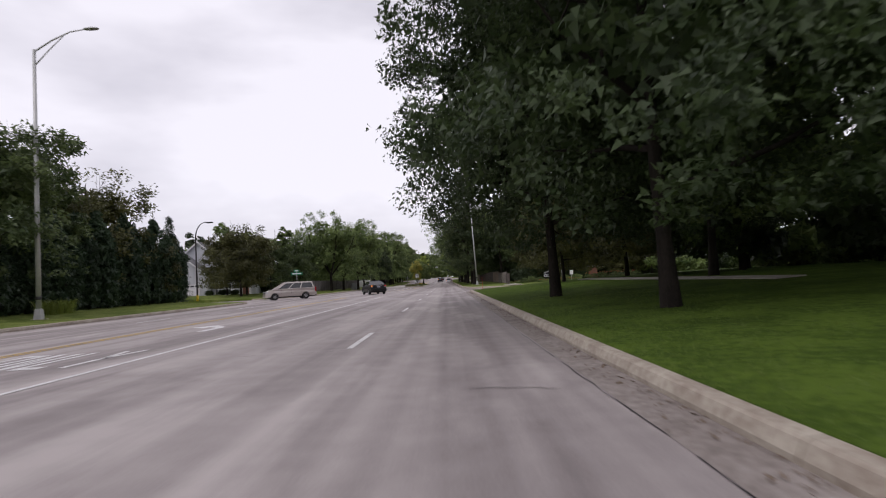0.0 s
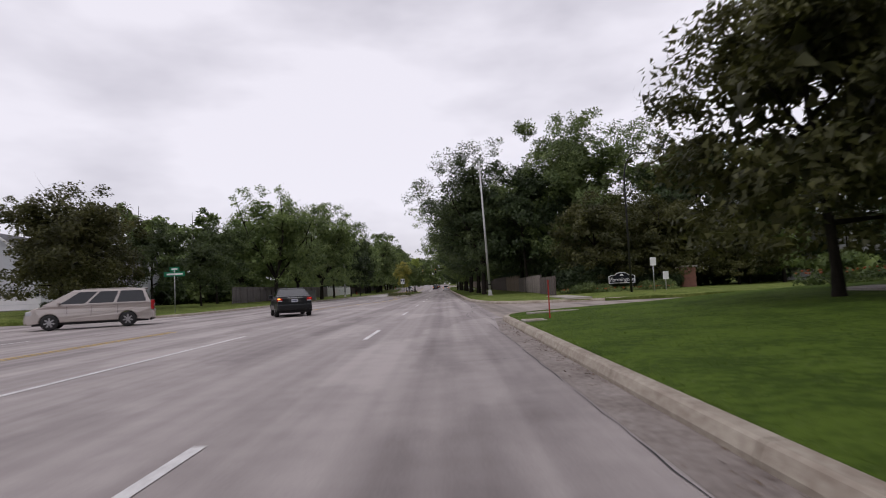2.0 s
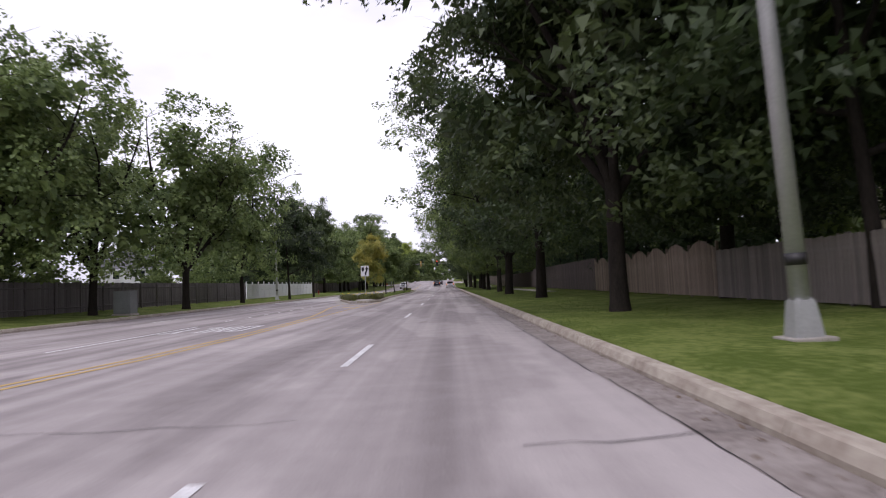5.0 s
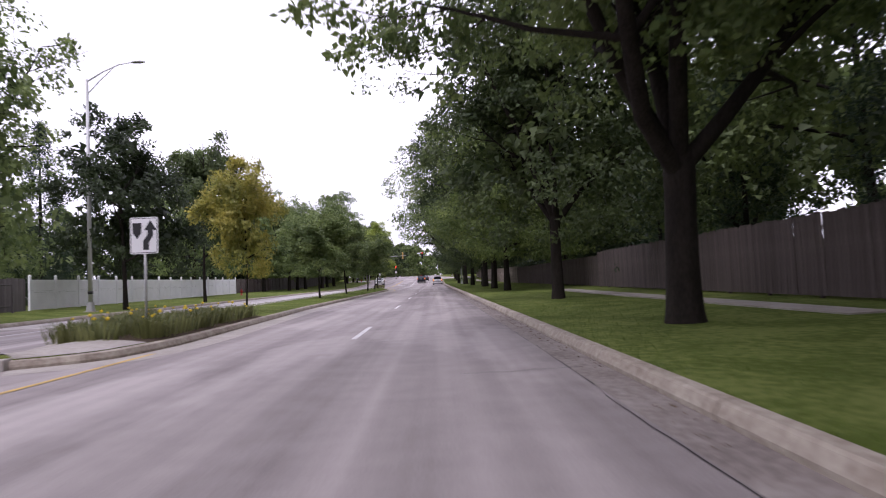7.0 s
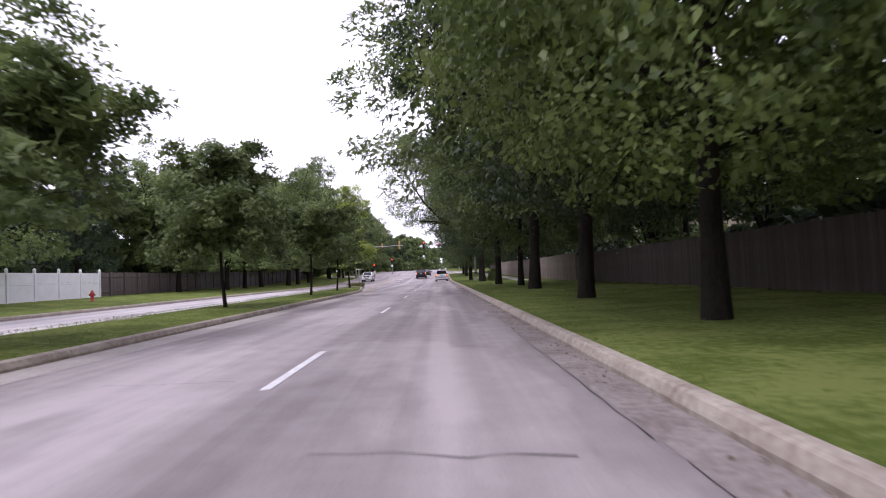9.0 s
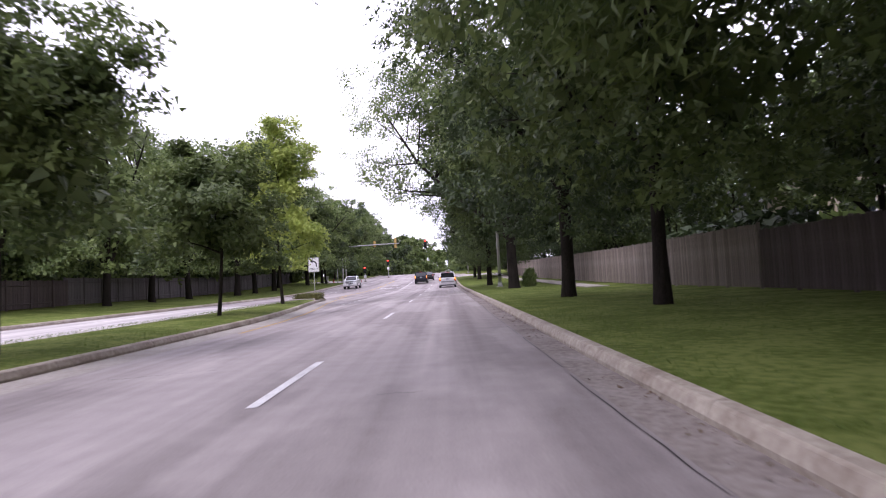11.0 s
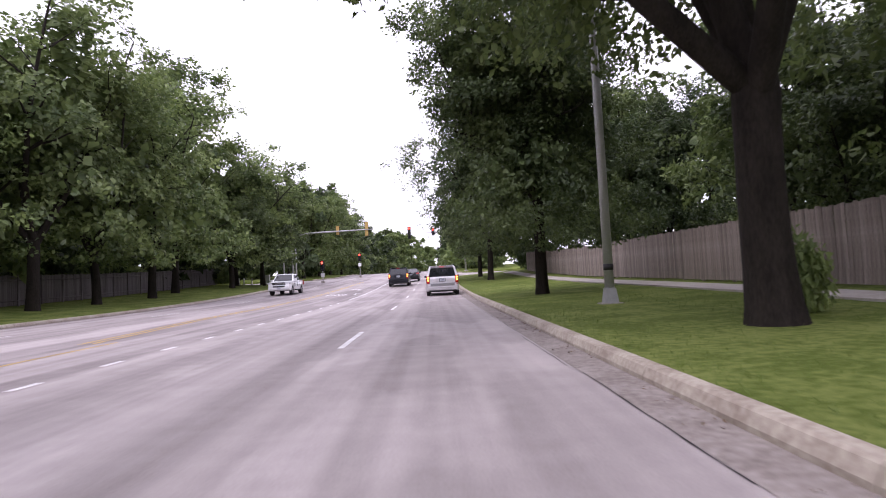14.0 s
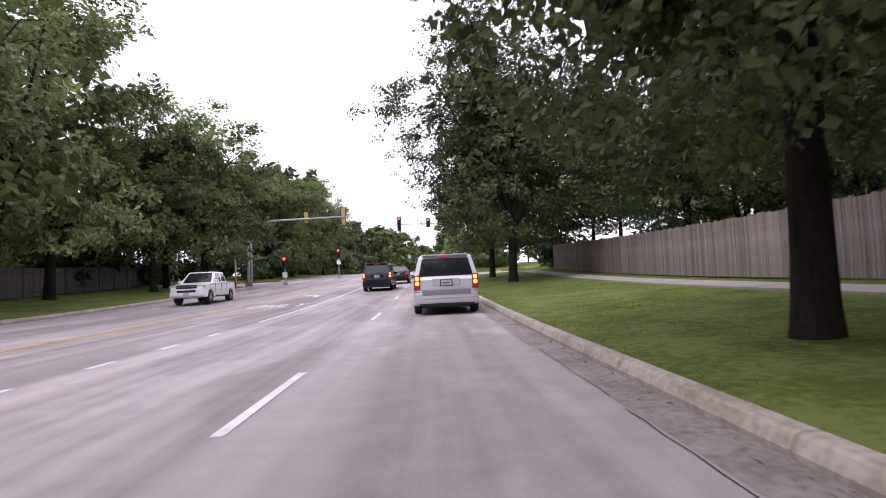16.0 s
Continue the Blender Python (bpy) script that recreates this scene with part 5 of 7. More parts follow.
def marker_post(x, y):
    p = base("marker_post", x, y, ground_z(x, y), 0, "thin red utility marker post in the lawn", "post")
    part("rod", boxm(0, 0, 0.42, 0.034, 0.02, 1.1, 0.006), M_RED, p)
    part("cap", boxm(0, 0, 0.97, 0.04, 0.026, 0.05, 0.006), M_RED, p)
    return p


marker_post(2.85, 48.9)
for x, y, r, w, d in ((2.4, 48.7, 0, 0.58, 0.7), (3.5, 52.0, 22, 1.7, 0.4), (-7.9, 161.3, 0, 0.95, 0.62), (-9.0, 163.5, 20, 0.95, 0.62)):
    p = base("utility_cover", x, y, (ground_z(x, y) if x > 0 else 0.2) - 0.008, r, "pale concrete utility cover set in grass", "utility cover", "utility covers")
    part("slab", boxm(0, 0, 0, w, d, 0.06, 0.01), M_PAVE, p)
    part("lid", boxm(0, 0, 0.032, w * 0.6, d * 0.6, 0.012, 0.004), M_CONC, p)


def hydrant(x, y, rz=0):
    p = base("fire_hydrant", x, y, ground_z(x, y), rz, "red fire hydrant with side caps on grass", "hydrant", "fire hydrants")
    prof = [(0.16, 0), (0.16, 0.04), (0.105, 0.05), (0.10, 0.42), (0.13, 0.45), (0.13, 0.5), (0.115, 0.53), (0.09, 0.62), (0.04, 0.67), (0.035, 0.72), (0.0, 0.73)]
    bm = bmesh.new()
    vs = [bm.verts.new((r, 0, z)) for r, z in prof]
    es = [bm.edges.new((a, b)) for a, b in zip(vs, vs[1:])]
    bmesh.ops.spin(bm, geom=vs + es, cent=(0, 0, 0), axis=(0, 0, 1), angle=2 * math.pi, steps=14)
    bmesh.ops.remove_doubles(bm, verts=bm.verts, dist=0.0005)
    bmesh.ops.recalc_face_normals(bm, faces=bm.faces)
    part("barrel", bm, M_RED, p, "", True)
    for s in (-1, 1):
        tube("outlet_cap", [(s * 0.09, 0, 0.4), (s * 0.17, 0, 0.4), (s * 0.19, 0, 0.4)], [0.055, 0.06, 0.03], M_RED, p, 8)
    tube("front_cap", [(0, -0.09, 0.34), (0, -0.18, 0.34), (0, -0.2, 0.34)], [0.075, 0.08, 0.04], M_RED, p, 8)
    return p


hydrant(-20.3, 73.3)
hydrant(-22.3, 184.7, 30)
hydrant(-20.4, 281.0, 10)


def signal_head(parent, x, y, z, n, facing, lit=None, back=None):
    """A traffic signal head of n sections with visors. facing -1 looks towards the traffic."""
    h = 0.36 * n
    b = part("signal_head", boxm(x, y, z, 0.36, 0.2, h, 0.03), back or M_SIGNK, parent)
    part("backplate", boxm(x, y - 0.02 * facing * 0, z, 0.56, 0.02, h + 0.24, 0.004), M_SIGNK, b)
    if back:
        part("reflective_border", boxm(x, y - 0.013, z, 0.44, 0.004, h + 0.12), back, b)
    for k in range(n):
        zz = z + h / 2 - 0.18 - 0.36 * k
        bm = bmesh.new()
        bmesh.ops.create_cone(bm, cap_ends=True, segments=14, radius1=0.145, radius2=0.145, depth=0.03)
        bmesh.ops.rotate(bm, verts=bm.verts, cent=(0, 0, 0), matrix=Matrix.Rotation(radians(90), 3, "X"))
        shift(bm, x, y + facing * 0.105, zz)
        part("lens", bm, M_LIT_RED if lit == k else M_SIGNK, b, "lit red lens" if lit == k else "")
        v, f = tube_data([(x, y + facing * 0.1, zz), (x, y + facing * 0.3, zz)], [0.165, 0.165], 12, cap=False)
        raw("visor", v, f, M_SIGNK, b, True)
    return b


def glow(name, col, strength):
    m = bpy.data.materials.new(name)
    m.use_nodes = True
    b = m.node_tree.nodes["Principled BSDF"]
    b.inputs["Base Color"].default_value = (*col, 1)
    b.inputs["Emission Color"].default_value = (*col, 1)
    b.inputs["Emission Strength"].default_value = strength
    return m


M_LIT_RED = glow("lit_red_lens", (1.0, 0.06, 0.03), 2.5)
M_LIT_AMBER = glow("lit_amber_lamp", (1.0, 0.40, 0.06), 1.6)


def mast_arm(x, y, h, reach, heads, label, lamp=False):
    z = zr(y) + 0.15
    p = base("signal_mast", x, y, z, 0, label, "traffic signal", "traffic signals")
    part("footing", boxm(0, 0, 0.05, 0.7, 0.7, 0.3, 0.03), M_PAVE, p)
    tube("pole", [(0, 0, 0), (0, 0, h + (2.6 if lamp else 0.3))], [0.17, 0.10], M_GALV, p, 12)
    s = math.copysign(1, reach)
    tube("mast_arm", [(0, 0, h - 0.35), (reach * 0.3, 0, h - 0.12), (reach, 0, h)], [0.13, 0.10, 0.06], M_GALV, p, 10)
    if lamp:
        tube("lamp_arm", [(0, 0, h + 2.5), (s * 1.2, 0, h + 3.0), (s * 2.4, 0, h + 3.1)], [0.05, 0.04, 0.035], M_GALV, p, 8)
        part("lamp_head", boxm(s * 2.7, 0, h + 3.08, 0.7, 0.3, 0.12, 0.04), M_GALV, p)
    for dx, n, facing, lit, back in heads:
        signal_head(p, dx, -0.18 if facing < 0 else 0.18, h + 0.05, n, facing, lit, back)
    return p


mast_arm(-19.3, 285.0, 6.9, 11.2, ((10.3, 5, 1, None, M_AMBER), (6.3, 3, 1, None, M_AMBER)), "steel signal mast with yellow-backed heads over oncoming lanes")
mast_arm(5.4, 303.0, 6.9, -9.8, ((-9.2, 5, -1, 0, None), (-5.2, 3, -1, 0, None)), "steel signal mast with red lights over the lanes", True)


def side_signal(x, y, h, lit):
    p = base("signal_post", x, y, zr(y) + 0.14, 0, "low signal post with a red light at the crossroads", "traffic signal", "traffic signals")
    part("footing", boxm(0, 0, 0.06, 0.45, 0.45, 0.25, 0.03), M_PAVE, p)
    tube("post", [(0, 0, 0), (0, 0, h)], [0.06, 0.055], M_GALV, p, 8)
    signal_head(p, 0.0, -0.12, h - 0.1, 2 if lit is None else 3, -1, lit, None)
    part("sign_plate", shift(sheet(0.5, 0.55), 0, -0.09, h - 1.35), M_SIGNW, p)
    return p


side_signal(-14.6, 281.5, 2.3, 0)
side_signal(-12.2, 302.0, 3.4, 0)


def pole_plain(x, y, h, r, label):
    p = base("steel_post", x, y, zr(y) + 0.14, 0, label, "post")
    tube("shaft", [(0, 0, -0.1), (0, 0, h)], [r, r * 0.9], M_GALV, p, 10)
    tube("collar", [(0, 0, 0), (0, 0, 0.12)], [r * 1.8, r * 1.6], M_GALV, p, 10)
    return p


pole_plain(-18.4, 283.0, 4.8, 0.11, "plain galvanised post at the crossroads")
pole_plain(-19.9, 282.5, 2.9, 0.09, "short galvanised post at the crossroads")


def cabinet(x, y, w, d, h, material, label, rz=0):
    p = base("utility_cabinet", x, y, ground_z(x, y), rz, label, "utility box", "utility boxes")
    part("plinth", boxm(0, 0, 0.02, w + 0.12, d + 0.12, 0.14, 0.01), M_PAVE, p)
    b = part("housing", boxm(0, 0, 0.09 + h / 2, w, d, h, 0.025), material, p)
    part("door", boxm(0, -d / 2 - 0.006, 0.09 + h / 2, w * 0.86, 0.014, h * 0.84, 0.004), material, b)
    part("hood", boxm(0, 0, 0.1 + h, w + 0.05, d + 0.05, 0.04, 0.012), material, b)
    return p


M_BOX = mat("grey_green_enamel", (0.20, 0.21, 0.20), 0.5, var=0.5, scale=2)
M_BOXW = mat("off_white_enamel", (0.6, 0.6, 0.57), 0.5, var=0.4, scale=2)
cabinet(-18.4, 116.5, 0.95, 0.8, 1.25, M_BOX, "grey utility cabinet on the verge by a fence")
cabinet(-21.6, 280.5, 0.6, 0.5, 1.1, M_BOXW, "pale utility box beside the crossroads")
for i, x in enumerate((-24.6, -24.0, -23.0)):
    p = base("marker_bollard", x, 278.5, ground_z(x, 278.5), 0, "short white marker bollard in the grass", "bollard", "white bollards")
    tube("shaft", [(0, 0, -0.1), (0, 0, 0.75), (0, 0, 0.8)], [0.09, 0.085, 0.05], M_BOXW, p, 10)
    tube("band", [(0, 0, 0.55), (0, 0, 0.65)], [0.092, 0.092], M_BOX, p, 10)
for x, y in ((14.0, 72.8), (15.6, 75.0)):
    p = base("small_sign_post", x, y, ground_z(x, y), 12, "small white notice on a grey post", "sign")
    tube("post", [(0, 0, -0.1), (0, 0, 2.1 if y < 74 else 1.2)], [0.035, 0.03], M_GALV, p, 8)
    part("plate", shift(sheet(0.45, 0.55), 0, -0.04, 1.95 if y < 74 else 1.0), M_SIGNW, p)


# ---- path along the right fence ----
def path_strip(name, ya, yb, xc, w, label):
    p = base(name, 0, 0, 0, label=label, category="path", kind="structure")
    y = ya
    i = 0
    while y < yb:
        n = min(y + 1.5, yb)
        z = [ground_z(xc(v) + s * w / 2, v) + 0.035 for v in (y, n) for s in (-1, 1)]
        a, b = y + 0.006, n - 0.006
        v = [(xc(a) - w / 2, a, z[0]), (xc(a) + w / 2, a, z[1]), (xc(b) + w / 2, b, z[3]), (xc(b) - w / 2, b, z[2])]
        v += [(q[0], q[1], q[2] - 0.15) for q in v]
        raw("slab", v, [(0, 1, 2, 3), (4, 7, 6, 5), (0, 4, 5, 1), (1, 5, 6, 2), (2, 6, 7, 3), (3, 7, 4, 0)], M_PAVE, p)
        y = n
        i += 1
    return p


path_strip("footpath_right", 203, 274, sweep(8.3, 8.8, 203, 225), 1.2, "pale concrete footpath in slabs beside the fence")
path_strip("footpath_middle", 126, 150, c(7.2), 0.8, "narrow pale footpath slabs under the trees")
path_strip("footpath_corner", 66.3, 73.5, c(7.6), 1.3, "pale concrete footpath slabs at the corner")
path_strip("footpath_near", 20, 50, c(11.5), 1.1, "pale concrete footpath across the lawn")

# ---- houses ----
M_SIDING = mat("pale_grey_siding", (0.52, 0.53, 0.56), 0.7, var=0.4, scale=1.2, second=(0.44, 0.45, 0.48))
M_SIDINGW = mat("off_white_siding", (0.64, 0.64, 0.63), 0.7, var=0.4, scale=1.2, second=(0.54, 0.54, 0.53))
M_SIDINGT = mat("tan_siding", (0.47, 0.40, 0.31), 0.7, var=0.4, scale=1.2, second=(0.38, 0.32, 0.25))
M_ROOF = mat("grey_shingle", (0.16, 0.155, 0.16), 0.9, var=0.9, scale=2.5, second=(0.10, 0.10, 0.105), bump=0.5, bump_scale=20)
M_GLASS = mat("dark_window_glass", (0.02, 0.025, 0.03), 0.06, 0.0, spec=0.6)
M_TRIM = mat("white_trim_paint", (0.72, 0.72, 0.72), 0.5, var=0.3, scale=2)
M_BRICK = mat("red_brick", (0.30, 0.14, 0.10), 0.9, var=0.8, scale=6, second=(0.2, 0.1, 0.08))


def gable_block(p, x0, x1, y0, y1, eave, apex, siding, axis="y", over=0.35, zb=-0.4):
    """Walls with real lap siding boards, and a pitched roof; the gable looks along the axis."""
    bm = bmesh.new()
    if axis == "y":
        poly = [(x0, zb), (x1, zb), (x1, eave), ((x0 + x1) / 2, apex), (x0, eave)]
        bm = extrude_poly(poly, y1 - y0)
        shift(bm, 0, (y0 + y1) / 2, 0)
    else:
        poly = [(y0, zb), (y1, zb), (y1, eave), ((y0 + y1) / 2, apex), (y0, eave)]
        bm = extrude_poly(poly, x1 - x0)
        bmesh.ops.rotate(bm, verts=bm.verts, cent=(0, 0, 0), matrix=Matrix.Rotation(radians(90), 3, "Z"))
        shift(bm, (x0 + x1) / 2, 0, 0)
    w = part("wall", bm, siding, p)
    # laps on the face that looks to the road
    z = 0.1
    k = 0
    while z < apex - 0.5:
        if axis == "y":
            hw = (x1 - x0) / 2 if z < eave else (x1 - x0) / 2 * (apex - z - 0.2) / (apex - eave)
            if hw > 0.2:
                part("siding_board", boxm((x0 + x1) / 2, y0 - 0.012, z + 0.08, hw * 2, 0.02, 0.17), siding, w)
        elif z < eave - 0.15:
            part("siding_board", boxm((x0 + x1) / 2, y0 - 0.012, z + 0.08, x1 - x0, 0.02, 0.17), siding, w)
        z += 0.2
    # roof slopes
    if axis == "y":
        mx, hx = (x0 + x1) / 2, (x1 - x0) / 2 + over
        drop = (apex - eave) * over / ((x1 - x0) / 2)
        for s in (-1, 1):
            v = [(mx, y0 - over, apex + 0.1), (mx + s * hx, y0 - over, eave - drop + 0.1), (mx + s * hx, y1 + over, eave - drop + 0.1), (mx, y1 + over, apex + 0.1)]
            v += [(a, b, cc + 0.16) for a, b, cc in v]
            raw("roof_slope", v, [(0, 1, 2, 3), (7, 6, 5, 4), (0, 4, 5, 1), (1, 5, 6, 2), (2, 6, 7, 3), (3, 7, 4, 0)], M_ROOF, p)
            v = [(mx, y0 - over - 0.03, apex - 0.05), (mx + s * hx, y0 - over - 0.03, eave - drop - 0.05), (mx + s * hx, y0 - over + 0.02, eave - drop - 0.05), (mx, y0 - over + 0.02, apex - 0.05)]
            v += [(a, b, cc + 0.26) for a, b, cc in v]
            raw("barge_board", v, [(0, 1, 2, 3), (7, 6, 5, 4), (0, 4, 5, 1), (1, 5, 6, 2), (2, 6, 7, 3), (3, 7, 4, 0)], M_TRIM, p)
    else:
        my, hy = (y0 + y1) / 2, (y1 - y0) / 2 + over
        drop = (apex - eave) * over / ((y1 - y0) / 2)
        for s in (-1, 1):
            v = [(x0 - over, my, apex + 0.1), (x0 - over, my + s * hy, eave - drop + 0.1), (x1 + over, my + s * hy, eave - drop + 0.1), (x1 + over, my, apex + 0.1)]
            v += [(a, b, cc + 0.16) for a, b, cc in v]
            raw("roof_slope", v, [(0, 1, 2, 3), (7, 6, 5, 4), (0, 4, 5, 1), (1, 5, 6, 2), (2, 6, 7, 3), (3, 7, 4, 0)], M_ROOF, p)
        part("fascia", boxm((x0 + x1) / 2, y0 - over - 0.02, eave - drop + 0.1, x1 - x0 + 2 * over, 0.05, 0.2), M_TRIM, p)
    return w


def window(p, x, y, z, w, h, arch=False, bars=1):
    q = part("window", boxm(x, y - 0.035, z, w + 0.2, 0.09, h + 0.2, 0.01), M_TRIM, p, "white window frame")
    part("pane", boxm(x, y - 0.085, z, w, 0.02, h), M_GLASS, q)
    part("sash_bar", boxm(x, y - 0.1, z, w, 0.025, 0.05), M_TRIM, q)
    if bars:
        part("sash_bar", boxm(x, y - 0.1, z, 0.035, 0.024, h), M_TRIM, q)
    part("sill", boxm(x, y - 0.09, z - h / 2 - 0.12, w + 0.3, 0.16, 0.06, 0.01), M_TRIM, q)
    if arch:
        bm = flat([(w / 2 * math.cos(a) * 1.15, w / 2 * math.sin(a) * 1.15) for a in np.linspace(0, math.pi, 10)], 0, 0.08)
        part("arch_frame", shift(bm, x, y - 0.04, z + h / 2 + 0.1), M_TRIM, q)
        bm = flat([(w / 2 * math.cos(a) * 0.92, w / 2 * math.sin(a) * 0.92) for a in np.linspace(0, math.pi, 10)], 0, 0.02)
        part("arch_pane", shift(bm, x, y - 0.088, z + h / 2 + 0.13), M_GLASS, q)
    return q


def grey_house():
    z = ground_z(-40, 87)
    p = base("house", -39.5, 87.0, 0.05, 8, "pale grey two-storey house with gabled garage and white trim", "house")
    gable_block(p, -5.5, 4.2, 0, 8, 3.6, 7.6, M_SIDING)
    gable_block(p, -2.0, 5.5, 4.5, 12, 5.6, 8.9, M_SIDING)
    gable_block(p, 4.2, 10.6, 2.0, 9.0, 2.9, 5.6, M_SIDING, "x")
    g = part("garage_door", boxm(0.4, -0.04, 1.25, 5.2, 0.1, 2.3, 0.015), M_TRIM, p, "white panelled garage door")
    for i in range(8):
        q = part("door_light", boxm(-1.85 + 0.64 * i, -0.1, 2.15, 0.46, 0.03, 0.26), M_GLASS, g)
    for zz in (0.72, 1.28, 1.85):
        part("panel_joint", boxm(0.4, -0.094, zz, 5.1, 0.012, 0.025), M_SIDING, g)
    window(p, -1.3, 0, 4.9, 0.85, 1.7, True)
    window(p, 5.2, 2.0, 1.5, 0.8, 1.5)
    window(p, 6.6, 2.0, 1.5, 0.8, 1.5)
    for x in (7.6, 8.6, 9.9):
        part("porch_column", boxm(x, 1.4, 1.2, 0.25, 0.25, 2.9, 0.02), M_TRIM, p)
    part("front_door", boxm(9.2, 1.96, 1.05, 0.95, 0.1, 2.1, 0.01), M_BRICK, p, "dark red front door")
    part("gutter", boxm(-0.65, -0.42, 3.25, 0.1, 0.1, 0.1), M_TRIM, p)
    p2 = base("driveway", -39.2, 79.5, 0, 0, "dark asphalt driveway to the garage", "driveway", kind="structure")
    v = [(-2.6, -11, ground_z(-44, 68.5) + 0.03 - 0.0), (2.8, -11, ground_z(-38, 68.5) + 0.03), (2.8, 7.6, ground_z(-38, 87) + 0.03), (-2.6, 7.6, ground_z(-44, 87) + 0.03)]
    raw("surface", v, [(0, 1, 2, 3)], M_ROAD, p2)
    return p


grey_house()


def plain_house(x, y, rz, w, d, eave, apex, siding, label, axis="y", zb=0.0, wins=((-2, 1.6), (2, 1.6), (-2, 4.3), (2, 4.3)), chimney=False):
    p = base("house", x, y, ground_z(x, y) + zb, rz, label, "house")
    gable_block(p, -w / 2, w / 2, 0, d, eave, apex, siding, axis, 0.4, -1.2)
    for wx, wz in wins:
        if wz + 0.8 < eave + (0.0 if axis == "x" else 1.0):
            window(p, wx, 0, wz, 0.95, 1.3)
    if chimney:
        part("chimney", boxm(w * 0.25, d * 0.55, apex + 0.2, 0.8, 0.7, 2.4, 0.02), M_BRICK, p, "brick chimney")
    return p


plain_house(-56, 187, 25, 12, 8, 5.4, 8.4, M_SIDINGW, "white two-storey house seen over a dark fence", "x")
plain_house(-46, 120, 15, 11, 8, 5.2, 8.2, M_SIDINGW, "white house behind trees and a fence", "y")
plain_house(29.5, 215, -62, 11, 8, 5.6, 8.6, M_SIDINGT, "tan house with grey roof above the fence", "y", chimney=True)
plain_house(27.5, 236, -70, 11, 8, 4.8, 8.0, M_SIDINGW, "off-white house with grey roof above the fence", "y")
plain_house(35, 90, -25, 12, 8, 4.8, 8.2, M_SIDINGW, "off-white house with grey roof behind trees", "y", chimney=True)
plain_house(24, 116, -60, 10, 8, 4.9, 7.8, M_SIDINGT, "tan house behind the fence and trees", "y")

# brick entry pillar by the estate sign
p = base("brick_pillar", 20.0, 82.0, ground_z(20, 82), -6, "low brick entry pillar with a pale cap", "pillar")
part("shaft", boxm(0, 0, 0.75, 1.1, 0.8, 1.7, 0.02), M_BRICK, p)
part("cap", boxm(0, 0, 1.65, 1.35, 1.05, 0.14, 0.02), M_PAVE, p)

# ---- planting at the ground ----
copies(SHRUB_A, [(10.6, 80.8, 30, 2.0), (12.2, 82.2, 120, 2.2)], "shrubs round the estate sign")
copies(SHRUB_A, [(12.5, 81.5, 0, 0.9), (13.8, 82.0, 50, 1.0), (15.4, 81.8, 90, 0.9), (16.8, 82.2, 20, 1.15), (18.4, 81.5, 70, 1.2), (11.3, 80.5, 10, 0.8), (9.8, 79.6, 10, 0.9),
                 (-34, 84.6, 0, 0.7), (-32, 84.8, 60, 0.8), (-30.5, 85, 60, 0.7)], "shrubs round the estate sign")
copies(SHRUB_B, [(11.0, 78.6, 0, 1.0), (12.2, 78.9, 90, 0.8), (15.5, 78.8, 30, 0.9), (17.0, 79.2, 80, 1.0), (10.0, 77.8, 40, 0.8), (6.1, 213.2, 0, 0.75, 1.7)], "shrubs round the estate sign")


def bed_plants(name, label, spots, height, spread, n, material, seed, flowers=None, blade=False):
    """A clump of leafy or grassy stems with flower heads, each clump a thing of its own."""
    for i, (x, y, z) in enumerate(spots):
        rnd = np.random.default_rng(seed + i)
        p = base(name, x, y, z, 0, label, "plant", "plants on the median nose" if x < 0 else "flower bed")
        if blade:
            a = rnd.uniform(0, 6.283, n)
            r = rnd.uniform(0, spread * 0.35, n)
            L = height * rnd.uniform(0.6, 1.15, n)
            ou = rnd.uniform(0.25, 0.8, n)
            B = np.stack((r * np.cos(a), r * np.sin(a), np.zeros(n)), 1)
            M = B + np.stack((np.cos(a) * L * ou * 0.35, np.sin(a) * L * ou * 0.35, L * 0.7), 1)
            T = B + np.stack((np.cos(a) * L * ou, np.sin(a) * L * ou, L * (1.05 - ou * 0.5)), 1)
            S = np.stack((-np.sin(a), np.cos(a), np.zeros(n)), 1) * 0.012
            V = np.stack((B - S, B + S, M + S, M - S, T), 1).reshape(-1, 3)
            o = np.arange(n)[:, None] * 5
            F = np.concatenate((o + np.array((0, 1, 2)), o + np.array((0, 2, 3)), o + np.array((3, 2, 4))), 1).reshape(-1, 3)
        else:
            cs = [(rnd.normal() * spread * 0.4, rnd.normal() * spread * 0.4, rnd.uniform(0.08, 0.9) * height) for k in range(n // 20)]
            V, F = leaf_cloud(cs, [0.16] * len(cs), 20, 0.11, rnd)
            V[:, 2] = np.maximum(V[:, 2], 0)
        mesh_np("foliage", V, F, material, p)
        if flowers:
            bm = bmesh.new()
            for k in range(flowers[1]):
                a, r = rnd.uniform(0, 6.283), spread * 0.5 * rnd.random() ** 0.5
                bmesh.ops.create_icosphere(bm, subdivisions=1, radius=rnd.uniform(0.025, 0.045), matrix=Matrix.Translation((r * math.cos(a), r * math.sin(a), height * rnd.uniform(0.8, 1.1))))
            part("flower_heads", bm, flowers[0], p, flowers[2])["kind"] = "stuff"


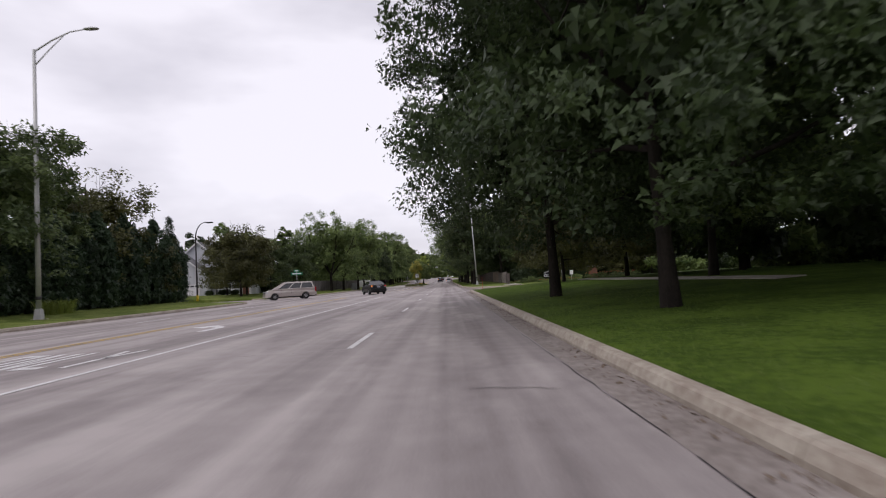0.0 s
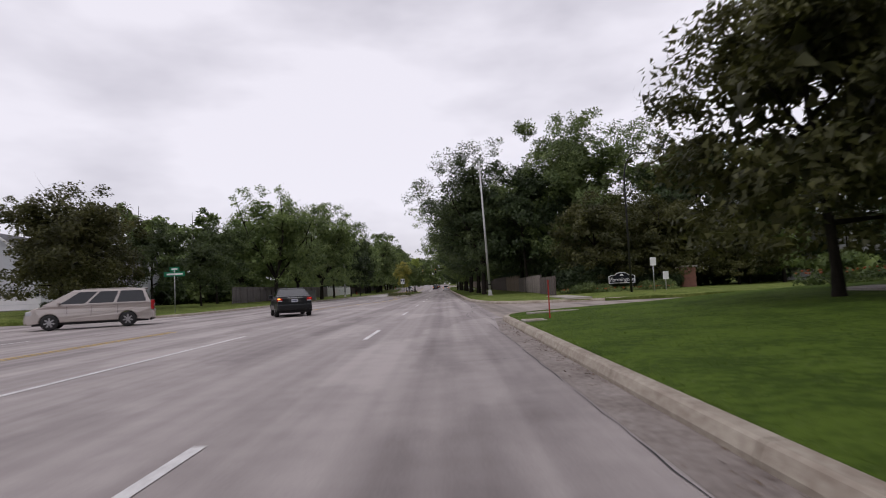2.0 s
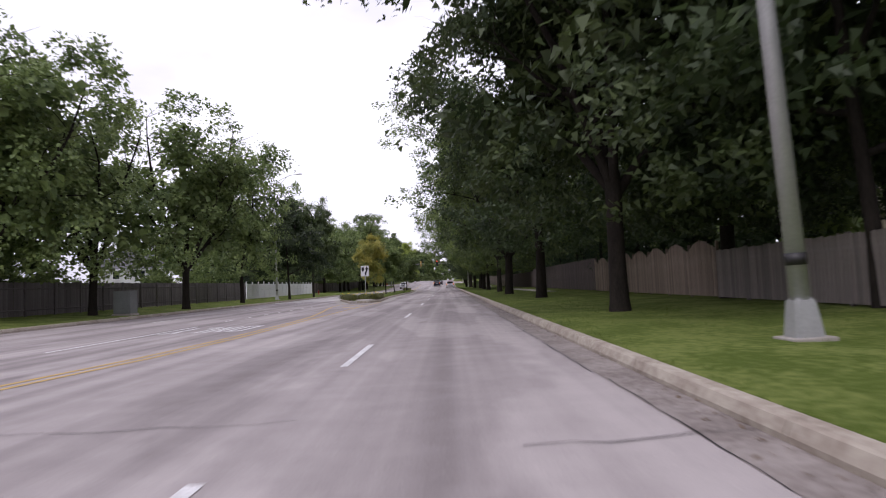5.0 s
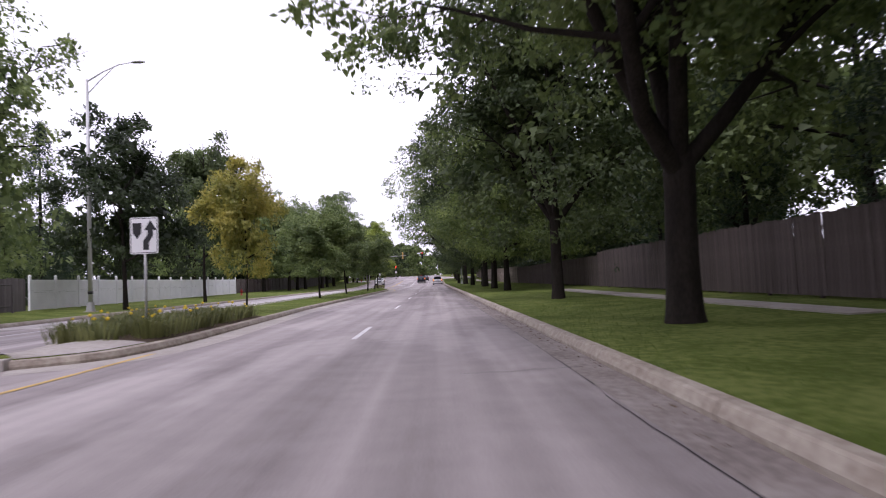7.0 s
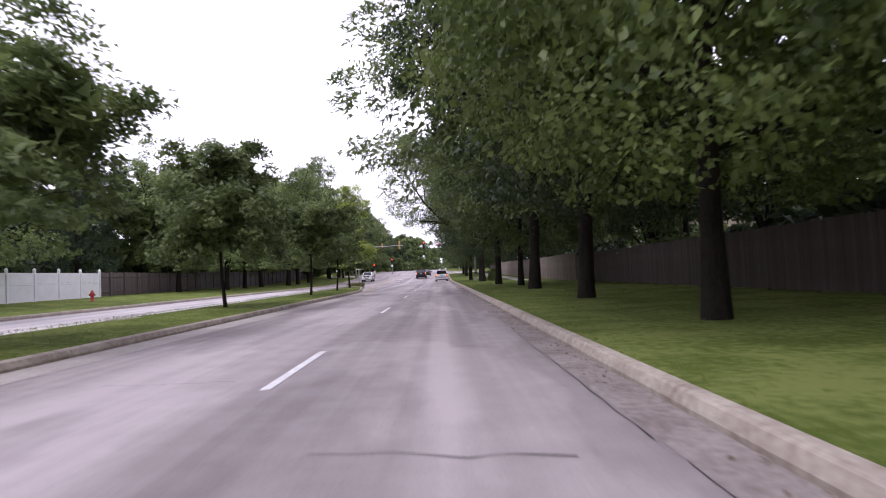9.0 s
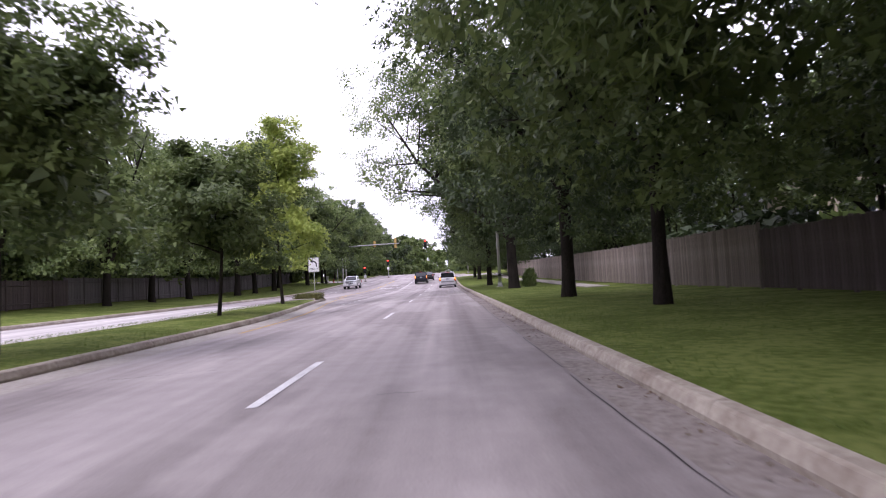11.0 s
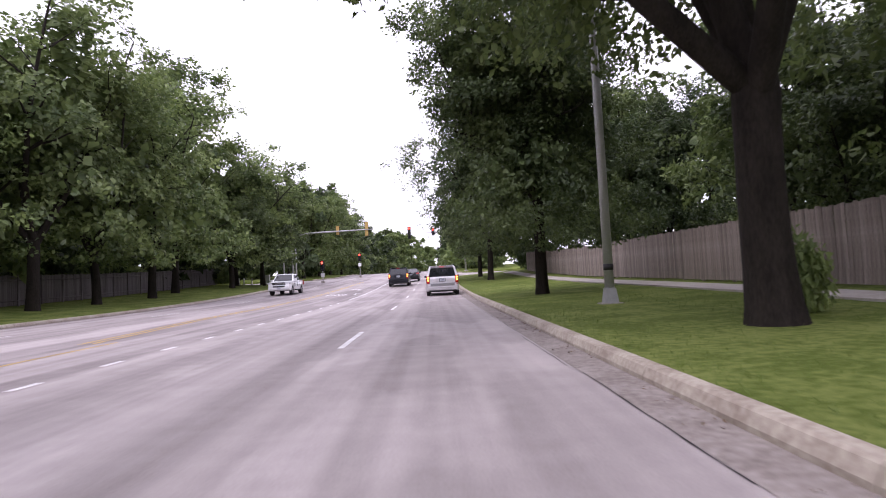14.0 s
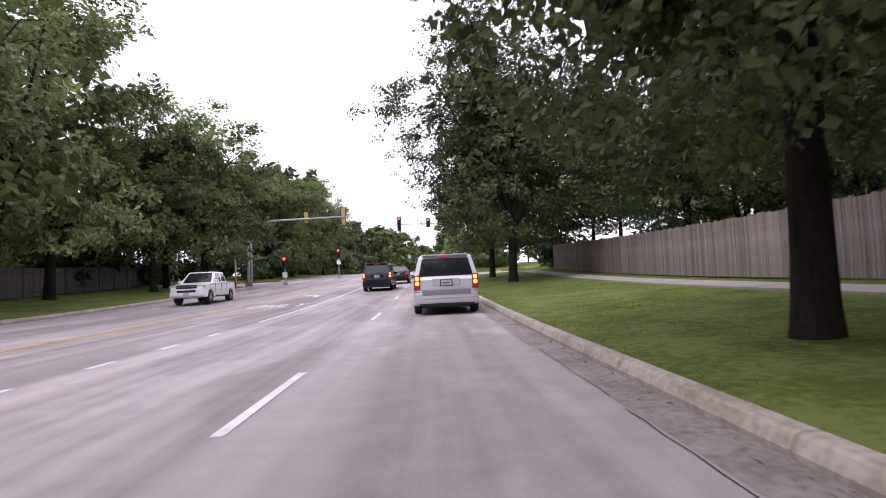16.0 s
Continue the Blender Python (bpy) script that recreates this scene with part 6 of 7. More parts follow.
M_GRASS = leaf_mat("grass_blade", (0.10, 0.15, 0.03), (0.16, 0.215, 0.045))
M_WEED = leaf_mat("unkempt_weed", (0.09, 0.11, 0.035), (0.33, 0.31, 0.13))
M_BED = leaf_mat("bed_foliage", (0.085, 0.105, 0.035), (0.26, 0.27, 0.10))
M_PETALR = mat("orange_red_petal", (0.5, 0.10, 0.04), 0.6, var=0.4, scale=20, second=(0.6, 0.3, 0.03))
rows = random.Random(8)
bed_plants("daylily_clump", "green daylily clump with yellow flowers on the median", [((med_left(y) + med_right(y)) / 2 + (0.8 + 0.03 * k) * math.sin(k * 2.1), y, 0.2) for k, y in ((k, 127.9 + 0.22 * k + rows.uniform(-0.3, 0.3)) for k in range(36))], 0.48, 1.3, 130, M_BED, 40, (M_PETALY, 1, "yellow flower heads"), True)
bed_plants("grassy_clump", "unkempt grassy weeds on the median", [(rows.uniform(med_left(y) + 0.3, med_right(y) - 0.25), y, 0.17) for y in (209.6 + 0.155 * k for k in range(18))], 0.5, 1.2, 170, M_WEED, 60, None, True)
bed_plants("flower_clump", "flowering perennials in orange and yellow at the sign", [(9.2 + 0.75 * k, 78.2 + rows.uniform(-0.4, 0.4), 0.22) for k in range(11)], 0.3, 0.9, 400, M_LEAF, 80, (M_PETALR, 8, "orange and yellow flowers"))
bed_plants("flower_clump", "flowering perennials beside the side street", [(13 + 0.8 * k, 54.5 + rows.uniform(-0.5, 0.5), 0.5) for k in range(6)], 0.6, 0.9, 400, M_LEAF, 95, (M_PETALR, 8, "orange and yellow flowers"))
bed_plants("ornamental_grass", "pale ornamental grass clump before a hedge", [(-22.6, 33.0 + 0.8 * k, 0.33) for k in range(4)], 1.0, 0.9, 160, M_LEAF4, 120, None, True)


# ---- vehicles ----
def paint(name, col, metal=0.0, rough=0.3):
    m = mat(name, col, rough, metal, var=0.25, scale=1.5, second=tuple(v * 0.8 for v in col))
    m.node_tree.nodes["Principled BSDF"].inputs["Coat Weight"].default_value = 0.7 if max(col) > 0.1 else 0.2
    if max(col) < 0.1:
        m.node_tree.nodes["Principled BSDF"].inputs["Specular IOR Level"].default_value = 0.25
    return m


M_SILVER = paint("silver_paint", (0.60, 0.59, 0.61), 0.4, 0.3)
M_BLACKP = paint("black_blue_paint", (0.008, 0.009, 0.014), 0.0, 0.25)
M_CHARC = paint("charcoal_paint", (0.014, 0.015, 0.016), 0.0, 0.28)
M_BEIGE = paint("champagne_paint", (0.46, 0.41, 0.38), 0.4, 0.32)
M_WHITEP = paint("white_paint", (0.78, 0.78, 0.78), 0.0, 0.3)
M_STEP = paint("grey_bumper_paint", (0.24, 0.24, 0.25), 0.2, 0.45)
M_CARGLASS = mat("tinted_car_glass", (0.012, 0.014, 0.016), 0.05, 0.0, spec=0.7)
M_PLASTIC = mat("black_plastic", (0.02, 0.02, 0.021), 0.6, var=0.3, scale=6)
M_CHROME = mat("chrome", (0.7, 0.7, 0.7), 0.15, 1.0)
M_ALLOY = mat("alloy", (0.45, 0.45, 0.46), 0.3, 0.8, var=0.3, scale=6)
M_TAIL = mat("red_lens", (0.35, 0.01, 0.012), 0.2, spec=0.6)
M_HEADL = mat("clear_lens", (0.55, 0.56, 0.58), 0.1, 0.2, spec=0.7)
M_PLATEBAR = mat("plate_print", (0.12, 0.13, 0.18), 0.6)
M_PLATE = mat("number_plate", (0.4, 0.42, 0.46), 0.5, var=0.4, scale=12, second=(0.4, 0.42, 0.5))
M_REAR_ON = glow("lit_tail_lamp", (0.7, 0.03, 0.015), 0.35)


def wheel(p, x, y, r, w, side):
    q = new("wheel")
    q.empty_display_size = 0.1
    q.parent = p
    q.matrix_basis = pose(x, y, r)
    prof = [(r * 0.62, -w / 2), (r * 0.9, -w / 2), (r * 0.985, -w * 0.36), (r, -w * 0.15), (r, w * 0.15), (r * 0.985, w * 0.36), (r * 0.9, w / 2), (r * 0.62, w / 2)]
    V, F = [], []
    n = 24
    for k in range(n):
        a = 2 * math.pi * k / n
        V += [(d, rr * math.cos(a), rr * math.sin(a)) for rr, d in prof]
        o, o2, m = k * len(prof), ((k + 1) % n) * len(prof), len(prof)
        F += [(o + j, o + j + 1, o2 + j + 1, o2 + j) for j in range(m - 1)]
    raw("tyre", V, F, M_TYRE, q, True)
    bm = bmesh.new()
    bmesh.ops.create_cone(bm, cap_ends=True, segments=24, radius1=r * 0.64, radius2=r * 0.64, depth=w * 0.5)
    bmesh.ops.rotate(bm, verts=bm.verts, cent=(0, 0, 0), matrix=Matrix.Rotation(radians(90), 3, "Y"))
    shift(bm, side * w * 0.1, 0, 0)
    part("hub_disc", bm, M_PLASTIC, q)
    bm = bmesh.new()
    for k in range(7):
        a = 2 * math.pi * k / 7
        box(bm, 0, 0, r * 0.33, 0.03, 0.06, r * 0.6, 0, Matrix.Translation((side * w * 0.4, 0, 0)) @ Matrix.Rotation(a, 4, "X"))
    bmesh.ops.create_cone(bm, cap_ends=True, segments=12, radius1=0.07, radius2=0.05, depth=0.05, matrix=Matrix.Translation((side * w * 0.42, 0, 0)) @ Matrix.Rotation(radians(90), 4, "Y"))
    part("rim", bm, M_ALLOY, q, "spoked alloy rim")
    return q


def arch(yc, r, z0):
    """Points of a wheel arch, from front to back along the sill."""
    return [(yc + r * math.cos(a), max(z0, 0.33 + r * math.sin(a))) for a in np.linspace(0.0, math.pi, 11)]


def body(p, profile, half, material, taper=0.93, zt=1.0, name="body"):
    """A body from its side outline, extruded across, narrowed upwards and rounded."""
    bm = extrude_poly(profile, half * 2)
    bmesh.ops.rotate(bm, verts=bm.verts, cent=(0, 0, 0), matrix=Matrix.Rotation(radians(90), 3, "Z"))
    # profile x became y; depth became x
    ends = (min(q[0] for q in profile), max(q[0] for q in profile))
    for v in bm.verts:
        w = min(max((v.co.z - 0.55) / (zt - 0.55), 0), 1)
        v.co.x *= 1 - (1 - taper) * w
        d = min(v.co.y - ends[0], ends[1] - v.co.y)
        if d < 0.35:
            v.co.x *= 1 - 0.10 * (1 - d / 0.35) ** 2
    rim = [e for e in bm.edges if abs(abs(e.verts[0].co.x) - abs(e.verts[1].co.x)) < half * 0.25 and e.verts[0].co.x * e.verts[1].co.x > 0]
    bmesh.ops.bevel(bm, geom=rim, offset=0.055, segments=3, affect="EDGES", profile=0.6)
    return part(name, bm, material, p, "", False)


def cabin(p, rb, rt, fb, ft, wb, wt, zb, zt, material, windows, pillar=0.07):
    """A glasshouse: (rear base, rear top, front base, front top) along y; windows on the sides, front and rear."""
    C = {}
    for s in (-1, 1):
        C[s, 0, 0], C[s, 1, 0], C[s, 0, 1], C[s, 1, 1] = Vector((s * wb, rb, zb)), Vector((s * wb, fb, zb)), Vector((s * wt, rt, zt)), Vector((s * wt, ft, zt))
    bm = bmesh.new()
    V = {k: bm.verts.new(v) for k, v in C.items()}
    for f in (((-1, 0, 0), (1, 0, 0), (1, 0, 1), (-1, 0, 1)), ((-1, 1, 0), (-1, 1, 1), (1, 1, 1), (1, 1, 0)), ((-1, 0, 1), (1, 0, 1), (1, 1, 1), (-1, 1, 1)),
              ((-1, 0, 0), (-1, 0, 1), (-1, 1, 1), (-1, 1, 0)), ((1, 0, 0), (1, 1, 0), (1, 1, 1), (1, 0, 1)), ((-1, 0, 0), (-1, 1, 0), (1, 1, 0), (1, 0, 0))):
        bm.faces.new([V[k] for k in f])
    bmesh.ops.recalc_face_normals(bm, faces=bm.faces)
    top = [e for e in bm.edges if e.verts[0].co.z > zb + 0.1 and e.verts[1].co.z > zb + 0.1]
    bmesh.ops.bevel(bm, geom=top, offset=0.09, segments=3, affect="EDGES", profile=0.6)
    cab = part("cabin", bm, material, p)

    def panel(a, b, cc, d, u0, u1, v0, v1, name, out):
        def q(u, v):
            return (a * (1 - u) + b * u) * (1 - v) + (d * (1 - u) + cc * u) * v
        pts = [q(u0, v0), q(u1, v0), q(u1, v1), q(u0, v1)]
        nrm = (pts[1] - pts[0]).cross(pts[3] - pts[0]).normalized()
        if nrm.dot(out) < 0:
            nrm = -nrm
        # rounded corners
        ring = []
        for i in range(4):
            pp, pn, pc = pts[i - 1], pts[(i + 1) % 4], pts[i]
            ring += [pc + (pp - pc).normalized() * 0.05, pc + ((pp - pc).normalized() + (pn - pc).normalized()) * 0.012, pc + (pn - pc).normalized() * 0.05]
        b2 = bmesh.new()
        lo = [b2.verts.new(r - nrm * 0.01) for r in ring]
        hi = [b2.verts.new(r + nrm * 0.006) for r in ring]
        b2.faces.new(hi)
        for i in range(len(ring)):
            j = (i + 1) % len(ring)
            b2.faces.new((lo[i], lo[j], hi[j], hi[i]))
        bmesh.ops.recalc_face_normals(b2, faces=b2.faces)
        return part(name, b2, M_CARGLASS, cab, "dark tinted glass")
    for s in (-1, 1):
        for u0, u1 in windows:
            panel(C[s, 0, 0], C[s, 1, 0], C[s, 1, 1], C[s, 0, 1], u0, u1, 0.08, 0.86, "side_window", Vector((s, 0, 0)))
    panel(C[-1, 0, 0], C[1, 0, 0], C[1, 0, 1], C[-1, 0, 1], 0.07, 0.93, 0.06, 0.84, "rear_window", Vector((0, -1, 0)))
    panel(C[-1, 1, 0], C[1, 1, 0], C[1, 1, 1], C[-1, 1, 1], 0.06, 0.94, 0.03, 0.9, "windscreen", Vector((0, 1, 0)))
    return cab


def mirrors(p, y, z, half, material):
    for s in (-1, 1):
        m = part("wing_mirror", boxm(s * (half + 0.1), y, z, 0.22, 0.1, 0.17, 0.04), material, p)
        part("mirror_glass", boxm(s * (half + 0.1), y - 0.052, z, 0.17, 0.01, 0.13), M_CARGLASS, m)


def door_lines(p, xs, ys, z0, z1):
    for s in (-1, 1):
        for y in ys:
            part("door_joint", boxm(s * xs, y, (z0 + z1) / 2, 0.012, 0.012, z1 - z0), M_PLASTIC, p)


def minivan(x, y, z, rz, material, label, lit=False, trim=None):
    """A boxy minivan, nose to +y."""
    p = base("minivan", x, y, z, rz, label, "car", "vehicles on the road")
    half = 0.98
    fr, rr = 1.62, -1.46
    prof = [(-2.52, 0.42), (-2.56, 0.62), (-2.53, 0.86), (-2.50, 1.02), (-2.44, 1.10), (1.72, 1.10), (2.18, 1.0), (2.46, 0.85), (2.56, 0.66), (2.57, 0.42), (2.45, 0.28)]
    prof += arch(fr, 0.39, 0.28) + arch(rr, 0.39, 0.28) + [(-2.35, 0.28)]
    b = body(p, prof, half, material, 0.965, 1.1)
    part("underbody", boxm(0, 0, 0.42, 1.5, 4.6, 0.4), M_PLASTIC, p)
    cab = cabin(p, -2.42, -2.16, 1.92, 0.72, 0.94, 0.76, 1.085, 1.75, material, ((0.04, 0.33), (0.36, 0.60), (0.63, 0.86)))
    for yy in (fr, rr):
        for s in (-1, 1):
            wheel(p, s * 0.86, yy, 0.345, 0.23, s)
    mirrors(p, 1.25, 1.16, 0.93, material)
    for s in (-1, 1):
        part("roof_rail", boxm(s * 0.66, -0.7, 1.78, 0.04, 2.2, 0.035, 0.012), material, p)
        part("headlight", boxm(s * 0.72, 2.38, 0.78, 0.42, 0.26, 0.2, 0.05), M_HEADL, b)
        t = part("tail_light", boxm(s * 0.845, -2.49, 0.95, 0.19, 0.14, 0.44, 0.03), M_REAR_ON if lit == "brake" else M_TAIL, b, "red tail light")
        if lit:
            for k in (0, 1):
                bm = bmesh.new()
                bmesh.ops.create_cone(bm, cap_ends=True, segments=14, radius1=0.062, radius2=0.055, depth=0.03)
                bmesh.ops.rotate(bm, verts=bm.verts, cent=(0, 0, 0), matrix=Matrix.Rotation(radians(90), 3, "X"))
                part("lamp_ring", shift(bm, s * 0.845, -2.57, 1.07 - 0.145 * k), M_LIT_AMBER, t, "glowing round lamp")
        part("rear_reflector", boxm(s * 0.84, -2.55, 0.66, 0.12, 0.03, 0.05, 0.008), M_TAIL, b)
    part("rear_bumper", boxm(0, -2.52, 0.50, 1.84, 0.17, 0.34, 0.06), material, b)
    part("bumper_step", boxm(0, -2.565, 0.655, 1.42, 0.1, 0.17, 0.03), M_STEP if material is M_SILVER else material, b, "grey bumper step")
    part("bumper_lip", boxm(0, -2.60, 0.50, 1.7, 0.04, 0.035, 0.012), material, b)
    part("lower_trim", boxm(0, -2.52, 0.31, 1.6, 0.12, 0.07, 0.02), M_PLASTIC, b)
    # black panel added to stand for the shade below the bumper
    part("exhaust_shadow_panel", boxm(0, -2.42, 0.30, 1.3, 0.1, 0.14, 0.02), M_PLASTIC, b)
    part("tailgate_joint", boxm(0, -2.535, 0.735, 1.5, 0.05, 0.012), M_PLASTIC, b)
    pl = part("plate_recess", boxm(0, -2.515, 0.935, 0.78, 0.06, 0.19, 0.02), material, b)
    part("plate_frame", boxm(0, -2.542, 0.925, 0.37, 0.014, 0.2, 0.006), M_PLASTIC, pl)
    part("number_plate", boxm(0, -2.55, 0.925, 0.31, 0.012, 0.155, 0.006), M_PLATE, pl)
    part("plate_bar", boxm(0, -2.557, 0.925, 0.2, 0.004, 0.045), M_PLATEBAR, pl)
    part("chrome_strip", boxm(0, -2.54, 1.035, 0.8, 0.03, 0.025, 0.006), M_CHROME if trim else material, b)
    part("high_brake_light", boxm(0, -2.24, 1.72, 0.3, 0.05, 0.03, 0.006), M_REAR_ON if lit else M_TAIL, cab, "red high brake light")
    part("rear_spoiler", boxm(0, -2.17, 1.745, 1.35, 0.22, 0.04, 0.015), material, cab)
    part("rear_wiper", boxm(0.12, -2.40, 1.17, 0.5, 0.02, 0.025, 0.005), M_PLASTIC, cab)
    part("grille", boxm(0, 2.53, 0.72, 0.95, 0.06, 0.16, 0.02), M_PLASTIC, b)
    part("front_bumper", boxm(0, 2.5, 0.46, 1.7, 0.2, 0.26, 0.06), material, b)
    door_lines(b, 0.972, (0.95, 0.0, -1.05), 0.45, 1.05)
    for s in (-1, 1):
        for yy in (0.15, -0.85):
            part("door_handle", boxm(s * 0.97, yy, 0.98, 0.03, 0.2, 0.035, 0.01), material, b)
    return p


def sedan(x, y, z, rz, material, label, lit=True):
    p = base("sedan", x, y, z, rz, label, "car", "vehicles on the road")
    prof = [(-2.36, 0.40), (-2.40, 0.62), (-2.36, 0.92), (-2.28, 1.02), (-1.55, 1.05), (1.0, 0.98), (1.75, 0.88), (2.2, 0.76), (2.38, 0.60), (2.38, 0.38), (2.25, 0.24)]
    prof += arch(1.42, 0.36, 0.24) + arch(-1.36, 0.36, 0.24) + [(-2.2, 0.26)]
    b = body(p, prof, 0.9, material, 0.95, 1.0)
    part("underbody", boxm(0, 0, 0.38, 1.35, 4.2, 0.36), M_PLASTIC, p)
    cab = cabin(p, -1.78, -0.85, 1.15, 0.25, 0.84, 0.64, 1.0, 1.44, material, ((0.08, 0.30), (0.33, 0.62), (0.65, 0.92)))
    for yy in (1.42, -1.36):
        for s in (-1, 1):
            wheel(p, s * 0.79, yy, 0.32, 0.21, s)
    mirrors(p, 0.75, 1.02, 0.84, material)
    for s in (-1, 1):
        t = part("tail_light", boxm(s * 0.72, -2.33, 0.865, 0.27, 0.12, 0.17, 0.03), M_TAIL, b, "dark red tail light")
        part("reverse_lens", boxm(s * 0.70, -2.375, 0.80, 0.2, 0.05, 0.045, 0.01), M_HEADL, t, "clear reversing lens")
        if lit:
            part("lamp", boxm(s * 0.745, -2.385, 0.90, 0.13, 0.02, 0.07, 0.01), M_LIT_AMBER if s < 0 else M_REAR_ON, t, "glowing lamp")
        part("headlight", boxm(s * 0.66, 2.22, 0.70, 0.36, 0.26, 0.15, 0.04), M_HEADL, b)
        for yy in (0.2, -0.7):
            part("door_handle", boxm(s * 0.87, yy, 0.86, 0.03, 0.18, 0.03, 0.01), M_CHROME, b)
    part("rear_bumper", boxm(0, -2.34, 0.50, 1.68, 0.18, 0.28, 0.06), material, b)
    pl = part("plate_recess", boxm(0, -2.375, 0.82, 0.6, 0.04, 0.2, 0.02), M_PLASTIC, b)
    part("number_plate", boxm(0, -2.40, 0.81, 0.31, 0.012, 0.155, 0.006), M_PLATE, pl)
    part("plate_bar", boxm(0, -2.408, 0.81, 0.2, 0.004, 0.045), M_PLATEBAR, pl)
    part("chrome_strip", boxm(0, -2.385, 0.945, 0.75, 0.03, 0.035, 0.008), M_CHROME, b)
    part("front_bumper", boxm(0, 2.32, 0.42, 1.66, 0.16, 0.26, 0.05), material, b)
    door_lines(b, 0.893, (0.85, -0.2, -0.95), 0.4, 0.98)
    return p


def pickup(x, y, z, rz, material, label):
    p = base("pickup_truck", x, y, z, rz, label, "truck", "vehicles on the road")
    prof = [(-2.70, 0.60), (-2.72, 0.95), (-2.70, 1.20), (-0.95, 1.20), (1.05, 1.18), (1.7, 1.14), (2.35, 1.06), (2.62, 0.96), (2.68, 0.72), (2.66, 0.50), (2.45, 0.38)]
    prof += arch(1.68, 0.47, 0.4) + arch(-1.62, 0.47, 0.4) + [(-2.5, 0.5)]
    b = body(p, prof, 0.95, material, 0.965, 1.2)
    part("underbody", boxm(0, 0, 0.55, 1.3, 4.7, 0.4), M_PLASTIC, p)
    cabin(p, -1.02, -0.86, 1.25, 0.45, 0.90, 0.70, 1.17, 1.79, material, ((0.05, 0.36), (0.42, 0.88)))
    part("bed_liner", boxm(0, -1.85, 1.19, 1.5, 1.5, 0.05), M_PLASTIC, p, "black bed liner")
    for s in (-1, 1):
        part("bed_rail", boxm(s * 0.84, -1.85, 1.25, 0.08, 1.6, 0.06, 0.015), M_PLASTIC, p)
        part("headlight", boxm(s * 0.74, 2.46, 0.99, 0.36, 0.3, 0.13, 0.03), M_HEADL, b, "swept clear headlight")
        part("fog_light", boxm(s * 0.72, 2.62, 0.62, 0.18, 0.1, 0.1, 0.02), M_PLASTIC, b)
        part("running_board", boxm(s * 0.95, 0.0, 0.42, 0.14, 1.9, 0.06, 0.02), M_PLASTIC, p)
        part("tail_light", boxm(s * 0.86, -2.68, 1.0, 0.14, 0.1, 0.36, 0.02), M_TAIL, b)
        for yy in (0.25, -0.65):
            part("door_handle", boxm(s * 0.935, yy, 1.08, 0.03, 0.18, 0.035, 0.01), material, b)
    part("grille", boxm(0, 2.62, 0.97, 1.1, 0.08, 0.2, 0.02), M_PLASTIC, b, "black grille")
    part("grille_bar", boxm(0, 2.66, 0.98, 1.1, 0.03, 0.035, 0.01), M_CHROME, b)
    part("lower_grille", boxm(0, 2.66, 0.72, 1.0, 0.06, 0.14, 0.02), M_PLASTIC, b)
    part("front_bumper", boxm(0, 2.62, 0.56, 1.8, 0.18, 0.22, 0.05), material, b)
    part("front_plate", boxm(0, 2.73, 0.58, 0.31, 0.012, 0.155, 0.006), M_PLATE, b)
    for yy in (1.68, -1.62):
        for s in (-1, 1):
            wheel(p, s * 0.82, yy, 0.39, 0.26, s)
    mirrors(p, 0.95, 1.26, 0.92, material)
    door_lines(b, 0.945, (0.98, 0.0, -0.88), 0.5, 1.15)
    return p


minivan(0.42, 240.6, zr(239), 0, M_SILVER, "silver minivan braking with lit tail lights in the kerb lane", "on")
minivan(-3.4, 261.6, zr(260.5), 0, M_BLACKP, "black minivan braking in the inner lane", "on")
sedan(-2.6, 272.5, zr(272), 0, M_CHARC, "dark car waiting ahead at the crossroads")
sedan(-8.1, 65.0, 0.0, 20, M_CHARC, "charcoal sedan with lit tail lights in the turn lane")
minivan(-16.3, 61.2, 0.0, 115, M_BEIGE, "champagne minivan turning into the side street")
pickup(-13.0, 255.5, zr(255), 180, M_WHITEP, "white pickup truck in the oncoming lane")


# ---- grass blades, litter and cracks ----


def blades(name, label, spans, count, seed, tall=0.085):
    """Loose blades standing over the lawn, uncountable."""
    rnd = np.random.default_rng(seed)
    P = []
    for (xa, xb, ya, yb), n in zip(spans, count):
        x = xa + (xb - xa) * rnd.random(n) ** 1.5
        y = ya + (yb - ya) * rnd.random(n)
        z = np.array([ground_z(a, b) - 0.02 if not -10.1 < a < -5 else 0.17 + 0.05 for a, b in zip(x, y)])
        P.append(np.stack((x, y, z), 1))
    P = np.concatenate(P)
    n = len(P)
    a = rnd.uniform(0, 6.283, n)
    h = tall * rnd.uniform(0.5, 1.3, n)
    S = np.stack((np.cos(a), np.sin(a), np.zeros(n)), 1) * 0.006
    T = P + np.stack((rnd.normal(size=n) * 0.035, rnd.normal(size=n) * 0.035, h), 1)
    V = np.stack((P - S, P + S, T), 1).reshape(-1, 3)
    F = np.arange(n * 3).reshape(-1, 3)
    ob = mesh_np(name, V, F, M_GRASS, None)
    return tagged(ob, label, "grass", "", "stuff")


blades("grass", "short green grass blades over the lawn beside the kerb", [(2.08, 7.0, -4, 51), (2.08, 7.5, 78, 160), (2.08, 8.0, 160, 270)], [20000, 26000, 34000], 3, 0.055)
blades("grass", "short green grass blades over the median turf", [(-9.8, -5.6, 137, 188), (-9.8, -8.0, 188, 208)], [13000, 4000], 4, 0.055)


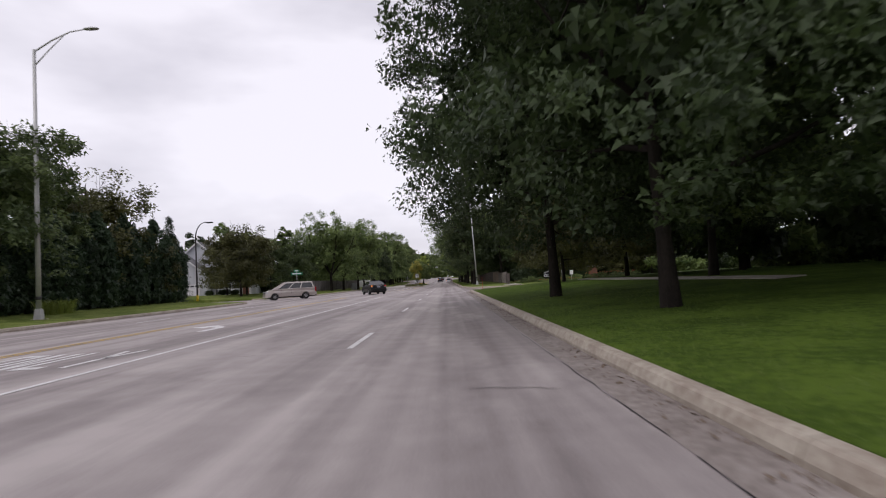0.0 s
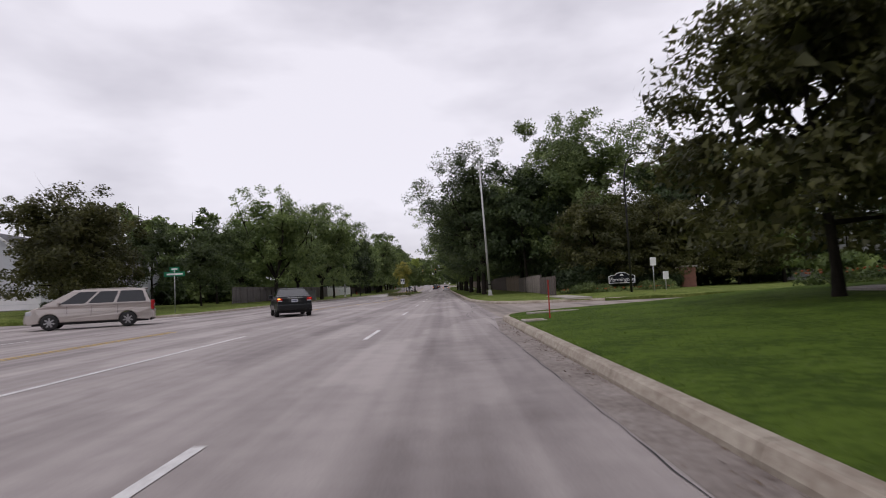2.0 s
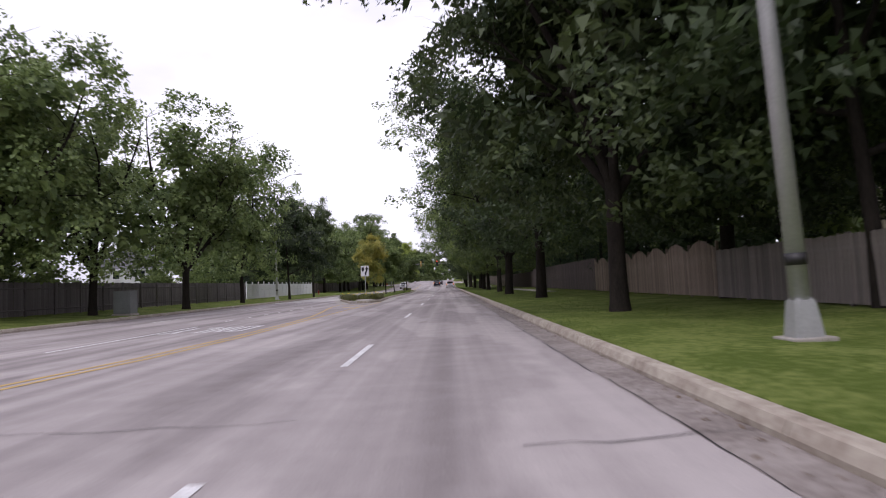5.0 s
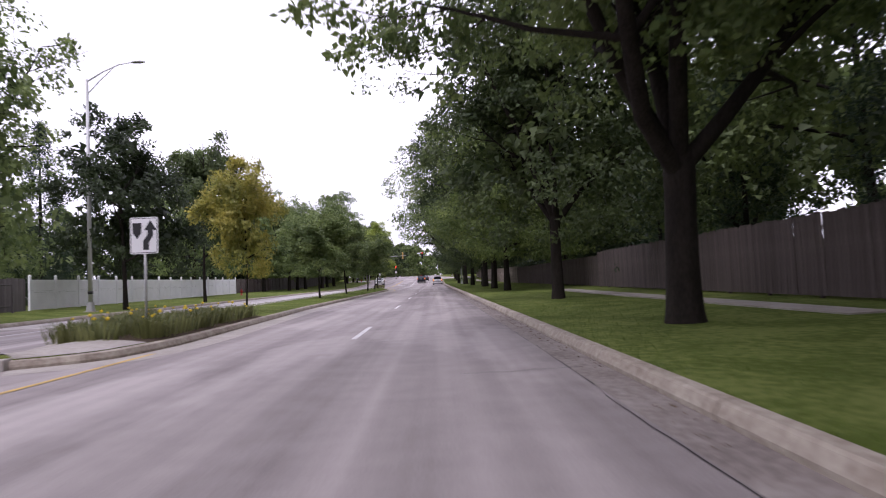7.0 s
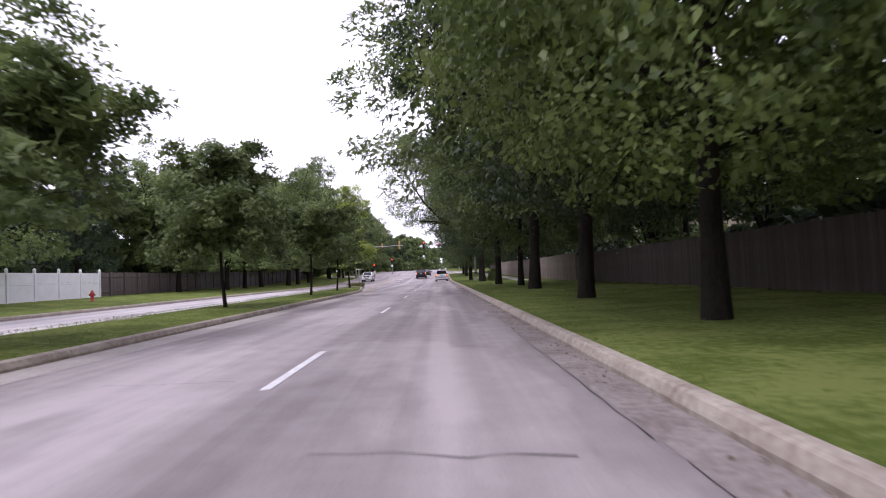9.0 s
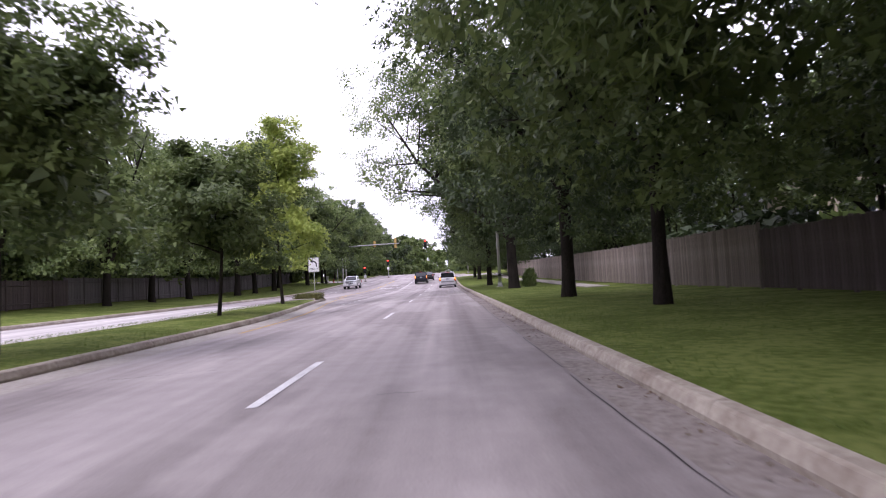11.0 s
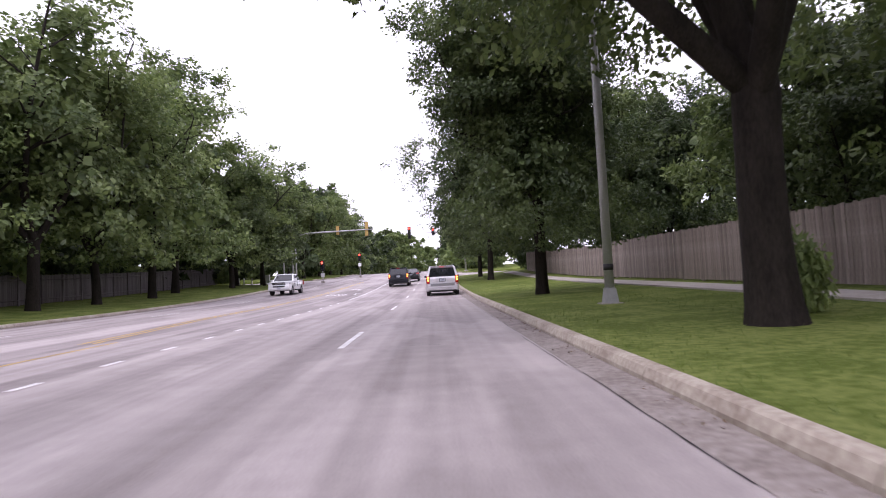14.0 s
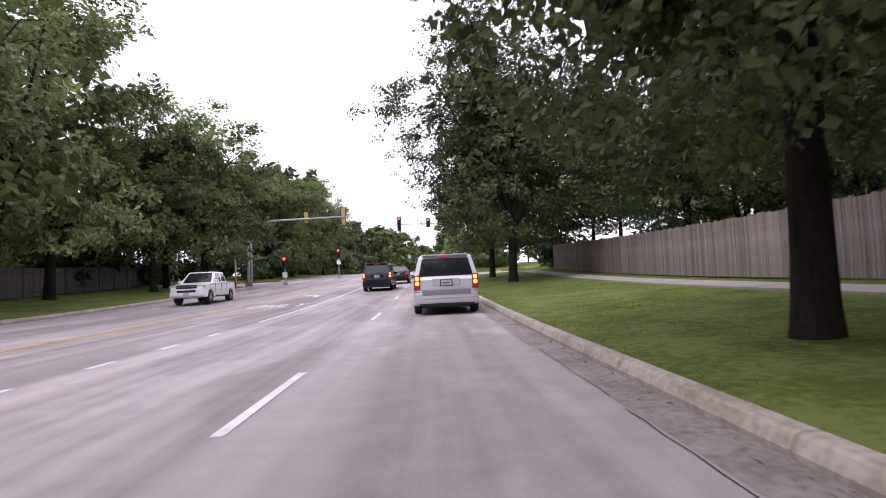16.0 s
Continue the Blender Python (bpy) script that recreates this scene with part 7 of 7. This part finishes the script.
def litter(name, label, n, seed):
    """Fallen leaves and grit lying along the gutter."""
    rnd = np.random.default_rng(seed)
    y = np.concatenate((rnd.uniform(0, 50, n // 4), rnd.uniform(82, 270, n - n // 4)))
    keep = np.array([noise.noise(Vector((0.0, v * 0.35, 3.1))) > -0.12 for v in y])
    y = y[keep]
    m = len(y)
    x = KERB_R - 0.03 - np.abs(rnd.normal(size=m)) * 0.16
    P = np.stack((x, y, np.array([zr(v) + 0.012 for v in y]) + rnd.uniform(0, 0.012, m)), 1)
    a = rnd.uniform(0, 6.283, m)
    L = rnd.uniform(0.012, 0.034, m)[:, None]
    d = np.stack((np.cos(a), np.sin(a), rnd.normal(size=m) * 0.2), 1) * L
    s = np.stack((-np.sin(a), np.cos(a), rnd.normal(size=m) * 0.3), 1) * L * 0.5
    V = np.stack((P - d, P + s, P + d, P - s), 1).reshape(-1, 3)
    i = np.arange(m)[:, None] * 4
    F = np.concatenate((i + np.array((0, 1, 2)), i + np.array((0, 2, 3))), 1).reshape(-1, 3)
    return tagged(mesh_np(name, V, F, M_LITTER, None), label, "leaf litter", "", "stuff")


M_LITTER = mat("brown_leaf_litter", (0.17, 0.115, 0.07), 0.9, var=0.8, scale=9, second=(0.07, 0.05, 0.035))
litter("leaf_litter", "brown fallen leaves and grit along the gutter", 4500, 6)
M_TAR = mat("tar_crack_filler", (0.03, 0.028, 0.028), 0.6, var=0.4, scale=6)


def crack(x, y, dx, dy, n, w, rnd, wob=0.06):
    """A wandering dark crack on the road, as a narrow ribbon."""
    verts, faces = [], []
    for i in range(n + 1):
        px, py = x + dx * i / n + rnd.uniform(-wob, wob), y + dy * i / n + rnd.uniform(-wob, wob)
        l = math.hypot(dx, dy)
        ww = w * rnd.uniform(0.3, 1.2)
        nx, ny = -dy / l * ww, dx / l * ww
        verts += [(px - nx, py - ny, zr(py) + 0.0075), (px + nx, py + ny, zr(py) + 0.0075)]
        if i:
            faces.append((2 * i - 2, 2 * i - 1, 2 * i + 1, 2 * i))
    return verts, faces


cr = random.Random(12)
V, F = [], []
runs = [(KERB_R - 0.47 + cr.uniform(-0.02, 0.02), y, cr.uniform(-0.03, 0.03), 3.5, 9, 0.007) for y in range(0, 50, 4)]
runs += [(KERB_R - 0.47 + cr.uniform(-0.02, 0.02), y, cr.uniform(-0.03, 0.03), 3.5, 9, 0.007) for y in range(82, 270, 4)]
runs += [(cr.uniform(-1.6, 1.0), y, cr.uniform(0.5, 2.2), cr.uniform(-0.4, 0.4), 7, 0.009) for y in range(6, 262, 9)]
runs += [(cr.uniform(-5, -2), y + 4, cr.uniform(0.8, 2.8), cr.uniform(-0.4, 0.4), 7, 0.008) for y in range(6, 262, 13)]
for k in range(26):
    runs.append((cr.uniform(2.0, 12.0), cr.uniform(53.5, 65), cr.uniform(-3.5, 3.5), cr.uniform(-2.2, 2.2), 12, cr.uniform(0.004, 0.010)))
for k in range(9):
    runs.append((0.9 + 0.12 * k + cr.uniform(-0.2, 0.2), 54 + 1.9 * k, cr.uniform(-0.2, 0.3), 1.8, 7, 0.012))
runs += [(2.2, 52 + 2.6 * k, cr.uniform(3, 7), cr.uniform(-1.0, 1.0), 12, 0.008) for k in range(8)] + [(1.9 + cr.uniform(-0.2, 0.2), 50 + 2.2 * k, cr.uniform(-0.3, 0.3), 2.0, 6, 0.009) for k in range(12)]
for x, y, dx, dy, n, w in runs:
    v, f = crack(x, y, dx, dy, n, w, cr, 0.012 if abs(x - KERB_R + 0.47) < 0.03 else 0.06)
    o = len(V)
    V += v
    F += [tuple(i + o for i in q) for q in f]
tagged(raw("road_cracks", V, F, M_TAR), "dark tar-filled cracks across the asphalt", "road crack", "", "stuff")

# the unplanted patterns leave the scene
for p in PROTOS:
    for o in list(p.children) + [p]:
        bpy.data.objects.remove(o)
